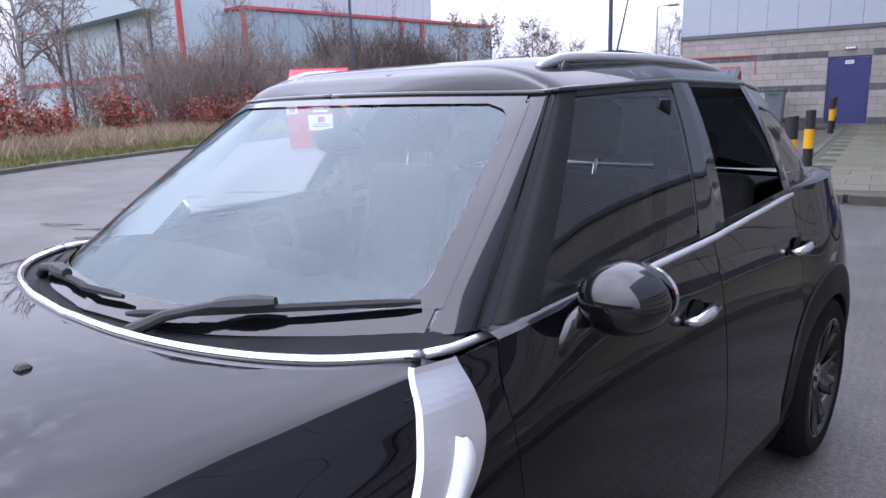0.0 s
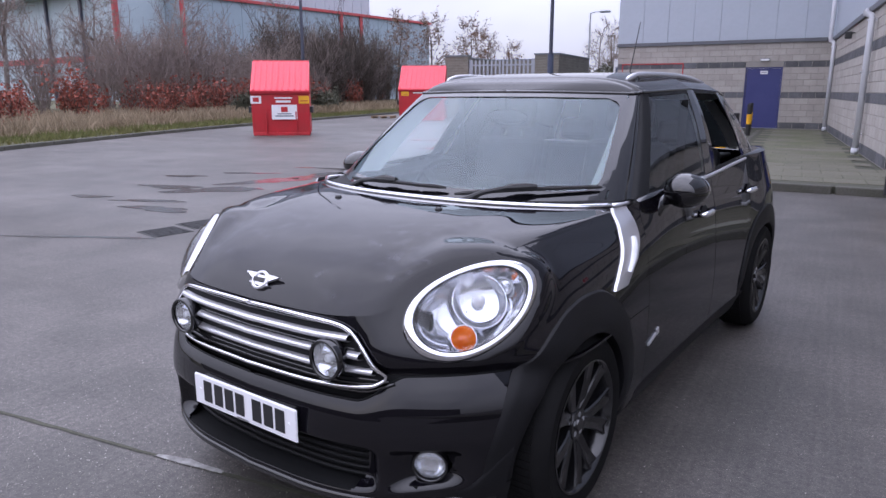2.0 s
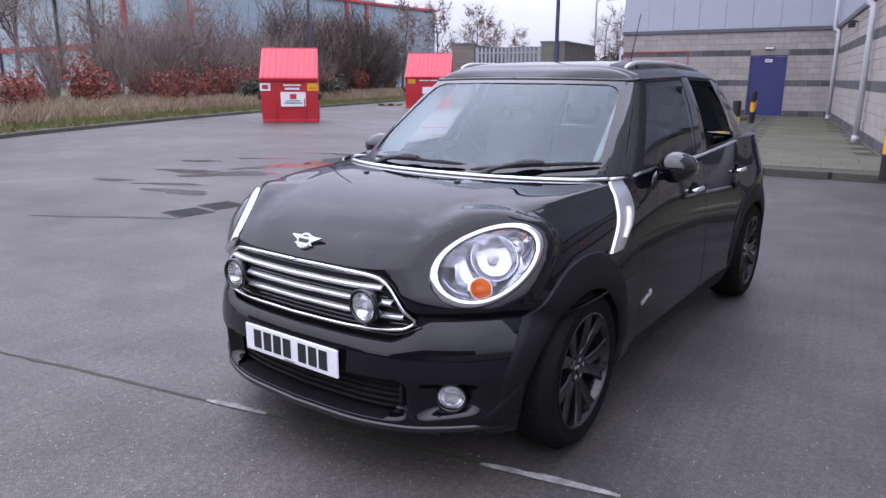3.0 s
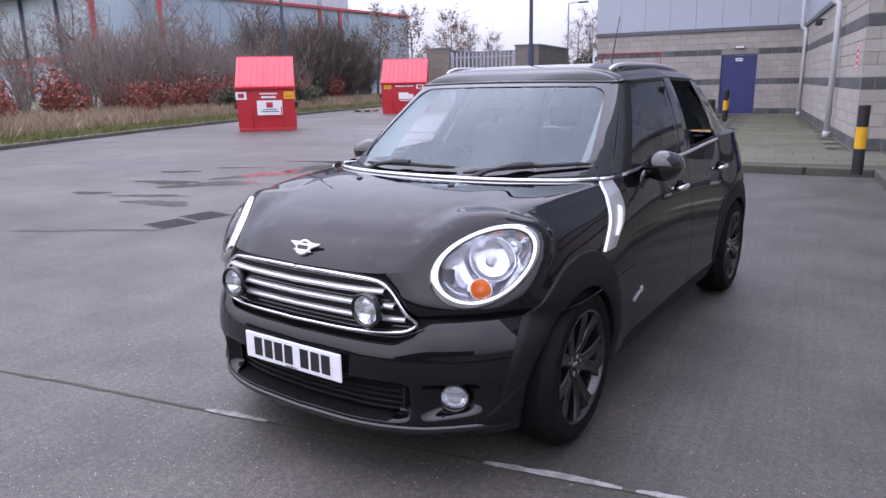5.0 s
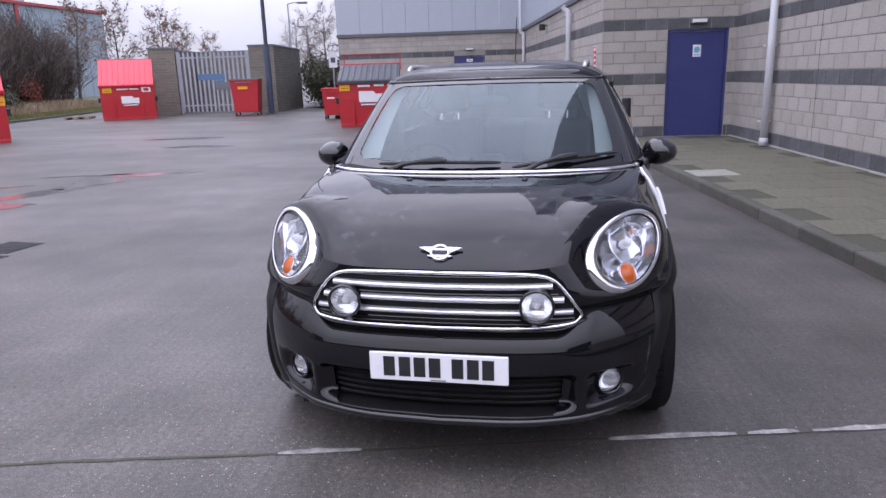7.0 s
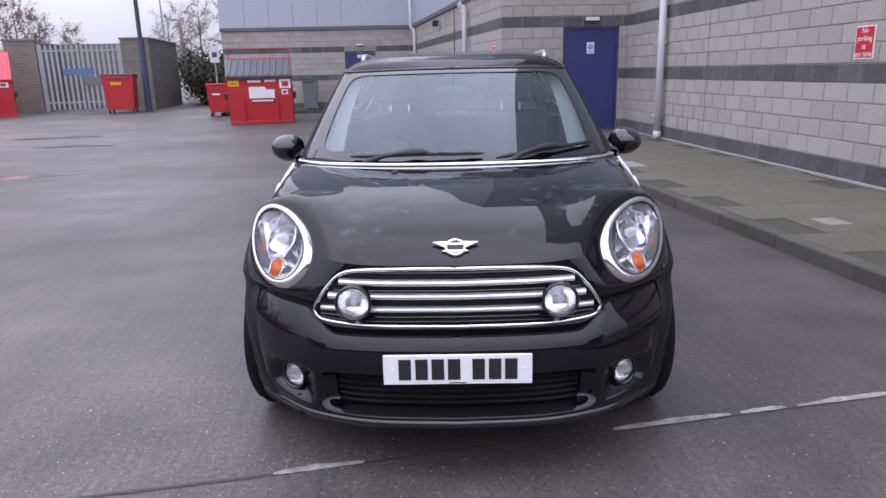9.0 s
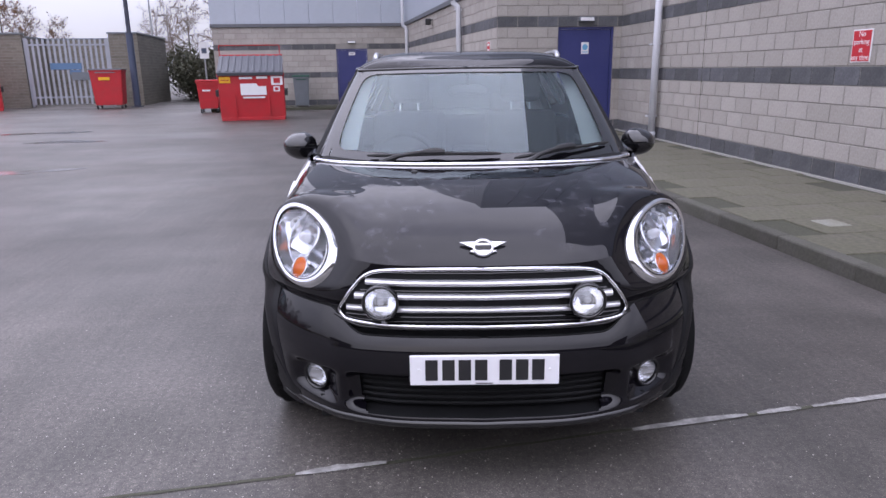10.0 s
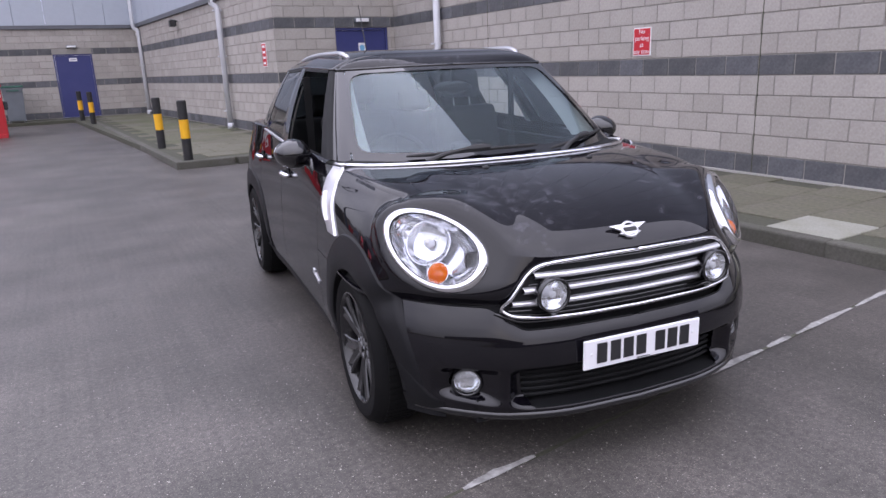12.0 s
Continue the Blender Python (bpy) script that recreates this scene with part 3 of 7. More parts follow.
            part("print_bar", box(x - pw / 2, x + pw / 2, y - 0.008, y, z - ph / 2, z + ph / 2), M["white"], t)
    return t


front_load_bin(pose(-15.15, 16.75, 0, 0, 0, 38), 1.96, 1.5, 1.50, 2.46, M["lid_red"],
               [("notice", 0.12, 0.80, 0.86, 0.50), ("yellow", 0.80, 1.22, 0.36, 0.26), ("pale", -0.82, 1.22, 0.36, 0.26), ("bar", 0.1, 1.28, 0.6, 0.05), ("bar", 0.1, 1.16, 0.5, 0.07)],
               "red steel waste container with a red ribbed lid and white notice")
front_load_bin(pose(-17.35, 29.75, 0, 0, 0, 25), 2.38, 1.7, 1.58, 2.72, M["lid_red"],
               [("mark", 0.10, 0.92, 0.78, 0.34), ("yellow", -0.86, 1.38, 0.40, 0.22), ("pale", 0.84, 1.38, 0.40, 0.22), ("bar", -0.2, 1.42, 0.5, 0.06), ("bar", 0.3, 1.42, 0.4, 0.06)],
               "scuffed red waste container with red lid and white mark")
front_load_bin(pose(-4.07, 20.75, 0, 0, 0, 6), 2.02, 1.5, 1.47, 1.95, M["lid_grey"],
               [("mark", 0.06, 0.98, 0.80, 0.36), ("yellow", -0.80, 1.30, 0.34, 0.24), ("pale", 0.80, 1.24, 0.36, 0.28), ("bar", -0.16, 1.33, 0.40, 0.07), ("bar", 0.34, 1.34, 0.34, 0.07), ("pale", 0.78, 0.98, 0.2, 0.16)],
               "red waste container with a dark grey ribbed lid and white mark")


def wheeled_bin(m, w, d, h, body, lid, label, group=""):
    t = thing("wheeled_bin", label, "bin", m, group=group)
    bm = bmesh.new()
    lo = [bm.verts.new((sx * w * 0.42, y, 0.16)) for sx, y in ((-1, 0.08), (1, 0.08), (1, d - 0.05), (-1, d - 0.05))]
    hi = [bm.verts.new((sx * w / 2, y, h)) for sx, y in ((-1, 0), (1, 0), (1, d), (-1, d))]
    bm.faces.new(lo[::-1])
    bm.faces.new(hi)
    for i in range(4):
        j = (i + 1) % 4
        bm.faces.new((lo[i], lo[j], hi[j], hi[i]))
    bmesh.ops.bevel(bm, geom=list(bm.edges), offset=0.03, segments=2, affect="EDGES")
    part("tub", bm, body, t)
    part("rim", box(-w / 2 - 0.02, w / 2 + 0.02, -0.02, d + 0.02, h - 0.04, h + 0.02, bevel=0.01), body, t)
    part("lid", box(-w / 2 - 0.03, w / 2 + 0.03, -0.04, d + 0.03, h + 0.022, h + 0.085, bevel=0.02, segments=2), lid, t, "closed lid")
    for sx in (-1, 1):
        for y in (0.15, d - 0.12):
            wh = bmesh.new()
            bmesh.ops.create_cone(wh, cap_ends=True, segments=14, radius1=0.085, radius2=0.085, depth=0.05, matrix=pose(sx * w * 0.38, y, 0.085, 0, 90))
            part("wheel", wh, M["rubber"], t)
            part("castor", box(sx * w * 0.38 - 0.035, sx * w * 0.38 + 0.035, y - 0.03, y + 0.03, 0.10, 0.20), M["steel"], t)
    part("handle", tube([(-w * 0.3, -0.06, h - 0.08), (w * 0.3, -0.06, h - 0.08)], 0.018, 8), lid, t)
    return t


b = wheeled_bin(pose(-11.95, 30.6, 0, 0, 0, 8), 1.34, 1.1, 1.66, M["bin_red"], M["grey_plastic"], "red four-wheeled bin beside the blue lamp post")
part("sticker", box(-0.30, 0.16, -0.012, -0.004, 1.25, 1.38), M["yellow"], b, "yellow sticker")
b = wheeled_bin(pose(-6.50, 25.6, 0, 0, 0, 6), 0.80, 0.9, 1.16, M["bin_red"], M["bin_red"], "small red wheeled bin beside the larger container")
part("print_bar", box(-0.2, 0.1, -0.012, -0.004, 0.82, 0.88), M["white"], b)
wheeled_bin(pose(-3.05, 26.6, KERB - 0.12, 0, 0, 4), 0.62, 0.66, 1.28, M["grey_plastic"], M["green_plastic"], "grey wheeled bin with a green lid by the far wall")

# pallet boards lying by the verge
p = thing("pallet", "weathered wooden pallet lying near the verge", "pallet", pose(-20.9, 31.2, 0, 0, 0, 18))
for k in range(6):
    part("board", box(-0.6, 0.6, k * 0.17, k * 0.17 + 0.12, 0.11, 0.135), M["wood"], p)
for x in (-0.55, 0.0, 0.55):
    part("bearer", box(x - 0.05, x + 0.05, 0, 0.97, 0.0, 0.108), M["wood"], p)

# ---- gated enclosure ----
GY = 33.4
enclosure = thing("enclosure", "walled yard enclosure of grey-brown brick with stone copings", "enclosure", pose(-14.55, GY, 0, 0, 0, 4))
M["wall_brick"] = mat("grey_brown_brick", (0.20, 0.185, 0.155), 0.9, second=(0.15, 0.14, 0.12), scale=1.2, amount=0.6, fine=0.15, fine_scale=9, bump=0.4, per_island=0.1)
EH = 3.36
for nm, bx in (("pier_wall", (-3.3, -1.92, 0, 0.35)), ("pier_wall", (1.92, 3.22, 0, 0.35)), ("side_wall", (2.87, 3.22, 0.352, 6.4)), ("side_wall", (-3.3, -2.95, 0.352, 6.4)), ("rear_wall", (-2.948, 2.868, 6.05, 6.4))):
    bm = bmesh.new()
    add_box(bm, *bx, 0, EH)
    rows = 24
    w = part(nm, bm, M["mortar"], enclosure)
    bm = bmesh.new()
    x0, x1, y0, y1 = bx
    h = EH / rows
    for r in range(rows):
        for axis in (0, 1):
            a0, a1 = (x0, x1) if axis == 0 else (y0, y1)
            step, pos = 0.46, a0 - (0.23 if r % 2 else 0)
            while pos < a1 - 0.02:
                p0, p1 = max(pos, a0) + 0.006, min(pos + step, a1) - 0.006
                if p1 - p0 > 0.03:
                    if axis == 0:
                        add_box(bm, p0, p1, y0 - 0.008, y0 + 0.01, r * h + 0.006, r * h + h - 0.006)
                    elif nm != "rear_wall":
                        add_box(bm, x1 - 0.01, x1 + 0.008, p0, p1, r * h + 0.006, r * h + h - 0.006)
                pos += step
    tagged(part("brick", bm, M["wall_brick"], w), kind="stuff")
    part("coping", box(x0 - 0.05, x1 + 0.05, y0 - 0.05 if nm != "side_wall" else y0 + 0.05, y1 + 0.05 if nm != "rear_wall" else y1, EH + 0.002, EH + 0.09, bevel=0.01), M["grey_plastic"], w, "dark stone coping")
gate = thing("metal_gate", "closed pale grey palisade gates of the enclosure", "gate", pose(-14.55, GY, 0, 0, 0, 4))
pale = bpy.data.meshes.new("pale")
bm = prism([(-0.052, 0.12), (0.052, 0.12), (0.052, 3.10), (0.0, 3.20), (-0.052, 3.10)], 0.10, 0.125)
bm.to_mesh(pale)
bm.free()
pale.materials.append(M["gate"])
for sx in (-1, 1):
    leaf = part("gate_frame", box(sx * 0.92 - 0.88, sx * 0.92 + 0.88, 0.13, 0.17, 0.42, 0.50), M["gate"], gate)
    part("rail", box(sx * 0.92 - 0.88, sx * 0.92 + 0.88, 0.13, 0.17, 2.85, 2.93), M["gate"], leaf)
    part("post", box(sx * 1.84 - 0.06, sx * 1.84 + 0.06, 0.10, 0.22, 0.0, 3.2, bevel=0.01), M["gate"], leaf)
    for k in range(8):
        piece("pale", pale, leaf, pose(sx * 0.92 - 0.82 + k * 0.235, 0, 0))
for a in ((-0.85, 0.55, 1.75, 2.05), (0.0, 0.5, 1.5, 1.72)):
    part("panel", box(a[0], a[1], 0.07, 0.095, a[2], a[3]), M["blue_shape"], gate, "blue panel fixed to the pales")
part("notice", box(0.05, 0.85, 0.045, 0.066, 1.25, 1.62), M["grey_plastic"], gate, "framed grey notice")


# ---- lamp posts ----
def lamp_post(x, y, h, r, label, blue=0.0, arm=0.0, turn=0.0, material=None):
    t = thing("street_lamp", label, "street lamp", pose(x, y, 0, 0, 0, turn))
    body = material or M["dark_post"]
    if blue:
        part("lower_post", tube([(0, 0, 0), (0, 0, blue)], [r * 1.5, r * 1.5], 12), M["blue_post"], t, "thicker blue painted lower post")
    part("post", tube([(0, 0, blue), (0, 0, h)], [r, r * 0.6], 12), body, t)
    part("base_plate", box(-r * 2.2, r * 2.2, -r * 2.2, r * 2.2, 0, 0.03), body, t)
    if arm:
        part("arm", tube([(0, 0, h - 0.02), (arm * 0.5, 0, h + 0.08), (arm, 0, h + 0.06)], r * 0.5, 8), body, t)
        part("lantern", box(arm - 0.1, arm + 0.75, -0.16, 0.16, h - 0.04, h + 0.12, bevel=0.05, segments=2), M["grey_plastic"], t, "grey lantern, unlit")
    return t


lamp_post(-11.15, 31.95, 14, 0.10, "tall slim lamp post with a blue lower part", blue=3.3)
lamp_post(-17.0, 56.0, 7.75, 0.10, "grey street lamp with a single lantern beyond the walls", arm=0.9, turn=0, material=M["steel"])
lamp_post(-24.4, 28.8, 14, 0.10, "tall dark lamp post among the bare bushes")
lamp_post(-26.0, 94.5, 8.75, 0.12, "far grey street lamp beyond the enclosure", arm=-0.9, material=M["steel"])

# small road sign beyond the wall
s = thing("road_sign", "small white road sign on a post beyond the bins", "sign", pose(-8.45, 34.5, 0, 0, 0, 6))
part("post", tube([(0, 0, 0), (0, 0, 3.0)], 0.04, 8), M["steel"], s)
part("plate", box(-0.22, 0.22, -0.05, -0.042, 2.2, 3.0, bevel=0.003), M["white"], s)
part("print_bar", box(-0.12, 0.12, -0.056, -0.0505, 2.45, 2.7), M["blue_post"], s)


# ---- warehouse across the verge ----
shed = thing("warehouse", "large blue-grey clad warehouse with red trim and a white banner", "building", pose(-52.1, 44.5, 0, 0, 0, 0))
SIDE = math.degrees(math.atan2(36.9, 5.1))


def shed_panels(name, m, length, z0, z1, depth, material, parent, step=1.6):
    w = part(name, box(0, length, 0, depth, z0, z1), material, parent)
    w.matrix_basis = m
    bm = bmesh.new()
    n = int(length / step)
    for i in range(n):
        x = i * length / n
        add_box(bm, x + 0.03, x + length / n - 0.03, -0.05, -0.004, z0, z1 - 0.02)
    o = tagged(part("sheet", bm, material, w), kind="stuff")
    return w


side_m = pose(0, 0, 0, 0, 0, SIDE)
lean = shed_panels("lower_wall", side_m, 36.6, 0, 10.05, 6, M["shed"], shed)
part("eaves_trim", box(-0.2, 36.8, -0.3, 6.3, 10.054, 10.34), M["red_trim"], lean, "red eaves trim")
for x in (-0.2, 20.1, 23.35):
    part("red_pilaster", box(x, x + 0.42, -0.22, -0.055, 0, 10.05), M["red_trim"], lean, "red vertical trim")
upper = shed_panels("upper_wall", side_m @ pose(-6.5, 6.4, 0), 38.5, 10.35, 16.6, 30, M["shed_pale"], shed)
part("roof_trim", box(-0.3, 38.8, -0.3, 30.3, 16.604, 16.9), M["shed_pale"], upper)
# gable face with the banner
gable_m = pose(-3.4, -4.4, 0, 0, 0, SIDE - 90) @ pose(-46, 0, 0)
gable = shed_panels("gable_wall", gable_m, 46, 0, 15.4, 5, M["shed_pale"], shed)
part("corner_trim", box(45.8, 46.2, -0.2, 0.2, 0, 15.4), M["red_trim"], gable, "red corner trim")
part("dado_trim", box(0, 45.5, -0.22, -0.055, 4.2, 4.75), M["red_trim"], gable)
for x in (18.0, 33.0, 40.0):
    part("downpipe", box(x, x + 0.28, -0.35, -0.1, 0, 15), M["dark_post"], gable)
ban = part("banner", box(29.5, 42.8, -0.34, -0.24, 10.6, 14.2), M["white"], gable, "white banner with navy words")
text_mesh("storage & logistics", 1.75, M["navy"], ban, pose(36.3, -0.36, 11.6, 90), depth=0.01)

# ---- verge and planting ----
rng = np.random.default_rng(7)
bm = bmesh.new()
rows = []
for y in np.linspace(-60, 80, 71):
    x = verge_line(y)
    rows.append([bm.verts.new((x - d, y, z)) for d, z in ((0.14, 0.09), (1.2, 0.13), (3.0, 0.2), (7.0, 0.3), (14, 0.5), (30, 0.6), (90, 0.4))])
for a, b in zip(rows, rows[1:]):
    for i in range(6):
        bm.faces.new((a[i], b[i], b[i + 1], a[i + 1]))
tagged(link("ground_verge", bm, M["soil"]), "planted verge of soil and short grass along the yard", "verge", kind="structure")
kerbline = thing("kerb_verge", "dark concrete kerb along the planted verge", "kerb", kind="structure")
kme = bpy.data.meshes.new("kerb_stone")
bm = box(0, 0.91, 0, 0.14, -0.03, 0.115, bevel=0.015)
bm.to_mesh(kme)
bm.free()
kme.materials.append(M["kerb"])
yy = 2.0
while yy < 44:
    x0, x1 = verge_line(yy), verge_line(yy + 0.92)
    piece("kerb_stone", kme, kerbline, facing(x0, yy, x1, yy + 0.92))
    yy += 0.92 * math.cos(math.atan2(x1 - x0, 0.92))


def blades(name, n, area, h, w, material, label, lean=0.4):
    """Tufts of grass blades scattered by area(k) -> (x, y, z)."""
    verts, faces = [], []
    for k in range(n):
        x, y, z = area(rng)
        for j in range(3):
            a = rng.uniform(0, 6.283)
            hh = h * rng.uniform(0.5, 1.25)
            dx, dy = math.cos(a) * w, math.sin(a) * w
            lx, ly = rng.normal(0, lean) * hh, rng.normal(0, lean) * hh
            ox, oy = rng.normal(0, 0.06, 2)
            i = len(verts)
            verts += [(x + ox - dx, y + oy - dy, z - 0.02), (x + ox + dx, y + oy + dy, z - 0.02), (x + ox + lx * 0.45 + dx * 0.6, y + oy + ly * 0.45 + dy * 0.6, z + hh * 0.6), (x + ox + lx, y + oy + ly, z + hh)]
            faces += [(i, i + 1, i + 2), (i, i + 2, i + 3)]
    return tagged(raw(name, verts, faces, material), label, "grass", kind="stuff")


def strip(d0, d1, y0=0.0, y1=46.0):
    def at(g):
        y = g.uniform(y0, y1)
        d = d0 + (d1 - d0) * g.uniform(0, 1)
        return verge_line(y) - d, y, 0.1 + 0.03 * d
    return at


blades("verge_grass", 9000, strip(0.2, 2.4), 0.16, 0.012, M["grass"], "short yellow-green grass along the kerb")
blades("dry_grass", 9000, strip(1.5, 5.5), 0.55, 0.010, M["straw"], "tall dry straw-coloured grass on the verge", 0.25)
blades("rough_grass", 4000, strip(1.0, 9.0), 0.35, 0.012, M["straw"], "rough dry grass between the shrubs", 0.35)


def branch_lines(g, base, h, spread, stems, forks, up=0.8):
    """Line segments (a, b, ra, rb) of a bare bush or crown."""
    segs = []

    def grow(p, d, length, r, level):
        steps = 3
        for _ in range(steps):
            q = p + d * (length / steps)
            segs.append((p, q, r, r * 0.8))
            d = (d + np.array([g.normal(0, 0.16), g.normal(0, 0.16), g.normal(0.02, 0.10)]))
            d = d / np.linalg.norm(d)
            p, r = q, r * 0.8
            if level < forks and g.uniform() < 0.85:
                for _ in range(2 if level else 1):
                    s = d + np.array([g.normal(0, 0.55), g.normal(0, 0.55), g.normal(up * 0.35, 0.25)])
                    grow(p, s / np.linalg.norm(s), length * g.uniform(0.4, 0.65), r * 0.62, level + 1)

    for _ in range(stems):
        a, e = g.uniform(0, 6.283), abs(g.normal(0, spread))
        d = np.array([math.cos(a) * e, math.sin(a) * e, 1.0])
        grow(np.array(base) + np.array([g.normal(0, 0.15), g.normal(0, 0.15), 0]), d / np.linalg.norm(d), h * g.uniform(0.5, 0.75), 0.013 * h ** 0.5 if stems > 1 else 0.022 * h, 0)
    return segs


def sticks(name, segs, material, parent=None, least=0.006):
    """Three-sided tapering rods along segments."""
    p = np.array([s[0] for s in segs])
    q = np.array([s[1] for s in segs])
    ra = np.maximum([s[2] for s in segs], least)[:, None]
    rb = np.maximum([s[3] for s in segs], least)[:, None]
    d = q - p
    d = d / (np.linalg.norm(d, axis=1, keepdims=True) + 1e-9)
    s = np.cross(d, np.array([[0.31, 0.87, 0.39]]))
    s = s / (np.linalg.norm(s, axis=1, keepdims=True) + 1e-9)
    u = np.cross(d, s)
    ring = []
    for c, r in ((p, ra), (q, rb)):
        for k in range(3):
            a = 2.0944 * k
            ring.append(c + (s * math.cos(a) + u * math.sin(a)) * r)
    verts = np.stack(ring, 1).reshape(-1, 3)
    base = (np.arange(len(segs)) * 6)[:, None, None]
    faces = (base + np.array([[0, 1, 4, 3], [1, 2, 5, 4], [2, 0, 3, 5]])[None]).reshape(-1, 4)
    return raw(name, verts.tolist(), faces.tolist(), material, parent)


def leaves(name, segs, n, size, material, parent, g, jitter=0.12, low=0.0):
    pick = g.integers(len(segs), size=n)
    p = np.array([segs[i][0] for i in pick])
    q = np.array([segs[i][1] for i in pick])
    c = p + (q - p) * g.uniform(size=(n, 1)) + g.normal(0, jitter, (n, 3))
    c = c[c[:, 2] >= low]
    n = len(c)
    a, b = g.normal(0, 1, (n, 3)), g.normal(0, 1, (n, 3))
    a = a / np.linalg.norm(a, axis=1, keepdims=True) * size * g.uniform(0.5, 1.2, (n, 1))
    b = b / np.linalg.norm(b, axis=1, keepdims=True) * size * g.uniform(0.4, 0.9, (n, 1))
    verts = np.stack([c - a, c + b, c + a, c - b], 1).reshape(-1, 3)
    faces = np.arange(n * 4).reshape(-1, 4)
    return raw(name, verts.tolist(), faces.tolist(), material, parent)


def shrub(x, y, h, kind, seed):
    g = np.random.default_rng(seed)
    if kind == "beech":
        t = thing("shrub", "young beech shrub holding red-brown winter leaves", "shrub", pose(x, y, 0.2), group="beech shrubs on the verge")
        segs = branch_lines(g, (0, 0, 0), h, 0.22, 5, 2)
        sticks("branchwork", segs, M["bark"], t, 0.007)
        leaves("foliage", segs, 420, 0.075, M["leaf_red"], t, g, 0.13, 0.25 * h)
    elif kind in ("bare", "thicket"):
        wood = M["twig"] if kind == "bare" else M["twig_dark"]
        words = "tall bare grey-brown bush behind the verge" if kind == "bare" else "dense dark bare thicket behind the verge"
        t = thing("bush", words, "bush", pose(x, y, 0.2), group="bare bushes behind the verge" if kind == "bare" else "dark thicket behind the containers")
        segs = branch_lines(g, (0, 0, 0), h, 0.34, 13 if kind == "bare" else 18, 2)
        sticks("branchwork", segs, wood, t, 0.009)
        tips = [segs[i] for i in g.integers(len(segs), size=420 if kind == "bare" else 900)]
        fine = []
        for p, q, _a, _b in tips:
            d = g.normal(0, 0.5, 3) + np.array([0, 0, 0.55])
            fine.append((q, q + d * 0.55, 0.007, 0.005))
        sticks("twig", fine, wood, t, 0.006)["kind"] = "stuff"
    else:
        t = thing("hedge", "dense dark evergreen bush", "bush", pose(x, y, 0.0), group="dark evergreen bushes")
        segs = branch_lines(g, (0, 0, 0), h, 0.45, 8, 2)
        sticks("branchwork", segs, M["twig_dark"], t, 0.01)
        leaves("foliage", segs, 2600, 0.13, M["leaf_green"], t, g, 0.30, 0.05)
    return t


def tree(x, y, h, seed, label, bark, leaf=None, n_leaf=0, spread=0.0):
    g = np.random.default_rng(seed)
    t = thing("tree", label, "tree", pose(x, y, 0.0))
    pts, p, d = [], np.zeros(3), np.array([g.normal(0, 0.04), g.normal(0, 0.04), 1.0])
    for k in range(9):
        pts.append(p.copy())
        p = p + d * h / 9
        d = d + np.array([g.normal(0, 0.05), g.normal(0, 0.05), 0])
    rad = [0.016 * h * (1 - 0.9 * k / 8) + 0.008 for k in range(9)]
    part("trunk", tube([tuple(q) for q in pts], rad, 8), bark, t, smooth=True)
    segs = []
    for k in range(3, 9):
        for _ in range(4):
            a = g.uniform(0, 6.283)
            dd = np.array([math.cos(a), math.sin(a), g.uniform(0.5, 1.3) - spread])
            dd = dd / np.linalg.norm(dd)
            length = h * 0.26 * (1.15 - 0.08 * k) * g.uniform(0.7, 1.2)
            q0 = np.array(pts[k])
            r0 = rad[k] * 0.5

            def fork(p0, d0, ln, r, lev):
                for _s in range(3):
                    q = p0 + d0 * ln / 3
                    segs.append((p0, q, r, r * 0.75))
                    p0, r = q, r * 0.75
                    d0 = d0 + np.array([g.normal(0, 0.15), g.normal(0, 0.15), g.normal(0.03, 0.08)])
                    d0 = d0 / np.linalg.norm(d0)
                    if lev < 2:
                        for _f in range(2):
                            s = d0 + g.normal(0, 0.5, 3)
                            fork(p0, s / np.linalg.norm(s), ln * 0.55, r * 0.6, lev + 1)
            fork(q0, dd, length, r0, 0)
    crown = sticks("crown", segs, M["twig"], t, 0.011)
    if leaf:
        leaves("foliage", segs, n_leaf, 0.14, leaf, t, g, 0.2)
    return t


g0 = np.random.default_rng(11)


def planted(variants, x, y, base, size):
    """A copy of one of the grown plants, turned and scaled."""
    src, h = variants[int(g0.integers(len(variants)))]
    return copy_thing(src, pose(x, y, base, 0, 0, float(g0.uniform(0, 360))) @ Matrix.Scale(size / h, 4))


def variants_of(kind, n, h, seed, x0):
    out = []
    for k in range(n):
        out.append((shrub(x0 + k * 2.0, 44.0 + k, h, kind, seed + k), h))
    return out


beech = variants_of("beech", 7, 1.6, 100, -46)
bare = variants_of("bare", 8, 4.4, 300, -48)
hedge = variants_of("hedge", 4, 3.0, 700, -50)
for k in range(62):
    y = 2.0 + k * 0.62
    planted(beech, verge_line(y) - g0.uniform(3.0, 6.5), y + g0.uniform(-0.4, 0.4), 0.25, g0.uniform(1.1, 2.0))
for k in range(30):
    y = 2.0 + k * 1.55
    planted(bare, verge_line(y) - g0.uniform(7.0, 14.0), y + g0.uniform(-0.6, 0.6), 0.25, g0.uniform(2.6, 4.6))
for k in range(44):
    y = 19.0 + k * 0.66
    planted(bare, verge_line(y) - g0.uniform(4.2, 10.0), y, 0.25, g0.uniform(2.8, 4.9))
for k in range(16):
    y = 4.0 + k * 3.5
    planted(bare, verge_line(y) - g0.uniform(14.0, 22.0), y, 0.3, g0.uniform(4.2, 5.6))
thicket = variants_of("thicket", 4, 4.4, 900, -54)
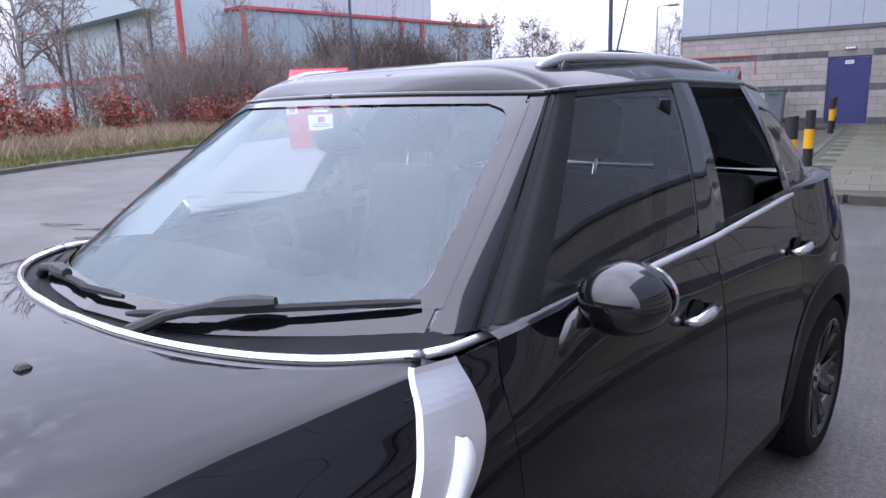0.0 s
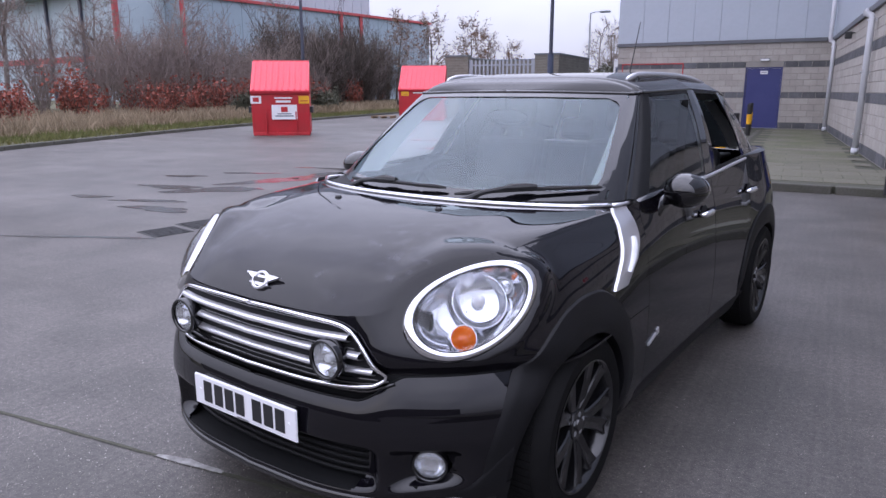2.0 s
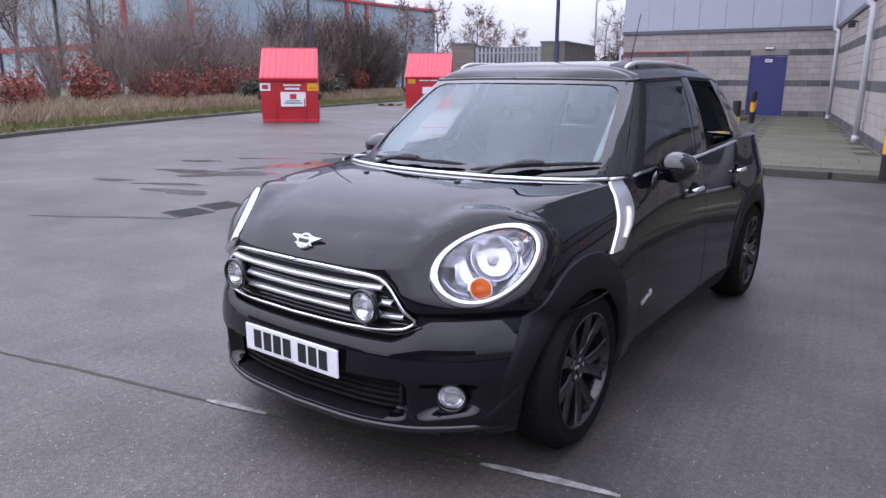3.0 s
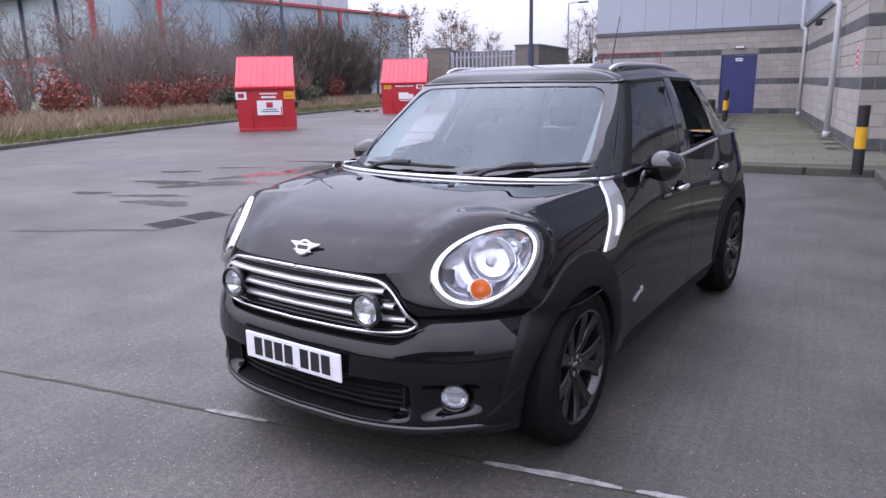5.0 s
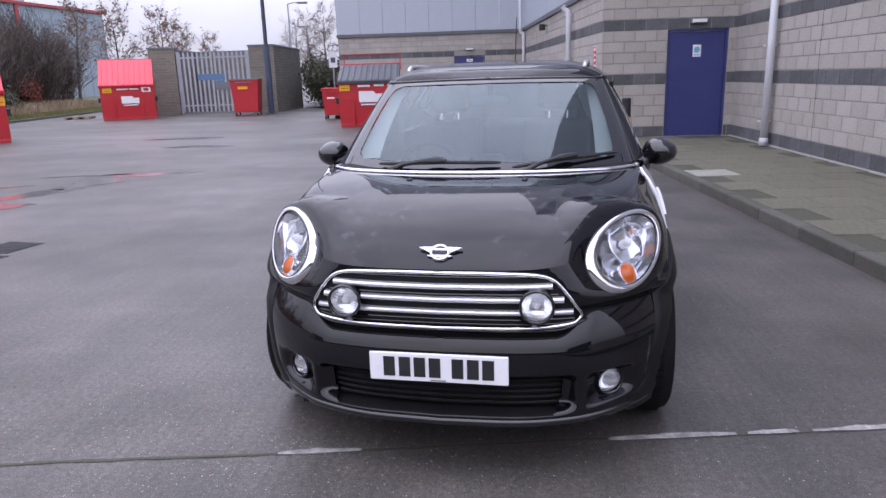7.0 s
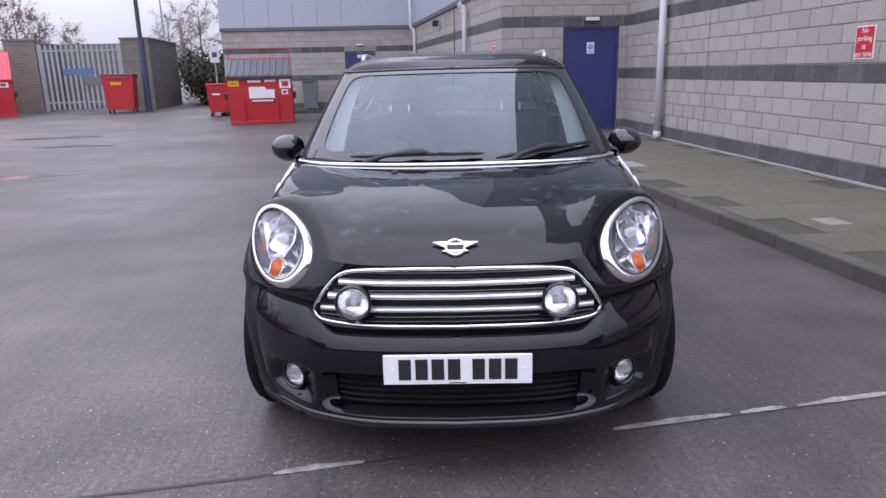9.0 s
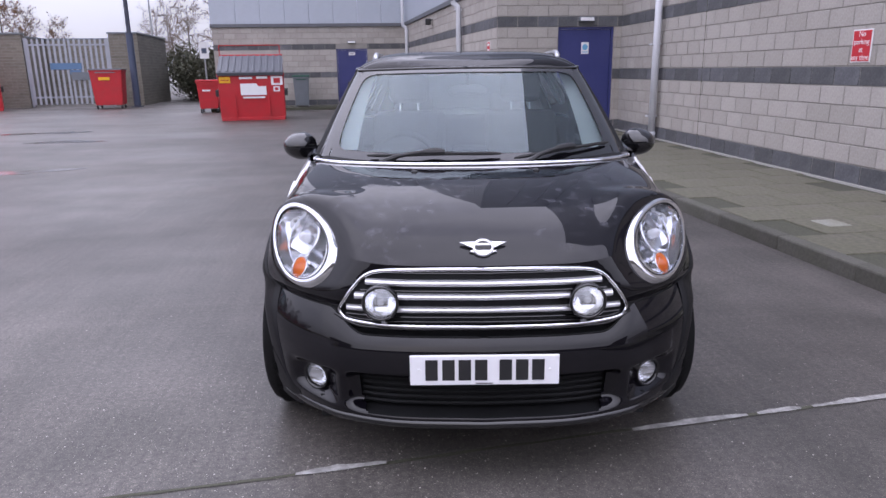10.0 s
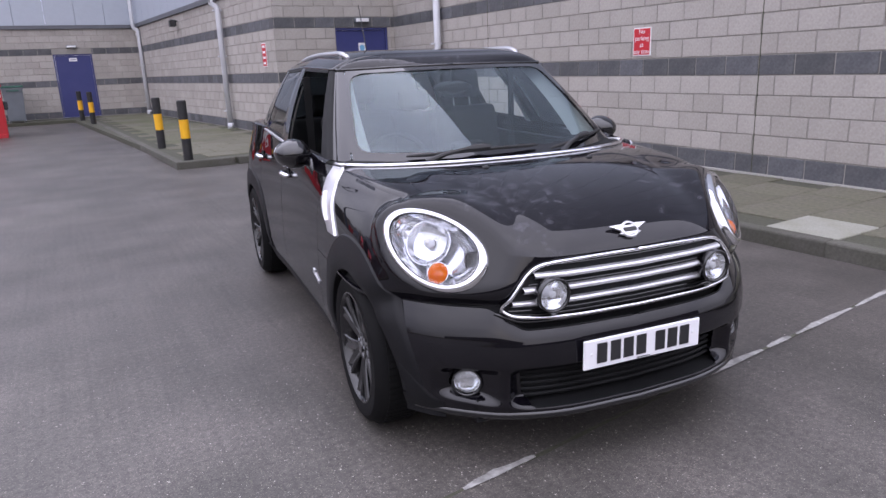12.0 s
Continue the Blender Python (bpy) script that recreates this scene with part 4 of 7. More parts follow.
for k in range(34):
    y = 35.5 + k * 0.36
    planted(thicket, verge_line(y) - g0.uniform(4.5, 10.5), y, 0.25, g0.uniform(3.6, 5.6))
for k in range(14):
    y = 24.5 + k * 0.75
    planted(hedge, verge_line(y) - g0.uniform(2.6, 3.2), y, 0.0, g0.uniform(1.15, 1.5))
for x, y, h in ((-9.6, 38.0, 2.0), (-8.4, 39.0, 2.2), (-10.8, 41.5, 2.4), (-7.6, 36.8, 1.9), (-9.6, 44.0, 2.9), (-7.9, 46.0, 3.2), (-12.2, 47.0, 3.0), (-8.8, 40.5, 2.4), (-10.3, 39.2, 2.2)):
    planted(hedge, x, y, 0.0, h)
BIRCH = "bare birch tree with a fine twiggy crown"
birches = [(tree(-30.5, 14.5, 9.5, 800, BIRCH, M["birch"]), 9.5), (tree(-33.0, 17.5, 9.0, 801, BIRCH, M["birch"]), 9.0)]
for x, y, h in ((-29.0, 8.0, 8.0), (-34.5, 23.5, 7.0), (-35.0, 29.5, 7.5), (-36, 40, 8.0), (-33, 11, 8.5)):
    planted(birches, x, y, 0.3, h)
rusty = [(tree(-31.5, 55, 8.0, 820, "autumn tree with thin rust-coloured leaves", M["bark"], M["leaf_rust"], 420), 8.0)]
for x, y, h in ((-29.2, 58, 7.6), (-27.2, 57.0, 6.4), (-33.5, 52.0, 7.8), (-25.6, 60.0, 5.6)):
    planted(rusty, x, y, 0.2, h)
bare_trees = [(tree(-17.5, 70, 9.0, 840, "bare tree beyond the enclosure", M["bark"]), 9.0)]
for x, y, h in ((-14.8, 72, 9.6), (-20.0, 74, 8.6), (-12.4, 70, 9.0), (-22.5, 76, 8.0), (-10.5, 68, 8.6), (-16.0, 80, 10.0), (-13.4, 84, 10.4)):
    planted(bare_trees, x, y, 0.0, h)


# ---- drains and wet patches in the yard ----
def drain(x, y, turn):
    d = thing("drain_cover", "square iron drain grating set in the yard", "drain", pose(x, y, 0.002, 0, 0, turn), group="drains in the yard")
    part("frame", box(-0.22, 0.22, -0.22, 0.22, -0.03, 0.003), M["iron"], d)
    for k in range(6):
        part("bar", box(-0.19, 0.19, -0.19 + k * 0.07, -0.155 + k * 0.07, 0.0035, 0.009), M["iron"], d)


drain(-4.66, 3.38, 78)
drain(-4.66, 3.90, 78)


def puddle(x, y, length, width, turn, seed, material=None, label="shallow film of rain water on the concrete", z=0.004):
    """A thin irregular film of water, a few millimetres over the concrete."""
    g = np.random.default_rng(seed)
    n = 40
    ph = g.uniform(0, 6.28, 4)
    bm = bmesh.new()
    vs = []
    for i in range(n):
        a = 2 * math.pi * i / n
        r = 1 + 0.25 * math.sin(2 * a + ph[0]) + 0.18 * math.sin(3 * a + ph[1]) + 0.12 * math.sin(5 * a + ph[2]) + 0.08 * math.sin(9 * a + ph[3])
        vs.append(bm.verts.new((math.cos(a) * length / 2 * r, math.sin(a) * width / 2 * r, 0)))
    bm.faces.new(vs)
    o = link("puddle", bm, material or M["wet"])
    o.matrix_basis = pose(x, y, z, 0, 0, turn)
    tagged(o, label, "puddle", group="puddles in the yard")


for k, (x, y, ln, wd, tn) in enumerate(((-7.8, 4.6, 0.5, 0.16, 20), (-6.0, 4.35, 0.9, 0.22, 10), (-6.7, 4.75, 1.1, 0.10, 25), (-7.6, 5.9, 1.1, 0.22, 20), (-6.7, 6.0, 1.5, 0.30, 35), (-6.75, 7.2, 1.3, 0.34, 50),
                                        (-6.45, 8.3, 1.3, 0.36, 60), (-6.0, 9.35, 1.5, 0.30, 20), (-7.0, 9.3, 1.4, 0.12, 15), (-7.4, 14.6, 1.7, 0.34, 10), (-8.9, 17.3, 1.9, 0.40, 15), (-5.2, 2.75, 1.3, 0.07, 25),
                                        (-8.6, 7.0, 0.9, 0.12, 20), (-7.9, 7.9, 1.0, 0.12, 30))):
    puddle(x, y, ln, wd * 1.7, tn, 60 + k)

# pale grit washed over the concrete round the car
def grit(n, seed):
    g = np.random.default_rng(seed)
    c = np.stack([g.normal(0.2, 2.0, n), g.normal(0.2, 1.6, n)], 1)
    near = g.uniform(size=n) < 0.45
    c[near] = np.stack([g.normal(-1.0, 0.75, n), g.normal(0.35, 0.8, n)], 1)[near]
    r = 0.0016 + 0.0030 * g.random(n) ** 3
    t = g.uniform(0, 6.283, n)
    unit = np.array([[1, 0, 0.2], [0, 1, 0.2], [-1, 0, 0.2], [0, -0.8, 0.2], [0.1, 0, 0.9]])
    x = unit[None, :, 0] * np.cos(t)[:, None] - unit[None, :, 1] * np.sin(t)[:, None]
    y = unit[None, :, 0] * np.sin(t)[:, None] + unit[None, :, 1] * np.cos(t)[:, None]
    v = np.stack([x * r[:, None] + c[:, :1], y * r[:, None] + c[:, 1:], unit[None, :, 2] * r[:, None] * 0.8 + 0.0005], 2)
    f = np.array([[0, 1, 4], [1, 2, 4], [2, 3, 4], [3, 0, 4]])[None] + (np.arange(n) * 5)[:, None, None]
    o = raw("grit", v.reshape(-1, 3).tolist(), f.reshape(-1, 3).tolist(), M["grit"], None)
    tagged(o, "pale grit and crumbs scattered over the concrete yard", "grit", kind="stuff")


M["grit"] = mat("grit", (0.26, 0.25, 0.23), 0.8, second=(0.40, 0.385, 0.36), scale=20, amount=0.8, per_island=0.5)
grit(9000, 71)


# ---- car ----
def paint_material():
    """Black metallic paint under clear coat, with a film of dust, drying spots and run marks."""
    m = bpy.data.materials.new("black_car_paint")
    m.use_nodes = True
    n, l = m.node_tree.nodes, m.node_tree.links
    b = n["Principled BSDF"]
    tc = n.new("ShaderNodeTexCoord")

    def nt(sc, detail, stretch=(1, 1, 1)):
        mp = n.new("ShaderNodeMapping")
        mp.inputs["Scale"].default_value = stretch
        l.new(tc.outputs["Object"], mp.inputs[0])
        t = n.new("ShaderNodeTexNoise")
        t.inputs["Scale"].default_value, t.inputs["Detail"].default_value = sc, detail
        l.new(mp.outputs[0], t.inputs["Vector"])
        return t.outputs["Fac"]

    def ranged(v, a, bb, c, d):
        r = n.new("ShaderNodeMapRange")
        for k, q in enumerate((a, bb, c, d)):
            r.inputs[k + 1].default_value = q
        l.new(v, r.inputs[0])
        return r.outputs[0]

    spots = n.new("ShaderNodeMath")
    spots.operation = "MULTIPLY"
    l.new(ranged(nt(26, 5), 0.50, 0.70, 0, 1), spots.inputs[0])
    up = n.new("ShaderNodeSeparateXYZ")
    l.new(n.new("ShaderNodeNewGeometry").outputs["Normal"], up.inputs[0])
    dusty = n.new("ShaderNodeMath")
    dusty.operation = "MULTIPLY"
    l.new(ranged(nt(1.9, 3), 0.40, 0.55, 0, 1), dusty.inputs[0])
    l.new(ranged(up.outputs[2], 0.55, 0.85, 0, 1), dusty.inputs[1])
    l.new(dusty.outputs[0], spots.inputs[1])
    x = n.new("ShaderNodeMix")
    x.data_type = "RGBA"
    x.inputs[6].default_value, x.inputs[7].default_value = (0.0026, 0.0022, 0.0038, 1), (0.085, 0.083, 0.100, 1)
    film = n.new("ShaderNodeMath")
    film.operation = "MULTIPLY_ADD"
    l.new(spots.outputs[0], film.inputs[0])
    film.inputs[1].default_value = 0.42
    l.new(ranged(nt(3.0, 5), 0.3, 0.8, 0.0, 0.03), film.inputs[2])
    l.new(film.outputs[0], x.inputs[0])
    l.new(x.outputs[2], b.inputs["Base Color"])
    b.inputs["Roughness"].default_value = 0.5
    b.inputs["Specular IOR Level"].default_value = 0.0
    b.inputs["Coat Weight"].default_value = 1.0
    b.inputs["Coat IOR"].default_value = 1.46
    rr = n.new("ShaderNodeMath")
    rr.operation = "MULTIPLY_ADD"
    l.new(spots.outputs[0], rr.inputs[0])
    rr.inputs[1].default_value = 0.22
    l.new(ranged(nt(40, 3), 0.3, 0.8, 0.0, 0.03), rr.inputs[2])
    l.new(rr.outputs[0], b.inputs["Coat Roughness"])
    return m


def glass_material(name, tint, ior=1.6, sheen=(1, 1, 1), haze=0.0):
    m = bpy.data.materials.new(name)
    m.use_nodes = True
    n, l = m.node_tree.nodes, m.node_tree.links
    n.remove(n["Principled BSDF"])
    out = n["Material Output"]
    tr, gl, fr, mx = n.new("ShaderNodeBsdfTransparent"), n.new("ShaderNodeBsdfGlossy"), n.new("ShaderNodeFresnel"), n.new("ShaderNodeMixShader")
    tr.inputs[0].default_value = (*tint, 1)
    gl.inputs["Roughness"].default_value = 0.015
    gl.inputs[0].default_value = (*sheen, 1)
    fr.inputs[0].default_value = ior
    l.new(fr.outputs[0], mx.inputs[0])
    l.new(tr.outputs[0], mx.inputs[1])
    l.new(gl.outputs[0], mx.inputs[2])
    if haze:
        df, hz = n.new("ShaderNodeBsdfDiffuse"), n.new("ShaderNodeMixShader")
        df.inputs[0].default_value = (0.80, 0.90, 0.95, 1)
        hz.inputs[0].default_value = haze
        l.new(mx.outputs[0], hz.inputs[1])
        l.new(df.outputs[0], hz.inputs[2])
        l.new(hz.outputs[0], out.inputs[0])
    else:
        l.new(mx.outputs[0], out.inputs[0])
    return m


M["paint"] = paint_material()
M["glass"] = glass_material("windscreen_glass", (0.72, 0.83, 0.85), 1.80, (0.84, 0.96, 1.0), 0.003)
M["side_glass"] = glass_material("side_glass", (0.62, 0.69, 0.68), 1.55)
M["dark_glass"] = glass_material("privacy_glass", (0.30, 0.33, 0.33), 1.6)
M["lens"] = glass_material("lamp_lens", (0.92, 0.93, 0.94), 1.45)
M["gloss_black"] = mat("gloss_black", (0.004, 0.0038, 0.005), 0.06, second=(0.005, 0.005, 0.006), scale=8, amount=0.5, coat=0.6)
M["cladding_black"] = mat("cladding_plastic", (0.0065, 0.0065, 0.0075), 0.5, spec=0.22, second=(0.010, 0.010, 0.012), scale=5, amount=0.7, fine=0.15, fine_scale=90, bump=0.15, bump_scale=200)
M["chrome"] = mat("chrome", (0.80, 0.80, 0.82), 0.07, metal=1.0, second=(0.70, 0.70, 0.72), scale=9, amount=0.4)
M["satin"] = mat("satin_chrome", (0.72, 0.72, 0.75), 0.28, metal=0.7, second=(0.58, 0.58, 0.61), scale=9, amount=0.4)
M["silver"] = mat("silver_paint", (0.58, 0.58, 0.61), 0.32, metal=0.7, second=(0.52, 0.52, 0.55), scale=9, amount=0.4, coat=0.4)
M["amber"] = mat("amber_lens", (0.80, 0.13, 0.010), 0.15, second=(0.95, 0.25, 0.02), scale=60, amount=0.6, coat=0.6)
M["reflector"] = mat("reflector", (0.76, 0.77, 0.81), 0.11, metal=0.9, second=(0.58, 0.59, 0.64), scale=22, amount=0.6)
M["frost"] = mat("frosted_lens", (0.80, 0.81, 0.84), 0.15, second=(0.66, 0.67, 0.70), scale=30, amount=0.6, coat=0.8)
M["spot"] = mat("spot_reflector", (0.95, 0.96, 0.98), 0.17, metal=0.92, second=(0.88, 0.89, 0.92), scale=30, amount=0.5)
M["fog"] = mat("fog_reflector", (0.90, 0.91, 0.94), 0.16, metal=0.92, second=(0.66, 0.67, 0.70), scale=40, amount=0.7)
M["tyre"] = mat("tyre_rubber", (0.006, 0.006, 0.0065), 0.75, spec=0.12, second=(0.010, 0.0098, 0.0098), scale=7, amount=0.7, bump=0.3, bump_scale=60)
M["rim"] = mat("black_alloy", (0.007, 0.007, 0.008), 0.2, second=(0.012, 0.012, 0.013), scale=9, amount=0.6, coat=0.3)
M["plate_white"] = mat("plate_white", (0.80, 0.80, 0.83), 0.35, second=(0.74, 0.74, 0.77), scale=12, amount=0.4)
M["trim_dark"] = mat("dark_trim", (0.0075, 0.0078, 0.0085), 0.65, spec=0.22, second=(0.016, 0.0165, 0.018), scale=6, amount=0.5, fine=0.1)
M["seat"] = mat("seat_cloth", (0.030, 0.030, 0.033), 0.85, second=(0.045, 0.045, 0.048), scale=14, amount=0.6, fine=0.2, fine_scale=160)
M["lining"] = mat("pale_lining", (0.66, 0.68, 0.66), 0.85, second=(0.58, 0.60, 0.58), scale=6, amount=0.5)


def pchip(xs, ys, x):
    """Shape-keeping cubic through points; ys may have several columns."""
    xs, ys = np.asarray(xs, float), np.asarray(ys, float)
    h, d = np.diff(xs), np.diff(ys, axis=0)
    d = d / (h if ys.ndim == 1 else h[:, None])
    m = np.zeros_like(ys)
    a, b = d[:-1], d[1:]
    with np.errstate(divide="ignore", invalid="ignore"):
        mid = np.where(a * b > 0, 2 * a * b / (a + b), 0.0)
    m[1:-1] = mid
    m[0], m[-1] = d[0], d[-1]
    i = int(np.clip(np.searchsorted(xs, x) - 1, 0, len(xs) - 2))
    t = (x - xs[i]) / h[i]
    return (2 * t**3 - 3 * t**2 + 1) * ys[i] + (t**3 - 2 * t**2 + t) * h[i] * m[i] + (-2 * t**3 + 3 * t**2) * ys[i + 1] + (t**3 - t**2) * h[i] * m[i + 1]


def spline(pts, x):
    """Smooth curve through evenly numbered points."""
    pts = np.asarray(pts, float)
    i = int(np.clip(math.floor(x), 0, len(pts) - 2))
    t = x - i
    p1, p2 = pts[i], pts[i + 1]
    p0 = pts[i - 1] if i > 0 else 2 * p1 - p2
    p3 = pts[i + 2] if i + 2 < len(pts) else 2 * p2 - p1
    return 0.5 * (2 * p1 + (p2 - p0) * t + (2 * p0 - 5 * p1 + 4 * p2 - p3) * t * t + (3 * p1 - p0 - 3 * p2 + p3) * t**3)


# half outlines of the body at rising heights, from the middle of the nose round to the middle of the tail
SIDE_TAIL = [(0.925, 1.5), (0.925, 2.4), (0.945, 3.0), (0.978, 3.335), (0.955, 3.70), (0.86, 3.92), (0.5, 4.04), (0.0, 4.07)]


def tail(k, dy=0.0):
    return [(x * k, y + (dy if i > 3 else 0)) for i, (x, y) in enumerate(SIDE_TAIL)]


LEVELS = [
    (0.190, [(0, 0.075), (0.30, 0.095), (0.50, 0.15), (0.62, 0.22), (0.73, 0.33), (0.81, 0.46), (0.85, 0.56), (0.87, 0.74), (0.87, 1.1)] + tail(0.935, -0.06)),
    (0.245, [(0, 0.010), (0.30, 0.030), (0.50, 0.09), (0.62, 0.165), (0.745, 0.285), (0.845, 0.425), (0.893, 0.54), (0.915, 0.74), (0.90, 1.1)] + tail(0.965, -0.02)),
    (0.300, [(0, 0.004), (0.30, 0.024), (0.50, 0.08), (0.63, 0.158), (0.757, 0.28), (0.86, 0.42), (0.910, 0.54), (0.93, 0.74), (0.915, 1.1)] + tail(0.985)),
    (0.450, [(0, 0.01), (0.3, 0.028), (0.51, 0.078), (0.64, 0.153), (0.768, 0.273), (0.872, 0.418), (0.918, 0.5385), (0.931, 0.7395), (0.926, 1.1)] + tail(1.0)),
    (0.560, [(0, 0.0246), (0.3, 0.0426), (0.51, 0.094), (0.64, 0.169), (0.77, 0.289), (0.874, 0.434), (0.918, 0.5468), (0.931, 0.7422), (0.927, 1.1)] + tail(1.003)),
    (0.620, [(0, 0.0424), (0.3, 0.0564), (0.51, 0.109), (0.64, 0.185), (0.76, 0.312), (0.863, 0.458), (0.909, 0.566), (0.930, 0.747), (0.927, 1.1)] + tail(1.002, -0.01)),
    (0.655, [(0, 0.0728), (0.3, 0.0868), (0.5, 0.14), (0.615, 0.215), (0.748, 0.34), (0.858, 0.48), (0.91, 0.5775), (0.934, 0.7475), (0.93, 1.1)] + tail(1.0, -0.02)),
    (0.700, [(0, 0.066), (0.3, 0.082), (0.49, 0.123), (0.595, 0.182), (0.726, 0.288), (0.842, 0.425), (0.904, 0.55), (0.928, 0.745), (0.927, 1.1)] + tail(0.998, -0.03)),
    (0.780, [(0, 0.060), (0.30, 0.078), (0.47, 0.125), (0.573, 0.185), (0.700, 0.282), (0.812, 0.405), (0.881, 0.545), (0.910, 0.755), (0.918, 1.1)] + tail(0.992, -0.05)),
    (0.860, [(0, 0.066), (0.30, 0.086), (0.45, 0.14), (0.560, 0.216), (0.682, 0.318), (0.790, 0.435), (0.860, 0.575), (0.889, 0.750), (0.905, 1.1)] + tail(0.983, -0.07)),
    (0.930, [(0, 0.090), (0.30, 0.11), (0.43, 0.18), (0.550, 0.275), (0.665, 0.370), (0.766, 0.480), (0.828, 0.610), (0.858, 0.770), (0.885, 1.1)] + tail(0.972, -0.09)),
    (1.000, [(0, 0.2), (0.28, 0.24), (0.41, 0.32), (0.530, 0.400), (0.640, 0.465), (0.728, 0.565), (0.775, 0.680), (0.803, 0.825), (0.845, 1.1)] + tail(0.955, -0.11)),
    (1.070, [(0, 0.5), (0.26, 0.54), (0.39, 0.60), (0.50, 0.67), (0.60, 0.70), (0.68, 0.78), (0.735, 0.87), (0.765, 0.98), (0.806, 1.18)] + tail(0.937, -0.13)),
    (1.170, [(0, 0.9), (0.26, 0.92), (0.39, 0.95), (0.50, 1.0), (0.60, 1.06), (0.68, 1.1), (0.74, 1.15), (0.78, 1.2), (0.81, 1.28)] + tail(0.915, -0.16)),
]
LEVEL_Z = np.array([z for z, _ in LEVELS])
LEVEL_P = np.array([p for _, p in LEVELS], float)
CREST = [0.832, 0.833, 0.841, 0.898, 0.980, 1.008, 1.020, 1.030, 1.054, 1.083, 1.112, 1.135, 1.142, 1.146, 1.14, 1.11, 1.11]
HUB_F, HUB_R, HUB_Z, ARCH = 0.745, 3.34, 0.335, 0.375
CAR_S = np.arange(17.0)


def shell_raw(s, z):
    k = pchip(LEVEL_Z, LEVEL_P.reshape(len(LEVEL_Z), -1), z).reshape(-1, 2)
    x, y = spline(k, s)
    return np.array([x, y, z])


def crest_z(s):
    return float(pchip(CAR_S, CREST, s))


TAB_Z = np.linspace(0.19, 1.17, 99)
TAB_S = np.linspace(0, 16, 321)
TAB = np.array([[spline(pchip(LEVEL_Z, LEVEL_P.reshape(len(LEVEL_Z), -1), z).reshape(-1, 2), s) for s in TAB_S] for z in TAB_Z])


def outline_at(z):
    f = min(max((z - 0.19) / 0.01, 0), 97.999)
    i = int(f)
    return TAB[i] + (TAB[i + 1] - TAB[i]) * (f - i)


def side_x(y, z):
    """Half width of the body's side at a place along it."""
    o = outline_at(z)[60:281]
    return float(np.interp(y, o[:, 1], o[:, 0]))


def s_of_y(y, z=0.7):
    o = outline_at(z)[60:281]
    return float(np.interp(y, o[:, 1], TAB_S[60:281]))


def nose_y(x, z):
    """How far back the nose lies at a half width and height."""
    o = outline_at(z)[:141]
    return float(np.interp(abs(x), o[:, 0], o[:, 1]))


# headlamp plane on the body's right-hand corner (x > 0), mirrored for the other
HL_C = np.array([0.695, 0.339, 0.858])
HL_N = np.array([0.589, -0.649, 0.481])
HL_N = HL_N / np.linalg.norm(HL_N)
HL_U = np.array([-0.13, 0.23, 0.29])
HL_U = HL_U - HL_N * HL_U.dot(HL_N)
HL_U = HL_U / np.linalg.norm(HL_U)
HL_R = np.cross(HL_U, HL_N)
HL_R = HL_R if HL_R[0] > 0 else -HL_R
HL_SEAT = -0.016


def egg(a, k=1.0):
    """Outline of the headlamp: a rounded egg, leaning outward at its top."""
    c, s = math.cos(a), math.sin(a)
    return (0.178 * c * (1 + 0.076 * s) + 0.091 * s) * k, 0.1655 * s * (1 + 0.152 * c) * k


EGG_A = np.linspace(-math.pi, math.pi, 361)
EGG_P = np.array([egg(a) for a in EGG_A])
EGG_T = np.unwrap(np.arctan2(EGG_P[:, 1], EGG_P[:, 0]))
EGG_R = np.hypot(EGG_P[:, 0], EGG_P[:, 1])


def lamp_place(p):
    """Where a point lies against the headlamp: how many egg radii out, and its height over the lamp's plane."""
    d = np.array([abs(p[0]), p[1], p[2]]) - HL_C
    u, v, w = d.dot(HL_R), d.dot(HL_U), d.dot(HL_N)
    t = math.atan2(v, u)
    while t < EGG_T[0]:
        t += 2 * math.pi
    while t > EGG_T[-1]:
        t -= 2 * math.pi
    return math.hypot(u, v) / float(np.interp(t, EGG_T, EGG_R)), w


def lamp_seat(p):
    """Swells the body smoothly up to the seat of the headlamp."""
    r, w = lamp_place(p)
    d = np.array([abs(p[0]), p[1], p[2]]) - HL_C
    u, v = d.dot(HL_R), d.dot(HL_U)
    # a wide swell towards the bonnet, a tight one at the outer edge
    far = 2.5 - 1.05 * min(1.0, max(0.0, (u / (math.hypot(u, v) + 1e-9) + 0.35) / 0.9))
    if r > far or abs(w) > 0.22:
        return p
    t = min(1.0, max(0.0, (far - r) / (far - 1.05)))
    t = t * t * t * (10 - 15 * t + 6 * t * t)
    # the grille and the bumper keep their own shape
    for v in ((abs(p[0]) - 0.36) / 0.17, (p[2] - 0.64) / 0.11):
        v = min(1.0, max(0.0, v))
        t *= v * v * (3 - 2 * v)
    return p + HL_N * (HL_SEAT - w) * t


def shell_at(s, z):
    return lamp_seat(shell_raw(s, z))


TAB = np.array([[lamp_seat(np.array([x, y, z]))[:2] for x, y in row] for z, row in zip(TAB_Z, TAB)])


def in_headlamp(p, k=1.0):
    r, w = lamp_place(p)
    return r < k and abs(w) < 0.16


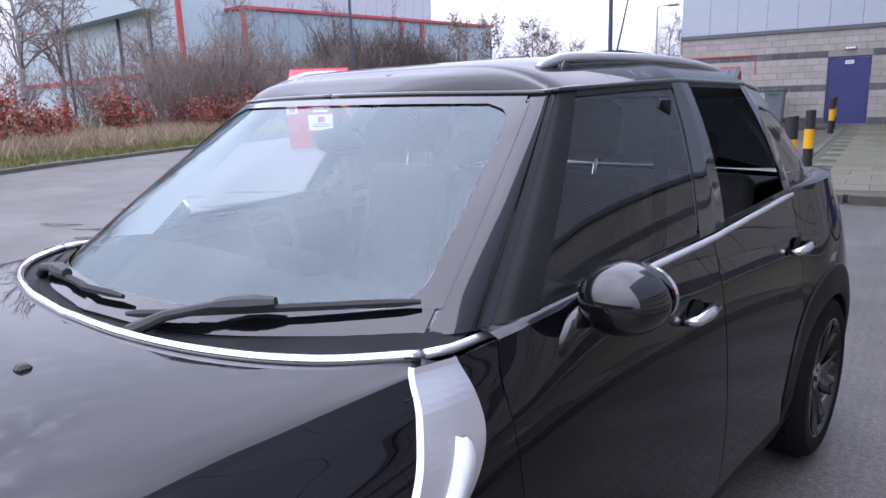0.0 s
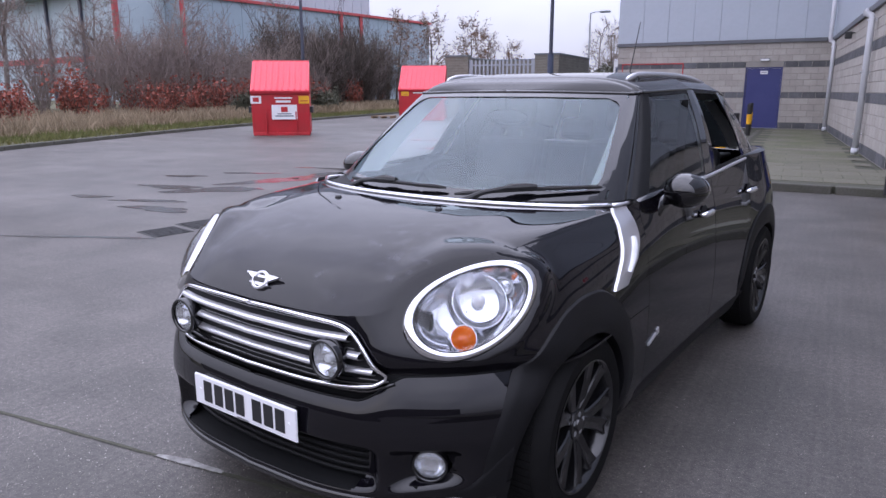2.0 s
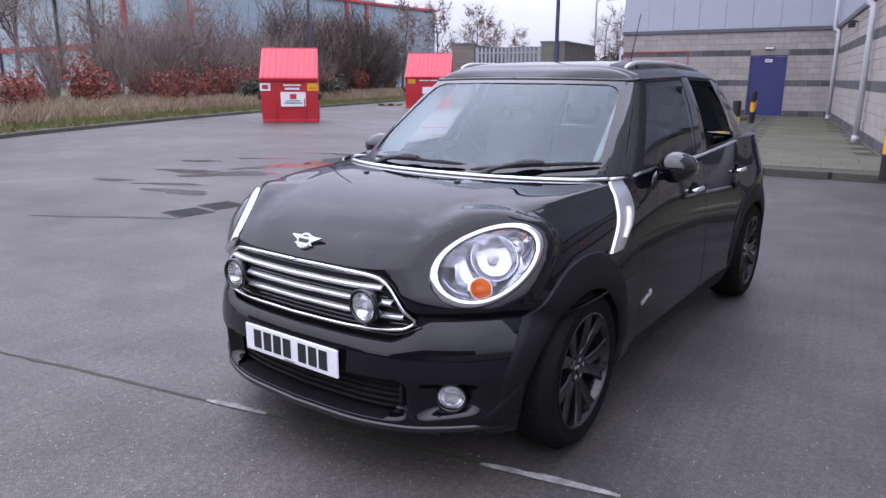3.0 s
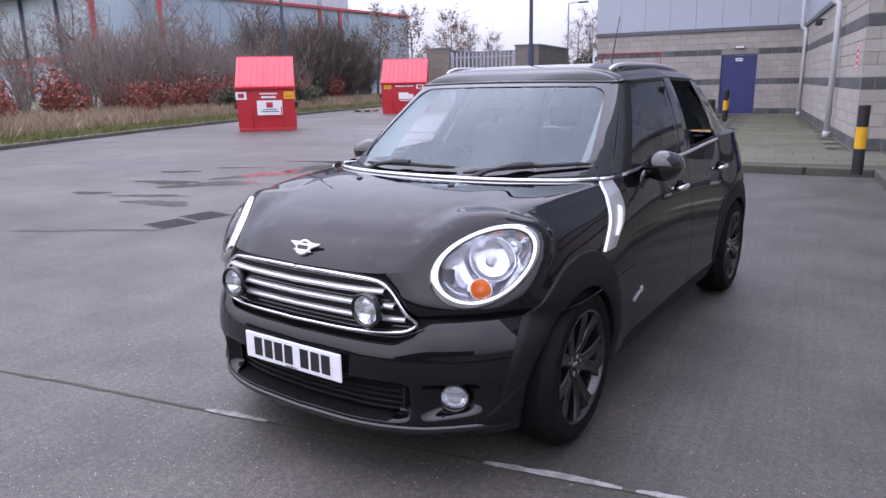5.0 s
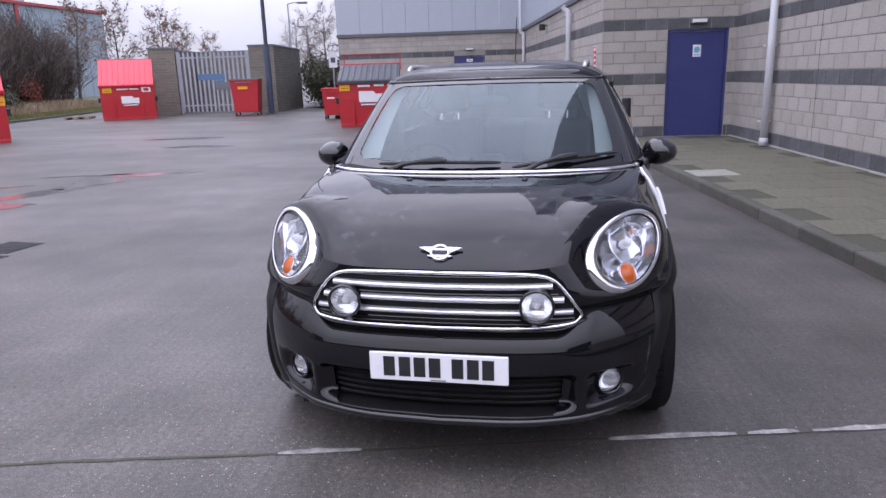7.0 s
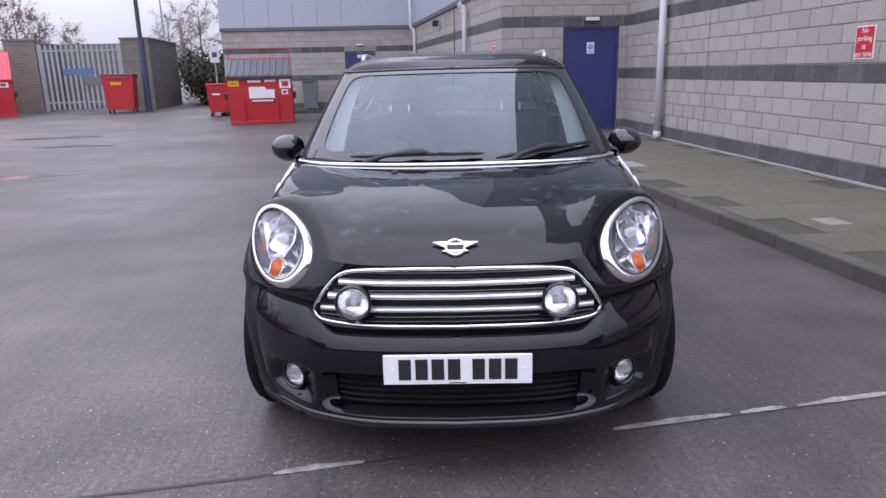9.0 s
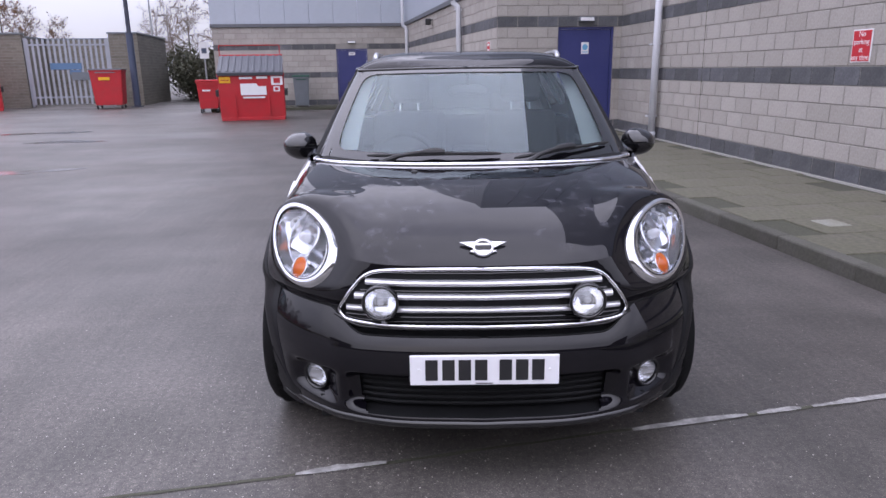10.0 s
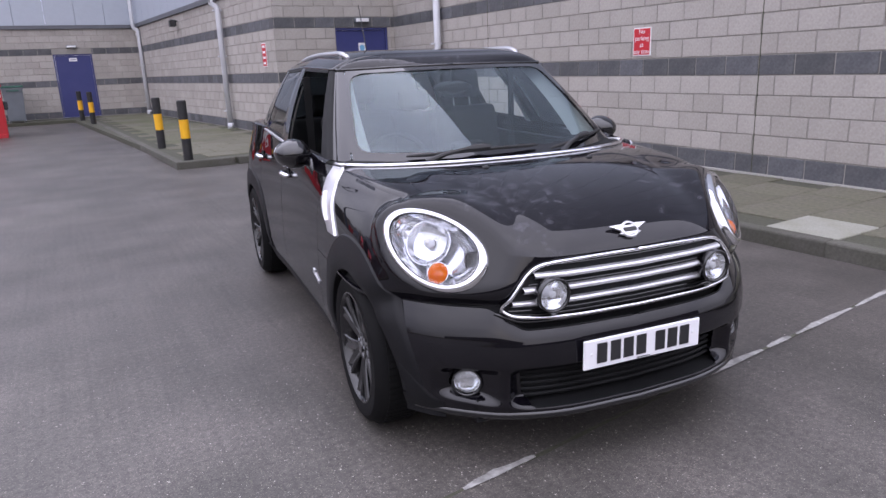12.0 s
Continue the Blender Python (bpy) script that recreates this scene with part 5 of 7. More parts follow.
def grid_mesh(rows, skip=None, flip=False, centre=False):
    """A surface over rows of points; skip(p) leaves out faces whose corners all lie where it is true."""
    bm = bmesh.new()
    vs = [[bm.verts.new(p) for p in r] for r in rows]
    for a, b in zip(vs, vs[1:]):
        for i in range(len(a) - 1):
            q = [a[i], a[i + 1], b[i + 1], b[i]]
            if skip and (skip((q[0].co + q[1].co + q[2].co + q[3].co) / 4) if centre else all(skip(v.co) for v in q)):
                continue
            q = list(dict.fromkeys(q))
            if len(q) > 2:
                bm.faces.new(q[::-1] if flip else q)
    loose = [v for v in bm.verts if not v.link_faces]
    bmesh.ops.delete(bm, geom=loose, context="VERTS")
    bmesh.ops.remove_doubles(bm, verts=bm.verts, dist=0.0004)
    return bm


def toward(bm, d):
    """Turns a surface so that on the whole it faces d."""
    bmesh.ops.recalc_face_normals(bm, faces=bm.faces)
    d = Vector(d)
    if sum(f.normal.dot(d) * f.calc_area() for f in bm.faces) < 0:
        bmesh.ops.reverse_faces(bm, faces=bm.faces)
    return bm


def panel_part(name, bm, material, parent, label="", thick=0.012, angle=38):
    """A smooth body panel with real thickness."""
    ob = part(name, bm, material, parent, label, smooth=True)
    ob.data.set_sharp_from_angle(angle=radians(angle))
    # rims stay crisp at the shut lines
    use = collections.Counter(k for f in ob.data.polygons for k in f.edge_keys)
    for e in ob.data.edges:
        if use[e.key] == 1:
            e.use_edge_sharp = True
    if thick:
        md = ob.modifiers.new("thickness", "SOLIDIFY")
        md.thickness, md.offset = thick, -1.0
    return ob


def mirrored(p, sx):
    return (p[0] * sx, p[1], p[2])


CAR = pose(0.008, -0.026, 0, 0, 0, -6.25)
car = thing("car", "black compact crossover car with chrome trim and black wheels, parked", "car", CAR)


def column(s, z0, z1, n, inset=0.0):
    """A column of points up the body's side, starting over the wheel arch where there is one."""
    zs = np.linspace(0.19, 0.80, 123)
    lo = z0
    for z in zs:
        p = shell_at(s, z)
        for hub in (HUB_F, HUB_R):
            if (p[1] - hub) ** 2 + (z - HUB_Z) ** 2 < (ARCH + 0.02) ** 2 and z + 0.005 > lo:
                lo = z + 0.005
    lo = min(lo, z1 - 0.01)
    out = []
    for i in range(n + 1):
        t = i / n
        z = lo + (z1 - lo) * t
        out.append(shell_at(s, z))
    return out


def side_panel(name, s0, s1, z0, z1, ns, nz, sx, material, label=""):
    """z0 and z1 may be numbers or functions of s."""
    rows = []
    for i in range(ns + 1):
        s = s0 + (s1 - s0) * i / ns
        a = z0(s) if callable(z0) else z0
        b = z1(s) if callable(z1) else z1
        rows.append([mirrored(p, sx) for p in column(s, a, b, nz)])
    bm = grid_mesh(rows, lambda p: in_headlamp(p, 0.96), flip=sx > 0, centre=True)
    bmesh.ops.recalc_face_normals(bm, faces=bm.faces)
    # outward is away from the car's middle line
    c = sum((f.normal.x * f.calc_center_median().x + f.normal.y * (f.calc_center_median().y - 2.0) * 0.2 for f in bm.faces), 0.0)
    if c < 0:
        bmesh.ops.reverse_faces(bm, faces=bm.faces)
    return panel_part(name, bm, material, car, label)


SHELF = 0.655
S_BUMP = s_of_y(0.50, 0.55)
S_D1, S_D2, S_D3 = s_of_y(1.33), s_of_y(2.34), s_of_y(3.03)
G = 0.003


def ease(t):
    t = min(1.0, max(0.0, t))
    return t * t * (3 - 2 * t)


def chin_z(x):
    """Height of the chin's front edge, rising towards the corners."""
    return 0.262 + 0.030 * ease((abs(x) - 0.40) / 0.35)


def hollow(x, z):
    """How far the mouth of the bumper lies behind its face: intake and fog lamps sit in it."""
    c = chin_z(x)
    return 0.062 * ease((0.440 - z) / 0.045) * ease((z - c) / 0.045) * (1 - ease((abs(x) - 0.66) / 0.11)) * (1 - 0.9 * math.exp(-((abs(x) - 0.530) / 0.042) ** 2))


def bumper_top(x):
    """The bumper's upper edge dips under the grille."""
    return 0.570 + (SHELF - 0.003 - 0.570) * ease((abs(x) - 0.44) / 0.17)


def bumper_at(s, z):
    k = min(z, 0.53)
    p, q = shell_raw(s, k), shell_raw(s + 0.02, k)
    t = (q - p) / np.linalg.norm(q - p)
    inward = np.array([-t[1], t[0], 0.0])
    w = ease((abs(p[0]) - 0.44) / 0.17)
    reach, deep = 0.050 + 0.080 * w, 0.026 + 0.030 * w
    h = bumper_top(p[0]) - z
    d = deep * max(0.0, 1 - h / reach) ** 1.7
    p = p + inward * d
    p[1] += hollow(p[0], z)
    p[2] = z
    return p


# nose: bumper below the shelf in one sweep from side to side
rows = []
for i in range(-110, 111):
    s = S_BUMP * abs(i) / 110
    sx = -1 if i < 0 else 1
    top = bumper_top(shell_raw(s, 0.53)[0])
    rows.append([mirrored(bumper_at(s, z), sx) for z in np.concatenate([np.linspace(0.235, 0.45, 44), np.linspace(0.456, top, 30)])])


def in_intake(p):
    if (p[1] - HUB_F) ** 2 + (p[2] - HUB_Z) ** 2 < (ARCH + 0.02) ** 2:
        return True
    if (abs(p.x) - 0.642) ** 2 + (p.z - 0.362) ** 2 < 0.049 ** 2:
        return True
    return abs(p.x) < 0.46 - 0.5 * max(0, 0.33 - p.z) and 0.272 < p.z < 0.402


bm = grid_mesh(rows, in_intake, centre=True)
bmesh.ops.recalc_face_normals(bm, faces=bm.faces)
if sum(f.normal.y for f in bm.faces) > 0:
    bmesh.ops.reverse_faces(bm, faces=bm.faces)
bumper = panel_part("front_bumper", bm, M["paint"], car, "glossy black front bumper with a hollowed mouth", angle=60)
# dark apron between the grille and the bumper's dipping edge, with two ridges
rows = []
for x in np.linspace(-0.60, 0.60, 61):
    rows.append([(x, nose_y(x, 0.655) + dy, bumper_top(x) + (0.668 - bumper_top(x)) * k) for k, dy in ((-0.12, 0.012), (0.0, 0.006), (0.5, 0.004), (1.0, 0.004))])
apron = part("grille_apron", grid_mesh(rows), M["trim_dark"], car, "matt black strip under the grille", smooth=True)
for k, r, half in ((0.30, 0.007, 0.545), (0.62, 0.006, 0.530)):
    pts = [(x, nose_y(x, 0.655) - 0.006, bumper_top(x) + (0.655 - bumper_top(x)) * k) for x in np.linspace(-half, half, 41)]
    part("ridge", tube(pts, r, 6), M["gloss_black"], apron, smooth=True)
for sx in (-1, 1):
    side_panel("front_wing", S_BUMP + G, S_D1 - G, SHELF + 0.002, crest_z, 56, 36, sx, M["paint"])
    side_panel("wing_corner", 1.55, S_BUMP, SHELF + 0.004, crest_z, 64, 40, sx, M["paint"])
    side_panel("lower_wing", S_BUMP + G, S_D1 - G, 0.22, SHELF - 0.001, 22, 10, sx, M["paint"])
    fd = side_panel("front_door", S_D1 + G, S_D2 - G, 0.315, crest_z, 12, 18, sx, M["paint"])
    rd = side_panel("rear_door", S_D2 + G, S_D3 - G, 0.315, crest_z, 12, 18, sx, M["paint"])
    side_panel("rear_quarter", S_D3 + G, 13.9, 0.22, crest_z, 30, 18, sx, M["paint"])
    side_panel("sill_trim", S_D1 - 0.15, S_D3 - 0.02, 0.205, 0.312, 26, 4, sx, M["cladding_black"], "matt black plastic sill")
rows = [[mirrored(shell_at(16 - 2.1 * abs(i) / 12, z), -1 if i < 0 else 1) for z in np.linspace(0.24, 1.11, 16)] for i in range(-12, 13)]
panel_part("tailgate", grid_mesh(rows), M["paint"], car)

# bonnet: from the body's crest to the foot of the windscreen
COWL = [(0.0, 0.930, 1.070), (0.25, 0.945, 1.070), (0.48, 0.995, 1.070), (0.66, 1.085, 1.068), (0.785, 1.215, 1.066)]


def bonnet_point(s, t):
    e = shell_raw(s, crest_z(s))
    q = spline(COWL, 4 * min(1.0, (s / 8.35) ** 0.82))
    g = 0.34 * (1 - (1 - t) ** 9) + 0.66 * (1 - (1 - t) ** 2.0)
    p = e + (q - e) * t
    p[2] = e[2] + (q[2] - e[2]) * g
    # raised middle of the bonnet and the hollow beside it
    w = abs(p[0]) / (0.40 + 0.16 * t)
    p[2] += 0.012 * math.sin(math.pi * min(1, t * 1.05)) * (1 / (1 + math.exp((w - 1.0) * 14)) - 0.4)
    return lamp_seat(p)


rows = []
NB = 110
for i in range(-NB, NB + 1):
    s = 8.30 * (abs(i) / NB)
    rows.append([mirrored(bonnet_point(s, t), -1 if i < 0 else 1) for t in np.linspace(0, 1, 64) ** 1.5])
bm = grid_mesh(rows, lambda p: in_headlamp(p, 0.96), centre=True)
bmesh.ops.recalc_face_normals(bm, faces=bm.faces)
if sum(f.normal.z for f in bm.faces) < 0:
    bmesh.ops.reverse_faces(bm, faces=bm.faces)
panel_part("bonnet", bm, M["paint"], car, "black bonnet with dust and dried water spots")
rows = []
for i in range(-24, 25):
    s = 1.75 * abs(i) / 24
    rows.append([mirrored(shell_at(s, z) + np.array([0, -0.004, 0]), -1 if i < 0 else 1) for z in np.linspace(0.780, crest_z(s) - 0.002, 7)])
panel_part("bonnet_lip", toward(grid_mesh(rows), (0, -1, 0)), M["paint"], car, thick=0.006)
# shut line along the bumper's upper edge
for sx in (-1, 1):
    pts = [mirrored(bumper_at(q, bumper_top(shell_raw(q, 0.53)[0])) + np.array([0, 0, 0.002]), sx) for q in np.linspace(0.05, S_BUMP, 60)]
    pts = [p for p in pts if math.hypot(p[1] - HUB_F, p[2] - HUB_Z) > ARCH + 0.06]
    part("shut_line", tube(pts, 0.0035, 6), M["trim_dark"], car)

# inner shell that closes the gaps, wheel wells and floor
bm = bmesh.new()
add_box(bm, -0.62, 0.62, 0.16, 3.9, 0.21, 0.30)
part("underbody", bm, M["trim_dark"], car)
for sx in (-1, 1):
    for hub in (HUB_F, HUB_R):
        rows = []
        for k in range(25):
            a = radians(-20 + 220 * k / 24)
            ly, lz = hub + (ARCH + 0.012) * math.cos(a), max(0.2, HUB_Z + (ARCH + 0.012) * math.sin(a))
            lx = side_x(ly, min(lz, 1.1)) - 0.016
            rows.append([(sx * x, ly, lz) for x in (0.50, 0.66, lx)])
        part("wheel_arch_liner", grid_mesh(rows), M["trim_dark"], car)
    for y0, y1 in ((1.13, 2.95),):
        part("inner_sill", box(sx * 0.80 - 0.03, sx * 0.80 + 0.03, y0, y1, 0.22, 1.03), M["trim_dark"], car)
part("bulkhead", box(-0.76, 0.76, 1.135, 1.16, 0.28, 0.98), M["trim_dark"], car)
part("radiator_panel", box(-0.60, 0.60, 0.26, 0.28, 0.24, 0.84), M["trim_dark"], car)
part("boot_floor", box(-0.60, 0.60, 2.9, 3.9, 0.68, 0.70), M["trim_dark"], car)

# greenhouse: base and top knots run from the middle of the windscreen round to the middle of the rear screen
BASE = [(0, 0.965, 1.072), (0.37, 1.034, 1.072), (0.732, 1.290, 1.074), (0.790, 1.388, 1.075), (0.832, 1.50, 1.084), (0.866, 2.22, 1.106), (0.868, 2.40, 1.112), (0.862, 2.99, 1.132), (0.856, 3.08, 1.134),
        (0.805, 3.52, 1.142), (0.66, 3.80, 1.13), (0.35, 3.91, 1.11), (0, 3.94, 1.11)]
TOPS = [(0, 1.715, 1.508), (0.30, 1.743, 1.506), (0.596, 1.828, 1.500), (0.626, 1.876, 1.503), (0.648, 1.948, 1.508), (0.668, 2.45, 1.522), (0.669, 2.57, 1.522), (0.660, 3.05, 1.510), (0.656, 3.14, 1.506),
        (0.615, 3.42, 1.480), (0.50, 3.57, 1.465), (0.27, 3.63, 1.465), (0, 3.65, 1.465)]


def green(k, v):
    b, t = spline(BASE, k), spline(TOPS, k)
    p = b + (t - b) * v
    bulge = 4 * v * (1 - v) * float(np.interp(k, (0, 1.4, 2.2, 3, 4, 5.5, 9, 10, 12), (0.036, 0.030, 0.012, 0.005, 0.010, 0.020, 0.014, 0.012, 0.03)))
    d = np.array([p[0] * 1.2, p[1] - 2.35, 0.0])
    d = d / (np.linalg.norm(d) + 1e-9)
    w = float(np.interp(k, (1.8, 3.4, 8.8, 10.4), (0, 1, 1, 0)))
    d = d * (1 - w) + np.array([1.0, 0, 0]) * w
    d = d / (np.linalg.norm(d) + 1e-9)
    return p + d * bulge


def green_panel(name, k0, k1, v0, v1, sx, material, label="", nk=14, nv=10, out=0.0, both=False, thick=0.006):
    rows = []
    ks = np.linspace(-k1, k1, 2 * nk + 1) if both else np.linspace(k0, k1, nk + 1)
    for k in ks:
        sg = (-1 if k < 0 else 1) if both else sx
        row = []
        for v in np.linspace(v0, v1, nv + 1):
            p = green(abs(k), v)
            d = np.array([p[0] * 1.2, p[1] - 2.35, 0.35])
            p = p + d / np.linalg.norm(d) * out
            row.append(mirrored(p, sg))
        rows.append(row)
    bm = grid_mesh(rows)
    bmesh.ops.recalc_face_normals(bm, faces=bm.faces)
    c = sum((f.normal.x * f.calc_center_median().x + f.normal.y * (f.calc_center_median().y - 2.35) for f in bm.faces), 0.0)
    if c < 0:
        bmesh.ops.reverse_faces(bm, faces=bm.faces)
    ob = panel_part(name, bm, material, car, label, thick)
    return ob


screen = green_panel("windscreen", 0, 2.0, 0.0, 1.0, 1, M["glass"], "clear raked windscreen", nk=16, nv=14, both=True, thick=0)
screen.visible_shadow = False
# dark printed border round the inside of the windscreen
rows = [[mirrored(green(abs(k), v) + np.array([0, -0.003, 0.003]), -1 if k < 0 else 1) for v in (0.0, 0.04, 0.085)] for k in np.linspace(-1.98, 1.98, 40)]
part("screen_border", grid_mesh(rows), M["gloss_black"], car)
rows = [[mirrored(green(abs(k), v) + np.array([0, -0.003, 0.003]), -1 if k < 0 else 1) for v in (0.945, 0.97, 1.0)] for k in np.linspace(-1.98, 1.98, 40)]
part("screen_border", grid_mesh(rows), M["gloss_black"], car)
for sx in (-1, 1):
    rows = []
    for v in np.linspace(0.085, 0.945, 30):
        k_in = 1.86 - 0.22 * math.exp(-(0.945 - v) / 0.03) - 0.16 * math.exp(-(v - 0.085) / 0.03)
        rows.append([mirrored(green(k, v) + np.array([0.001, -0.003, 0.003]), sx) for k in np.linspace(k_in, 2.03, 4)])
    part("screen_border", grid_mesh(rows), M["gloss_black"], car)
    green_panel("pillar", 2.0, 3.1, 0.0, 1.02, sx, M["gloss_black"], "gloss black windscreen pillar", nk=10, out=0.003)
    green_panel("window_frame", 3.1, 4.0, 0.0, 1.02, sx, M["trim_dark"], "matt black door window frame", nk=6, out=0.001)
    green_panel("pillar", 5.0, 6.0, 0.0, 1.02, sx, M["gloss_black"], "gloss black door pillar", nk=5, out=0.003)
    green_panel("pillar", 7.0, 8.0, 0.0, 1.02, sx, M["gloss_black"], nk=3, out=0.003)
    green_panel("pillar", 9.4, 10.2, 0.0, 1.02, sx, M["gloss_black"], nk=6, out=0.003)
    # the nearside rear and the offside front windows are wound down
    if sx > 0:
        g1 = green_panel("front_window", 4.0, 5.0, 0.0, 1.0, sx, M["side_glass"], "closed front door window", thick=0)
        g1.visible_shadow = False
    else:
        g1 = green_panel("rear_window", 6.0, 7.0, 0.0, 1.0, sx, M["dark_glass"], "closed dark rear door window", thick=0)
    green_panel("quarter_window", 8.0, 9.4, 0.0, 1.0, sx, M["dark_glass"], "dark rear quarter window", thick=0)
    for a, b in ((4.0, 5.0), (6.0, 7.0)):
        green_panel("window_seal", a, b, 0.955, 1.0, sx, M["trim_dark"], nk=8, nv=1, out=0.004)
        green_panel("window_seal", a, b, 0.0, 0.03, sx, M["trim_dark"], nk=8, nv=1, out=0.004)
rows = [[mirrored(green(12 - abs(k), v), -1 if k < 0 else 1) for v in np.linspace(0, 1, 8)] for k in np.linspace(-1.8, 1.8, 24)]
rear = panel_part("rear_screen", grid_mesh(rows), M["glass"], car, "clear rear screen", 0)
rear.visible_shadow = False

# shoulder that rolls from the body's crest in to the foot of the side glass
BASE_K = np.linspace(2.6, 10.6, 161)
BASE_P = np.array([spline(BASE, k) for k in BASE_K])
for sx in (-1, 1):
    rows = []
    for q in np.linspace(S_D1 + G, 14.0, 70):
        a = shell_at(q, crest_z(q))
        b = np.array([np.interp(a[1], BASE_P[:, 1], BASE_P[:, j]) for j in range(3)])
        b[1] = a[1]
        b[0] = min(b[0], a[0] - 0.004)
        rows.append([mirrored(a + (b - a) * t + np.array([0, 0, 0.010 * math.sin(math.pi * t)]), sx) for t in (0, 0.3, 0.6, 1.0)])
    panel_part("shoulder", toward(grid_mesh(rows), (0, 0, 1)), M["paint"], car, thick=0)

# roof
rows = []
for k in np.concatenate([np.linspace(0, 2.6, 14), np.linspace(2.8, 9.4, 26), np.linspace(9.6, 12, 12)]):
    e = spline(TOPS, k)
    e[0] = max(e[0], 0.001)
    y = e[1]
    crown = 0.092 * (1 - math.exp(-max(0, y - 1.70) / 0.12)) * (1 - math.exp(-max(0, 3.74 - y) / 0.25))
    row = []
    for a in np.sin(np.linspace(-1, 1, 41) * math.pi / 2):
        wide = e[0] * a
        row.append((wide, y, e[2] + crown * (1 - abs(a) ** 6.0) * min(1, e[0] / 0.5) + 0.004))
    rows.append(row)
bm = grid_mesh(rows)
bmesh.ops.recalc_face_normals(bm, faces=bm.faces)
if sum(f.normal.z for f in bm.faces) < 0:
    bmesh.ops.reverse_faces(bm, faces=bm.faces)
panel_part("roof", bm, M["paint"], car, "black roof panel")
pts = [tuple(spline(TOPS, k) + np.array([0, -0.004, 0.002])) for k in np.linspace(0, 12, 80)]
for sx in (-1, 1):
    part("roof_gutter", tube([mirrored(p, sx) for p in pts], 0.008, 8), M["gloss_black"], car, smooth=True)
# roof rails
for sx in (-1, 1):
    pts = [(0.545, 2.02, 1.566), (0.556, 2.30, 1.578), (0.562, 2.65, 1.578), (0.558, 2.95, 1.564), (0.552, 3.16, 1.540)]
    part("rail_base", tube([mirrored(spline(pts, q), sx) for q in np.linspace(0, 4, 20)], 0.012, 8), M["gloss_black"], car, smooth=True)
for sx in (-1, 1):
    pts = [(0.534, 1.95, 1.566), (0.538, 1.99, 1.578), (0.544, 2.08, 1.592), (0.556, 2.30, 1.596), (0.562, 2.65, 1.594), (0.560, 2.95, 1.578), (0.556, 3.15, 1.556), (0.548, 3.25, 1.536)]
    sm = [spline(pts, q) for q in np.linspace(0, 7, 36)]
    rr = [0.008 + 0.007 * math.sin(math.pi * min(1, (i + 1) / 7) / 2) if i < 7 else (0.015 if i < 30 else 0.015 - 0.001 * (i - 29)) for i in range(36)]
    part("roof_rail", tube([mirrored(p, sx) for p in sm], rr, 10), M["silver"], car, "silver roof rail", smooth=True)
    part("rail_foot", tube([mirrored(p, sx) for p in ((0.548, 2.0, 1.52), (0.542, 2.05, 1.575))], 0.02, 8), M["gloss_black"], car)
    part("rail_foot", tube([mirrored(p, sx) for p in ((0.554, 3.14, 1.50), (0.550, 3.12, 1.565))], 0.02, 8), M["gloss_black"], car)
part("aerial", tube([(0, 3.30, 1.53), (0, 3.32, 1.56), (0.0, 3.36, 1.60), (0.0, 3.52, 1.98)], [0.022, 0.016, 0.005, 0.003], 8), M["black"], car, "thin black roof aerial")

# bright trim round the foot of the glass
pts = [spline(COWL, q) + np.array([0, 0, 0.004]) for q in np.linspace(0, 4, 40)]
allp = [mirrored(p, -1) for p in pts[::-1]] + [tuple(p) for p in pts[1:]]
cowl_trim = part("cowl_trim", tube(allp, 0.0110, 8), M["chrome"], car, "bright chrome strip at the foot of the windscreen", smooth=True)
for sx in (-1, 1):
    pts = [spline(BASE, k) + np.array([0.010, 0, -0.012]) for k in np.linspace(2.95, 10.0, 74)]
    pts = [np.array([0.786, 1.222, 1.070]), np.array([0.802, 1.275, 1.068])] + pts
    part("belt_trim", tube([mirrored(p, sx) for p in pts], 0.0095, 8), M["satin"], car, "chrome strip under the side windows", smooth=True)
# scuttle panel between the bonnet and the glass
rows = []
for k in np.linspace(-1, 1, 41):
    c, b = spline(COWL, 4 * abs(k)), green(abs(k) * 2.9, 0.05)
    rows.append([mirrored(c + (b - c) * t + np.array([0, 0, -0.006 - 0.012 * math.sin(math.pi * t)]), -1 if k < 0 else 1) for t in (0, 0.35, 0.7, 1.0)])
part("scuttle", grid_mesh(rows), M["trim_dark"], car)
for sx in (-1, 1):
    nz = Vector((sx * 0.268, 0.760, 0))
    z = float(bonnet_point(2.2, 0.72)[2]) - 0.004
    part("washer_nozzle", box(nz.x - 0.014, nz.x + 0.014, nz.y - 0.010, nz.y + 0.016, z - 0.02, z + 0.016, bevel=0.006), M["black"], car)


# wipers
def on_screen(k, v, out=0.016):
    p = green(abs(k), v)
    p = p + np.array([0, -0.02, out])
    return np.array([p[0] * (1 if k >= 0 else -1), p[1], p[2]])


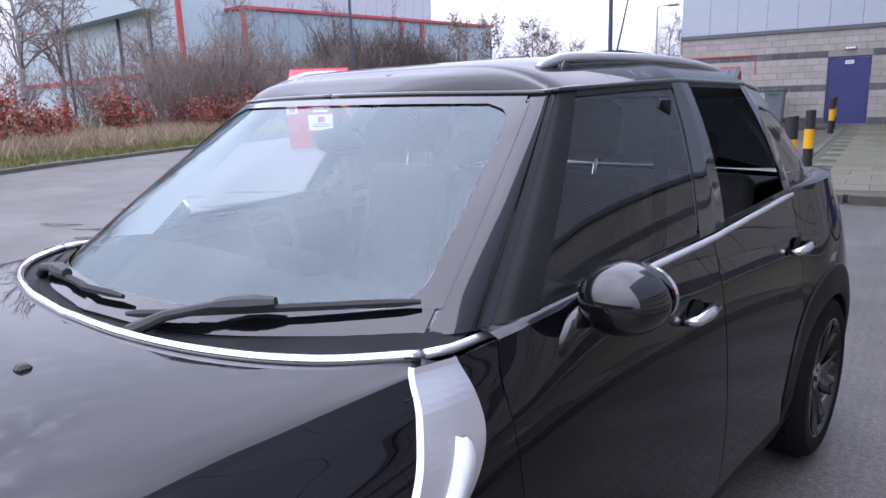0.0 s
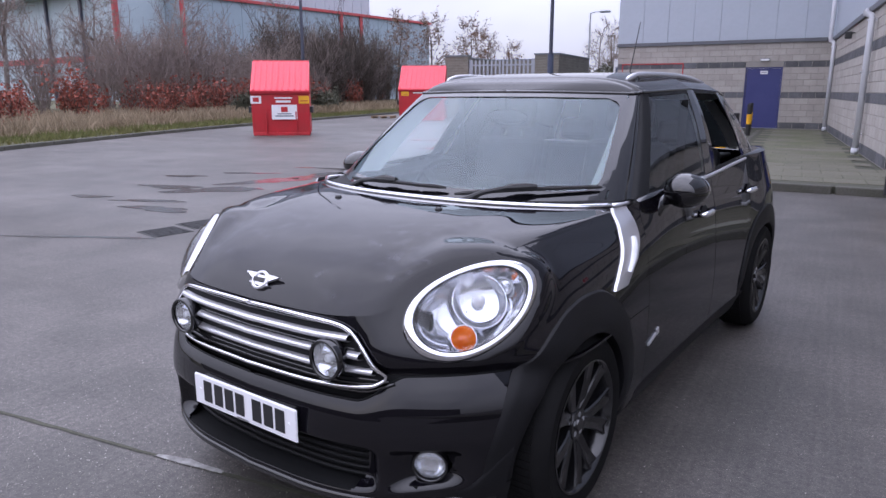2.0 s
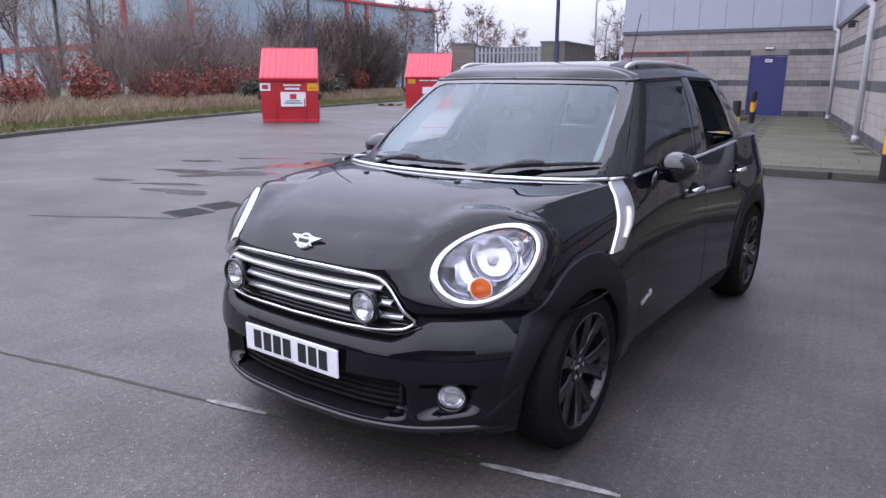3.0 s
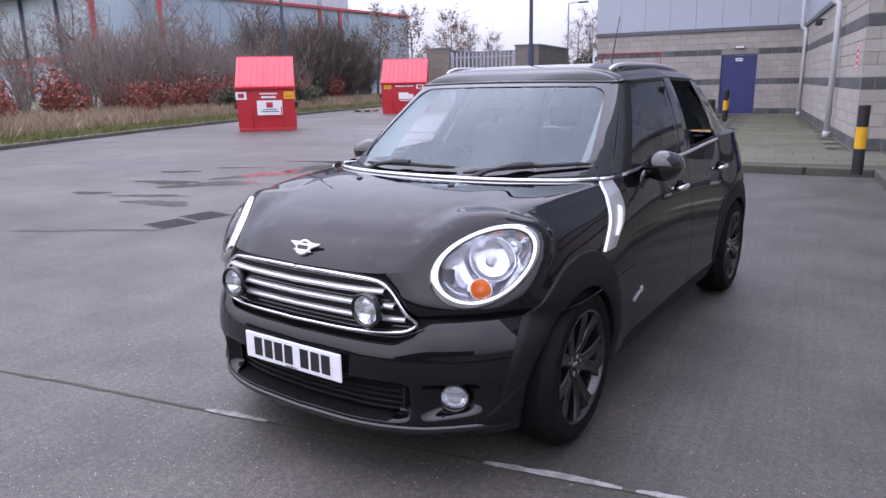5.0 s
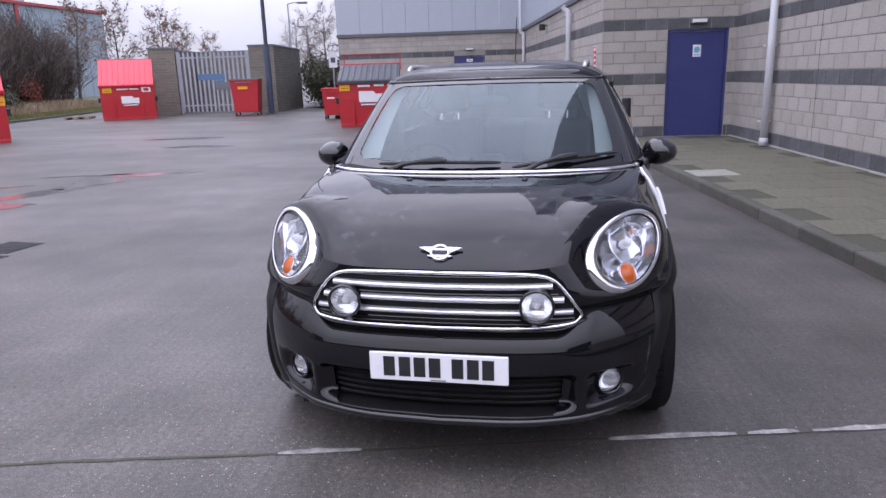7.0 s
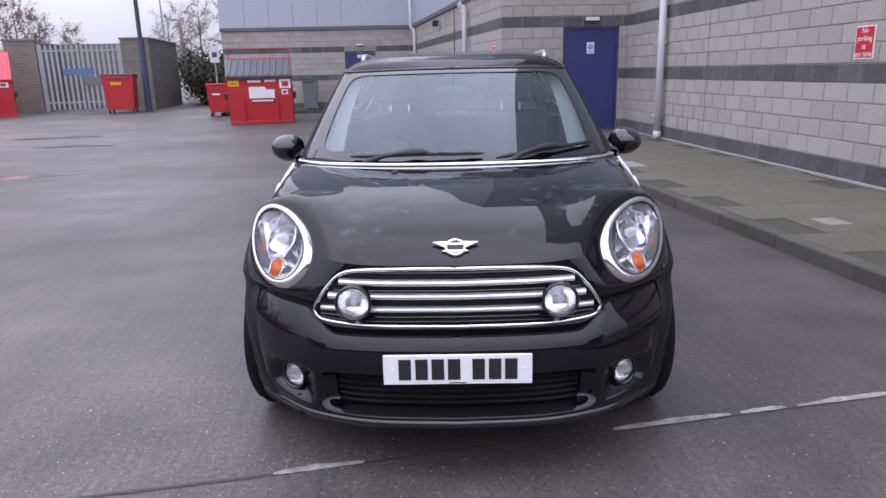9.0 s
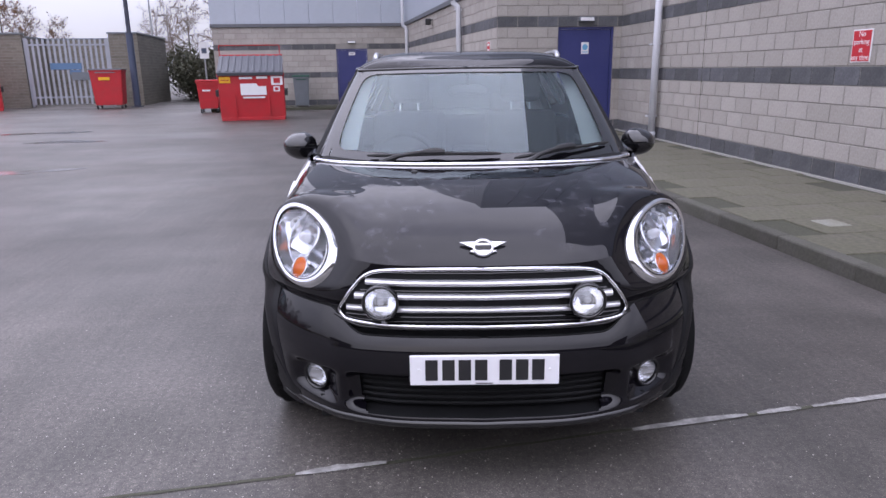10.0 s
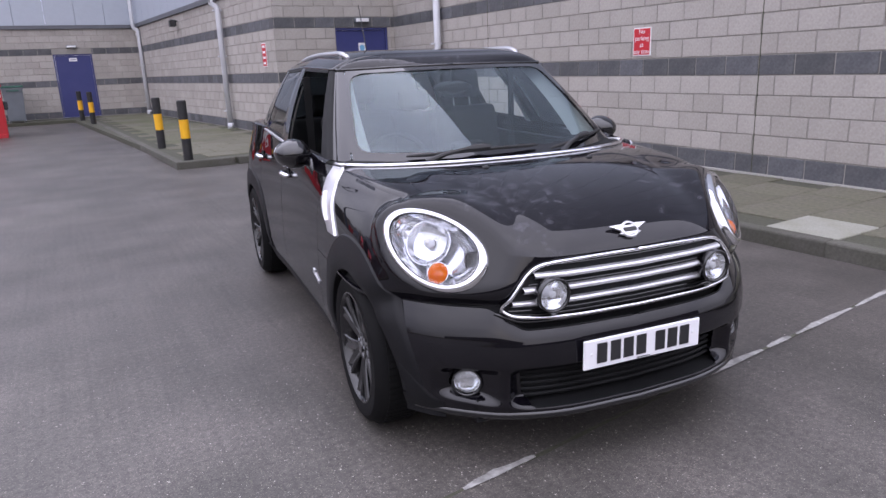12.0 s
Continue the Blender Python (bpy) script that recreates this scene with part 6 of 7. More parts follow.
def wiper(k0, k1, v0, v1):
    """An arm that rises from the scuttle to a hinge, and a blade that follows the glass."""
    along = lambda t, out: tuple(on_screen(k0 + (k1 - k0) * t, v0 + (v1 - v0) * t, out))
    root = np.array(along(0.10, 0.0)) + np.array([0, -0.035, -0.012])
    w = part("wiper", tube([tuple(root), tuple(np.array(along(0.24, 0.020)) + np.array([0, -0.016, 0])), along(0.40, 0.034), along(0.56, 0.034)], [0.016, 0.011, 0.010, 0.008], 8), M["black"], car, "black wiper arm with its blade")
    part("blade", tube([along(t, 0.014 + 0.010 * math.sin(math.pi * t)) for t in np.linspace(0, 1, 15)], [0.005] + [0.009] * 13 + [0.005], 6), M["rubber"], w)
    part("hinge", tube([along(t, 0.034) for t in (0.40, 0.46, 0.52, 0.58)], [0.012, 0.018, 0.018, 0.012], 8), M["black"], w)


wiper(-1.36, 0.36, 0.030, 0.066)
wiper(0.52, 1.92, 0.020, 0.098)

# wheel-arch cladding, broadest over the crown
def arch_width(a, front):
    """Radial width of the cladding at an angle round the hub, 0 to the rear and 180 to the front."""
    if front:
        return float(np.interp(a, (-20, 15, 50, 75, 105, 135, 165, 200), (0.065, 0.075, 0.11, 0.138, 0.122, 0.082, 0.074, 0.074)))
    return float(np.interp(a, (-30, 15, 60, 90, 120, 160, 200), (0.07, 0.075, 0.10, 0.115, 0.10, 0.075, 0.065)))


for sx in (-1, 1):
    for hub in (HUB_F, HUB_R):
        rows = []
        for k in range(65):
            deg = -14 + (200 if hub == HUB_F else 208) * k / 64
            a, w = radians(deg), arch_width(deg, hub == HUB_F)
            row = []
            for r, off in ((-0.010, -0.240), (-0.016, 0.000), (-0.004, 0.007), (0.30 * w, 0.010), (0.75 * w, 0.010), (0.93 * w, 0.008), (w, -0.006)):
                y, z = hub + (ARCH + r) * math.cos(a), HUB_Z + (ARCH + r) * math.sin(a)
                z = max(z, 0.20)
                row.append((sx * (side_x(y, min(max(z, 0.19), 1.1)) + off - (0.03 * max(0.0, 0.50 - z) if hub == HUB_F and y < hub else 0.12 * max(0.0, 0.40 - z))), y, z))
            rows.append(row)
        bm = grid_mesh(rows)
        bmesh.ops.recalc_face_normals(bm, faces=bm.faces)
        panel_part("arch_trim", bm, M["cladding_black"], car, "matt black plastic wheel-arch trim", 0)
    # lower bumper corner, rising from the chin to the arch
    rows = []
    for q in np.linspace(0, 1, 25):
        sq = 3.72 + (S_BUMP + 0.2 - 3.72) * q
        top = 0.285 + 0.165 * ease(q * 1.75) if q < 0.57 else 0.450
        row = []
        for z in np.linspace(0.212, top, 14):
            c = bumper_at(sq, max(z, 0.236))
            n = np.array([0.75, -0.55, 0.0])
            o = c + n * 0.007 * min(1.0, (top - z) / 0.012 + 0.1) * (0.2 + 0.8 * ease(q * 6))
            o[2] = z
            row.append(mirrored(o, sx))
        rows.append(row)
    bm = grid_mesh(rows, lambda p: (p[1] - HUB_F) ** 2 + (p[2] - HUB_Z) ** 2 < (ARCH + 0.004) ** 2, centre=True)
    bmesh.ops.recalc_face_normals(bm, faces=bm.faces)
    panel_part("bumper_corner_trim", bm, M["cladding_black"], car, "matt black lower bumper corner", 0)


# wheels
def wheel_mesh_parts():
    out = {}
    prof = [(0.236, -0.098), (0.252, -0.108), (0.300, -0.112), (0.322, -0.100), (0.335, -0.072), (0.338, 0.0), (0.334, 0.066), (0.320, 0.098), (0.298, 0.113), (0.252, 0.110), (0.236, 0.102)]
    n = 56
    rows = []
    for k in range(n + 1):
        a = 2 * math.pi * k / n
        rows.append([(x, r * math.cos(a), r * math.sin(a)) for r, x in prof])
    out["tyre"] = grid_mesh(rows)
    bm = out["tyre"]
    rim = bmesh.new()
    rprof = [(0.236, 0.098), (0.244, 0.109), (0.238, 0.111), (0.231, 0.104), (0.222, 0.070), (0.212, 0.0), (0.222, -0.09), (0.236, -0.095)]
    vs = []
    for k in range(n):
        a = 2 * math.pi * k / n
        vs.append([rim.verts.new((x, r * math.cos(a), r * math.sin(a))) for r, x in rprof])
    for k in range(n):
        a, b = vs[k], vs[(k + 1) % n]
        for i in range(len(rprof) - 1):
            rim.faces.new((a[i], a[i + 1], b[i + 1], b[i]))
    out["rim"] = rim
    sp = bmesh.new()
    # a forked spoke: two broad arms, each with a raised edge, dished towards the hub
    for side in (-1, 1):
        ring = []
        for t in np.linspace(0, 1, 8):
            r = 0.040 + t * 0.192
            a = side * radians(8 + 9 * t)
            x = 0.070 + 0.032 * t ** 0.7
            w = 0.023 + 0.010 * t * t
            cy, cz, ty, tz = r * math.sin(a), r * math.cos(a), math.cos(a), -math.sin(a)
            ring.append([sp.verts.new((x + dx, cy + q * w * ty, cz + q * w * tz)) for q, dx in ((-1.05, -0.045), (-1.0, -0.006), (-0.8, 0.0), (0.0, -0.007), (0.8, 0.0), (1.0, -0.006), (1.05, -0.045))])
        for a, b in zip(ring, ring[1:]):
            for i in range(6):
                sp.faces.new((a[i], a[i + 1], b[i + 1], b[i]))
    out["spoke"] = sp
    hub = bmesh.new()
    bmesh.ops.create_cone(hub, cap_ends=True, segments=24, radius1=0.070, radius2=0.056, depth=0.05, matrix=pose(0.054, 0, 0, 0, 90))
    out["hub"] = hub
    cap = bmesh.new()
    bmesh.ops.create_cone(cap, cap_ends=True, segments=20, radius1=0.028, radius2=0.024, depth=0.012, matrix=pose(0.080, 0, 0, 0, 90))
    out["cap"] = cap
    disc = bmesh.new()
    bmesh.ops.create_cone(disc, cap_ends=True, segments=32, radius1=0.15, radius2=0.15, depth=0.02, matrix=pose(-0.005, 0, 0, 0, 90))
    out["disc"] = disc
    return out


WH = {}
for nm, bm in wheel_mesh_parts().items():
    bmesh.ops.recalc_face_normals(bm, faces=bm.faces)
    me = bpy.data.meshes.new(nm)
    bm.to_mesh(me)
    bm.free()
    me.materials.append({"tyre": M["tyre"], "rim": M["rim"], "spoke": M["rim"], "hub": M["rim"], "cap": M["gloss_black"], "disc": M["steel"]}[nm])
    me.polygons.foreach_set("use_smooth", [True] * len(me.polygons))
    me.set_sharp_from_angle(angle=radians(35))
    WH[nm] = me
nut_me = bpy.data.meshes.new("wheel_nut")
bm = bmesh.new()
bmesh.ops.create_cone(bm, cap_ends=True, segments=6, radius1=0.010, radius2=0.010, depth=0.03, matrix=pose(0.065, 0.038, 0, 0, 90))
bm.to_mesh(nut_me)
bm.free()
nut_me.materials.append(M["steel"])
tread_me = bpy.data.meshes.new("tread_block")
bm = box(-0.064, 0.064, -0.0125, 0.0125, 0.334, 0.341)
bm.to_mesh(tread_me)
bm.free()
tread_me.materials.append(M["tyre"])
for sx in (1, -1):
    for hub, face in ((HUB_F, 0.918), (HUB_R, 0.970)):
        w = piece("wheel", WH["tyre"], car, pose(sx * (face - 0.112), hub + 0.028, HUB_Z + 0.006, 0, 0, 0 if sx > 0 else 180) @ pose(0, 0, 0, 47 if hub == HUB_F else 40))
        w["label"] = "black alloy wheel with a worn road tyre"
        piece("rim", WH["rim"], w, Matrix())
        for k in range(5):
            piece("spoke", WH["spoke"], w, pose(0, 0, 0, 72 * k))
            piece("wheel_nut", nut_me, w, pose(0, 0, 0, 72 * k + 36))
        piece("hub", WH["hub"], w, Matrix())
        piece("cap", WH["cap"], w, Matrix())
        piece("brake_disc", WH["disc"], w, Matrix())
        for k in range(72):
            piece("tread_block", tread_me, w, pose(0, 0, 0, 5 * k))


# ---- lamps, grille and badges ----
def hl_point(u, v, w, sx):
    p = HL_C + HL_R * u + HL_U * v + HL_N * (w - 0.05 * u * u)
    return mirrored(p, sx)


def hl_ring(k0, k1, w0, w1, sx, n=48):
    rows = []
    for i in range(n + 1):
        a = 2 * math.pi * i / n
        (x0, y0), (x1, y1) = egg(a, k0), egg(a, k1)
        rows.append([hl_point(x0, y0, w0, sx), hl_point(x0 * 0.8 + x1 * 0.2, y0 * 0.8 + y1 * 0.2, w0 * 0.4 + w1 * 0.6 + 0.004, sx), hl_point(x0 * 0.4 + x1 * 0.6, y0 * 0.4 + y1 * 0.6, max(w0, w1) + 0.004, sx), hl_point(x1, y1, w1, sx)])
    return grid_mesh(rows)


for sx in (-1, 1):
    pts = [hl_point(*egg(2 * math.pi * i / 64, 1.0), 0.012, sx) for i in range(65)]
    lamp = part("headlight", hl_ring(1.055, 0.885, HL_SEAT - 0.010, 0.004, sx, 64), M["chrome"], car, "large round headlight in a chrome ring with amber indicator", smooth=True)
    part("seal", hl_ring(0.889, 0.855, 0.003, -0.004, sx, 64), M["gloss_black"], lamp, smooth=True)
    # bowl
    rows = []
    for i in range(49):
        a = 2 * math.pi * i / 48
        row = []
        for q in (0.865, 0.82, 0.76, 0.64, 0.45, 0.2, 0.02):
            x, y = egg(a, q)
            row.append(hl_point(x, y, -0.002 - 0.060 * (1 - (q / 0.865) ** 4), sx))
        rows.append(row)
    part("reflector", toward(grid_mesh(rows), mirrored(HL_N, sx)), M["reflector"], lamp, smooth=True)
    for nm, cu, cv, r0, depth, mt in (("main_reflector", 0.034, 0.032, 0.090, 0.05, "reflector"), ("projector", 0.034, 0.032, 0.020, 0.02, "frost"), ("small_reflector", 0.109, 0.088, 0.026, 0.02, "frost")):
        rows = []
        for i in range(33):
            a = 2 * math.pi * i / 32
            rr = ((1.0, 0.0), (0.97, 0.008), (0.92, 0.0), (0.7, -depth * 0.5), (0.4, -depth * 0.85), (0.01, -depth)) if nm != "projector" else ((1.0, -0.02), (0.98, 0.0), (0.8, 0.012), (0.4, 0.022), (0.01, 0.026))
            rows.append([hl_point(cu + math.cos(a) * r0 * q, cv + math.sin(a) * r0 * q, -0.034 + d, sx) for q, d in rr])
        part(nm, grid_mesh(rows), M[mt], lamp, smooth=True)
    # indicator, low in the lamp
    iu, iv = -0.008, -0.094
    for nm, ro, ri, w, mt in (("indicator_ring", 0.044, 0.038, -0.014, "chrome"),):
        rows = []
        for i in range(33):
            a = 2 * math.pi * i / 32
            rows.append([hl_point(iu + math.cos(a) * r, iv + math.sin(a) * r, wz, sx) for r, wz in ((ro, -0.075), (ro, w), ((ro + ri) / 2, w + 0.004), (ri, w), (ri, w - 0.01))])
        part(nm, grid_mesh(rows), M[mt], lamp, smooth=True)
    rows = []
    for i in range(33):
        a = 2 * math.pi * i / 32
        rows.append([hl_point(iu + math.cos(a) * 0.038 * q, iv + math.sin(a) * 0.038 * q, -0.014 + 0.018 * (1 - q * q), sx) for q in (1.0, 0.8, 0.5, 0.2, 0.01)])
    part("indicator", toward(grid_mesh(rows), mirrored(HL_N, sx)), M["amber"], lamp, "amber indicator lens", smooth=True)
    rows = []
    for i in range(49):
        a = 2 * math.pi * i / 48
        rows.append([hl_point(*egg(a, q), 0.002 + 0.038 * (1 - (q / 0.875) ** 2), sx) for q in (0.875, 0.86, 0.88, 0.75, 0.55, 0.3, 0.02)])
    ln = part("lens", toward(grid_mesh(rows), mirrored(HL_N, sx)), M["lens"], lamp, "clear curved lens", smooth=True)
    ln.visible_shadow = False

# grille
GR = [(0.0, 0.826), (0.20, 0.824), (0.35, 0.817), (0.418, 0.798), (0.466, 0.752), (0.503, 0.700), (0.525, 0.660), (0.515, 0.640), (0.470, 0.626), (0.30, 0.619), (0.0, 0.617)]
grille_out = [spline(GR, q) for q in np.linspace(0, 10, 61)]
loop = [(x, z) for x, z in grille_out] + [(-x, z) for x, z in grille_out[-2:0:-1]]


def grille_y(x, z, out=0.012):
    return nose_y(x, min(max(z, 0.655), 0.86)) - out


rows = []
for q in np.linspace(0, 10, 41):
    x, z = spline(GR, q)
    rows.append([(x * a, grille_y(x * a, z, 0.006), z) for a in np.linspace(-1, 1, 21)])
bm = grid_mesh(rows)
gr = part("grille", bm, M["trim_dark"], car, "black grille with chrome frame and satin bars")
fr = [(x, min(grille_y(x, z, 0.016), nose_y(x, z) - 0.010), z) for x, z in loop]
part("grille_frame", tube(fr + [fr[0]], 0.0068, 8), M["chrome"], gr, "chrome grille frame", smooth=True)
for z, half in ((0.772, 0.420), (0.721, 0.462), (0.670, 0.496)):
    xs = np.linspace(-half, half, 31)
    rows = []
    for x in xs:
        y = grille_y(x, z, 0.010)
        rows.append([(x, y + 0.004, z + 0.013), (x, y - 0.012, z + 0.010), (x, y - 0.020, z + 0.001), (x, y - 0.012, z - 0.008), (x, y + 0.004, z - 0.011)])
    part("grille_bar", grid_mesh(rows), M["satin"], gr, "satin chrome bar", smooth=True)
for k in range(6):
    xs = np.linspace(-0.48, 0.48, 21)
    z = 0.630 + k * 0.0335
    hw = 0.40 + 0.02 * (5 - k)
    part("mesh_bar", tube([(x * hw / 0.48, grille_y(x * hw / 0.48, z, 0.010), z + 0.012) for x in xs], 0.0028, 5), M["gloss_black"], gr)

# extra round driving lamps fixed before the grille
for sx in (-1, 1):
    t = part("spot_lamp", bmesh.new(), M["gloss_black"], car, "small round driving lamp in a black shell")
    t.matrix_basis = pose(sx * 0.365, 0.050, 0.708)
    bm = bmesh.new()
    rows = [[(math.cos(a) * r, y, math.sin(a) * r) for r, y in ((0.02, 0.055), (0.05, 0.045), (0.064, 0.015), (0.066, -0.018), (0.060, -0.024), (0.055, -0.016))] for a in [2 * math.pi * i / 32 for i in range(33)]]
    bm = grid_mesh(rows)
    bm.to_mesh(t.data)
    bm.free()
    t.data.polygons.foreach_set("use_smooth", [True] * len(t.data.polygons))
    rows = [[(math.cos(a) * 0.056 * q, -0.012 - 0.012 * (1 - q * q), math.sin(a) * 0.056 * q) for q in (1, 0.8, 0.5, 0.2, 0.01)] for a in [2 * math.pi * i / 32 for i in range(33)]]
    ln = part("lens", toward(grid_mesh(rows), (0, -1, 0)), M["lens"], t, "clear lens", smooth=True)
    ln.visible_shadow = False
    rows = [[(math.cos(a) * 0.055 * q, -0.010 + 0.022 * (1 - q ** 2.2), math.sin(a) * 0.055 * q) for q in (1, 0.9, 0.7, 0.5, 0.3, 0.16, 0.01)] for a in [2 * math.pi * i / 24 for i in range(25)]]
    part("reflector", grid_mesh(rows), M["spot"], t, smooth=True)
    part("bulb_shield", tube([(0, 0.014, 0), (0, -0.004, 0), (0, -0.010, 0)], [0.012, 0.014, 0.008], 12), M["frost"], t)
    part("bracket", tube([(0, 0.02, -0.06), (sx * -0.005, 0.0, -0.075), (sx * -0.02, 0.01, -0.088)], 0.006, 6), M["steel"], t)

# fog lamps in the bumper
for sx in (-1, 1):
    ctr = np.array([sx * 0.642, 0.0, 0.362])
    ctr[1] = nose_y(0.642, 0.362) + hollow(0.642, 0.362) - 0.018
    t = part("fog_lamp", bmesh.new(), M["gloss_black"], car, "round fog lamp in a dark recess")
    t.matrix_basis = pose(ctr[0], ctr[1] - 0.004, ctr[2], 0, 0, sx * 28)
    rows = [[(math.cos(a) * r, y, math.sin(a) * r * 0.96) for r, y in ((0.060, 0.030), (0.058, -0.002), (0.053, -0.006), (0.050, 0.006), (0.048, 0.022))] for a in [2 * math.pi * i / 28 for i in range(29)]]
    bm = grid_mesh(rows)
    bm.to_mesh(t.data)
    bm.free()
    t.data.polygons.foreach_set("use_smooth", [True] * len(t.data.polygons))
    rows = [[(math.cos(a) * 0.050 * q, 0.012 - 0.018 * (1 - q * q), math.sin(a) * 0.048 * q) for q in (1, 0.85, 0.6, 0.3, 0.01)] for a in [2 * math.pi * i / 28 for i in range(29)]]
    ln = part("lens", toward(grid_mesh(rows), (0, -1, 0)), M["lens"], t, "clear lens", smooth=True)
    ln.visible_shadow = False
    rows = [[(math.cos(a) * 0.050 * q, 0.012 + 0.012 * (1 - q ** 2.5), math.sin(a) * 0.048 * q) for q in (1, 0.85, 0.6, 0.3, 0.01)] for a in [2 * math.pi * i / 28 for i in range(29)]]
    part("reflector", grid_mesh(rows), M["fog"], t, smooth=True)

# lower intake
rows = [[(x, nose_y(x, z) + 0.110, z) for z in (0.27, 0.30, 0.35, 0.415)] for x in np.linspace(-0.52, 0.52, 31)]
intake = part("lower_intake", grid_mesh(rows), M["trim_dark"], car, "dark slatted lower intake")
rows = [[(x, nose_y(x, 0.27) + dy, 0.268) for dy in (0.010, 0.07, 0.14)] for x in np.linspace(-0.50, 0.50, 31)]
part("intake_floor", grid_mesh(rows), M["trim_dark"], intake)
for z in (0.294, 0.318, 0.342, 0.366, 0.390):
    part("slat", tube([(x, nose_y(x, z) + 0.080, z) for x in np.linspace(-0.45, 0.45, 17)], 0.0065, 6), M["trim_dark"], intake)
rows = [[(x, nose_y(x, 0.245) + dy, z) for dy, z in ((0.03, 0.262), (-0.006, 0.256), (-0.010, 0.240), (0.0, 0.226), (0.05, 0.222))] for x in np.linspace(-0.80, 0.80, 41)]
part("lip", grid_mesh(rows), M["gloss_black"], car, smooth=True)
# number plate, its characters replaced by plain bars
plate = part("number_plate", box(-0.265, 0.265, -0.006, 0.004, 0.4115, 0.5250, bevel=0.003), M["plate_white"], car, "white number plate with dark characters")
part("plate_mount", box(-0.235, 0.235, 0.0045, 0.03, 0.42, 0.518), M["gloss_black"], plate)
for k, x in enumerate((-0.188, -0.128, -0.070, -0.012, 0.075, 0.133, 0.190)):
    part("character_bar", box(x - 0.022, x + 0.022, -0.0085, -0.0063, 0.431, 0.509), M["black"], plate)
for sx in (-1, 1):
    part("screw", tube([(sx * 0.232, -0.0095, 0.470), (sx * 0.232, -0.0062, 0.470)], 0.006, 8), M["white"], plate)
part("small_print_bar", box(-0.03, 0.03, -0.0080, -0.0063, 0.4175, 0.4205), M["black"], plate)

# winged badge on the bonnet, kept a plain shape
by = 0.112
bz = float(bonnet_point(0, 0.055)[2])
bm_pose = pose(0, by - 0.006, bz + 0.004, 52)
badge = part("badge", prism([(-0.020, -0.006), (-0.068, 0.020), (-0.026, 0.022), (-0.014, 0.016), (0.014, 0.016), (0.026, 0.022), (0.068, 0.020), (0.020, -0.006), (0.040, -0.012), (0.022, -0.018), (-0.022, -0.018), (-0.040, -0.012)], -0.006, 0.004), M["satin"], car, "plain silver winged badge")
badge.matrix_basis = bm_pose @ pose(0, 0, 0, -90) @ Matrix.Diagonal((1.22, 1.0, 1.08, 1.0))
bm = bmesh.new()
rows = [[(math.cos(a) * r, y, math.sin(a) * r) for r, y in ((0.031, 0.0), (0.031, -0.009), (0.025, -0.011), (0.022, -0.008))] for a in [2 * math.pi * i / 28 for i in range(29)]]
part("badge_ring", grid_mesh(rows), M["satin"], badge, smooth=True)
part("badge_bar", box(-0.026, 0.026, -0.0105, -0.006, -0.007, 0.007), M["black"], badge)

# door mirrors
for sx in (-1, 1):
    mc = np.array([sx * 0.950, 1.645, 1.096])
    bm = bmesh.new()
    bmesh.ops.create_uvsphere(bm, u_segments=32, v_segments=18, radius=1.0)
    for v in bm.verts:
        x, y, z = v.co
        v.co = Vector((x * 0.094, y * (0.105 if y < 0 else 0.050), z * 0.076 * (1 - 0.10 * x * sx)))
    mir = part("door_mirror", bm, M["gloss_black"], car, "round gloss black door mirror", smooth=True)
    mir.matrix_basis = pose(*mc, 0, 0, sx * -8)
    bm = tube([(sx * -0.050, -0.03, -0.020), (sx * -0.072, -0.10, -0.060), (sx * -0.082, -0.185, -0.125)], [0.030, 0.030, 0.036], 10)
    part("mirror_arm", bm, M["gloss_black"], mir, smooth=True)
    bm = bmesh.new()
    bmesh.ops.create_cone(bm, cap_ends=True, segments=32, radius1=1, radius2=1, depth=0.05, matrix=pose(0, 0.052, 0, 90) @ Matrix.Diagonal((0.080, 0.062, 0.2, 1)))
    part("mirror_glass", bm, M["chrome"], mir)

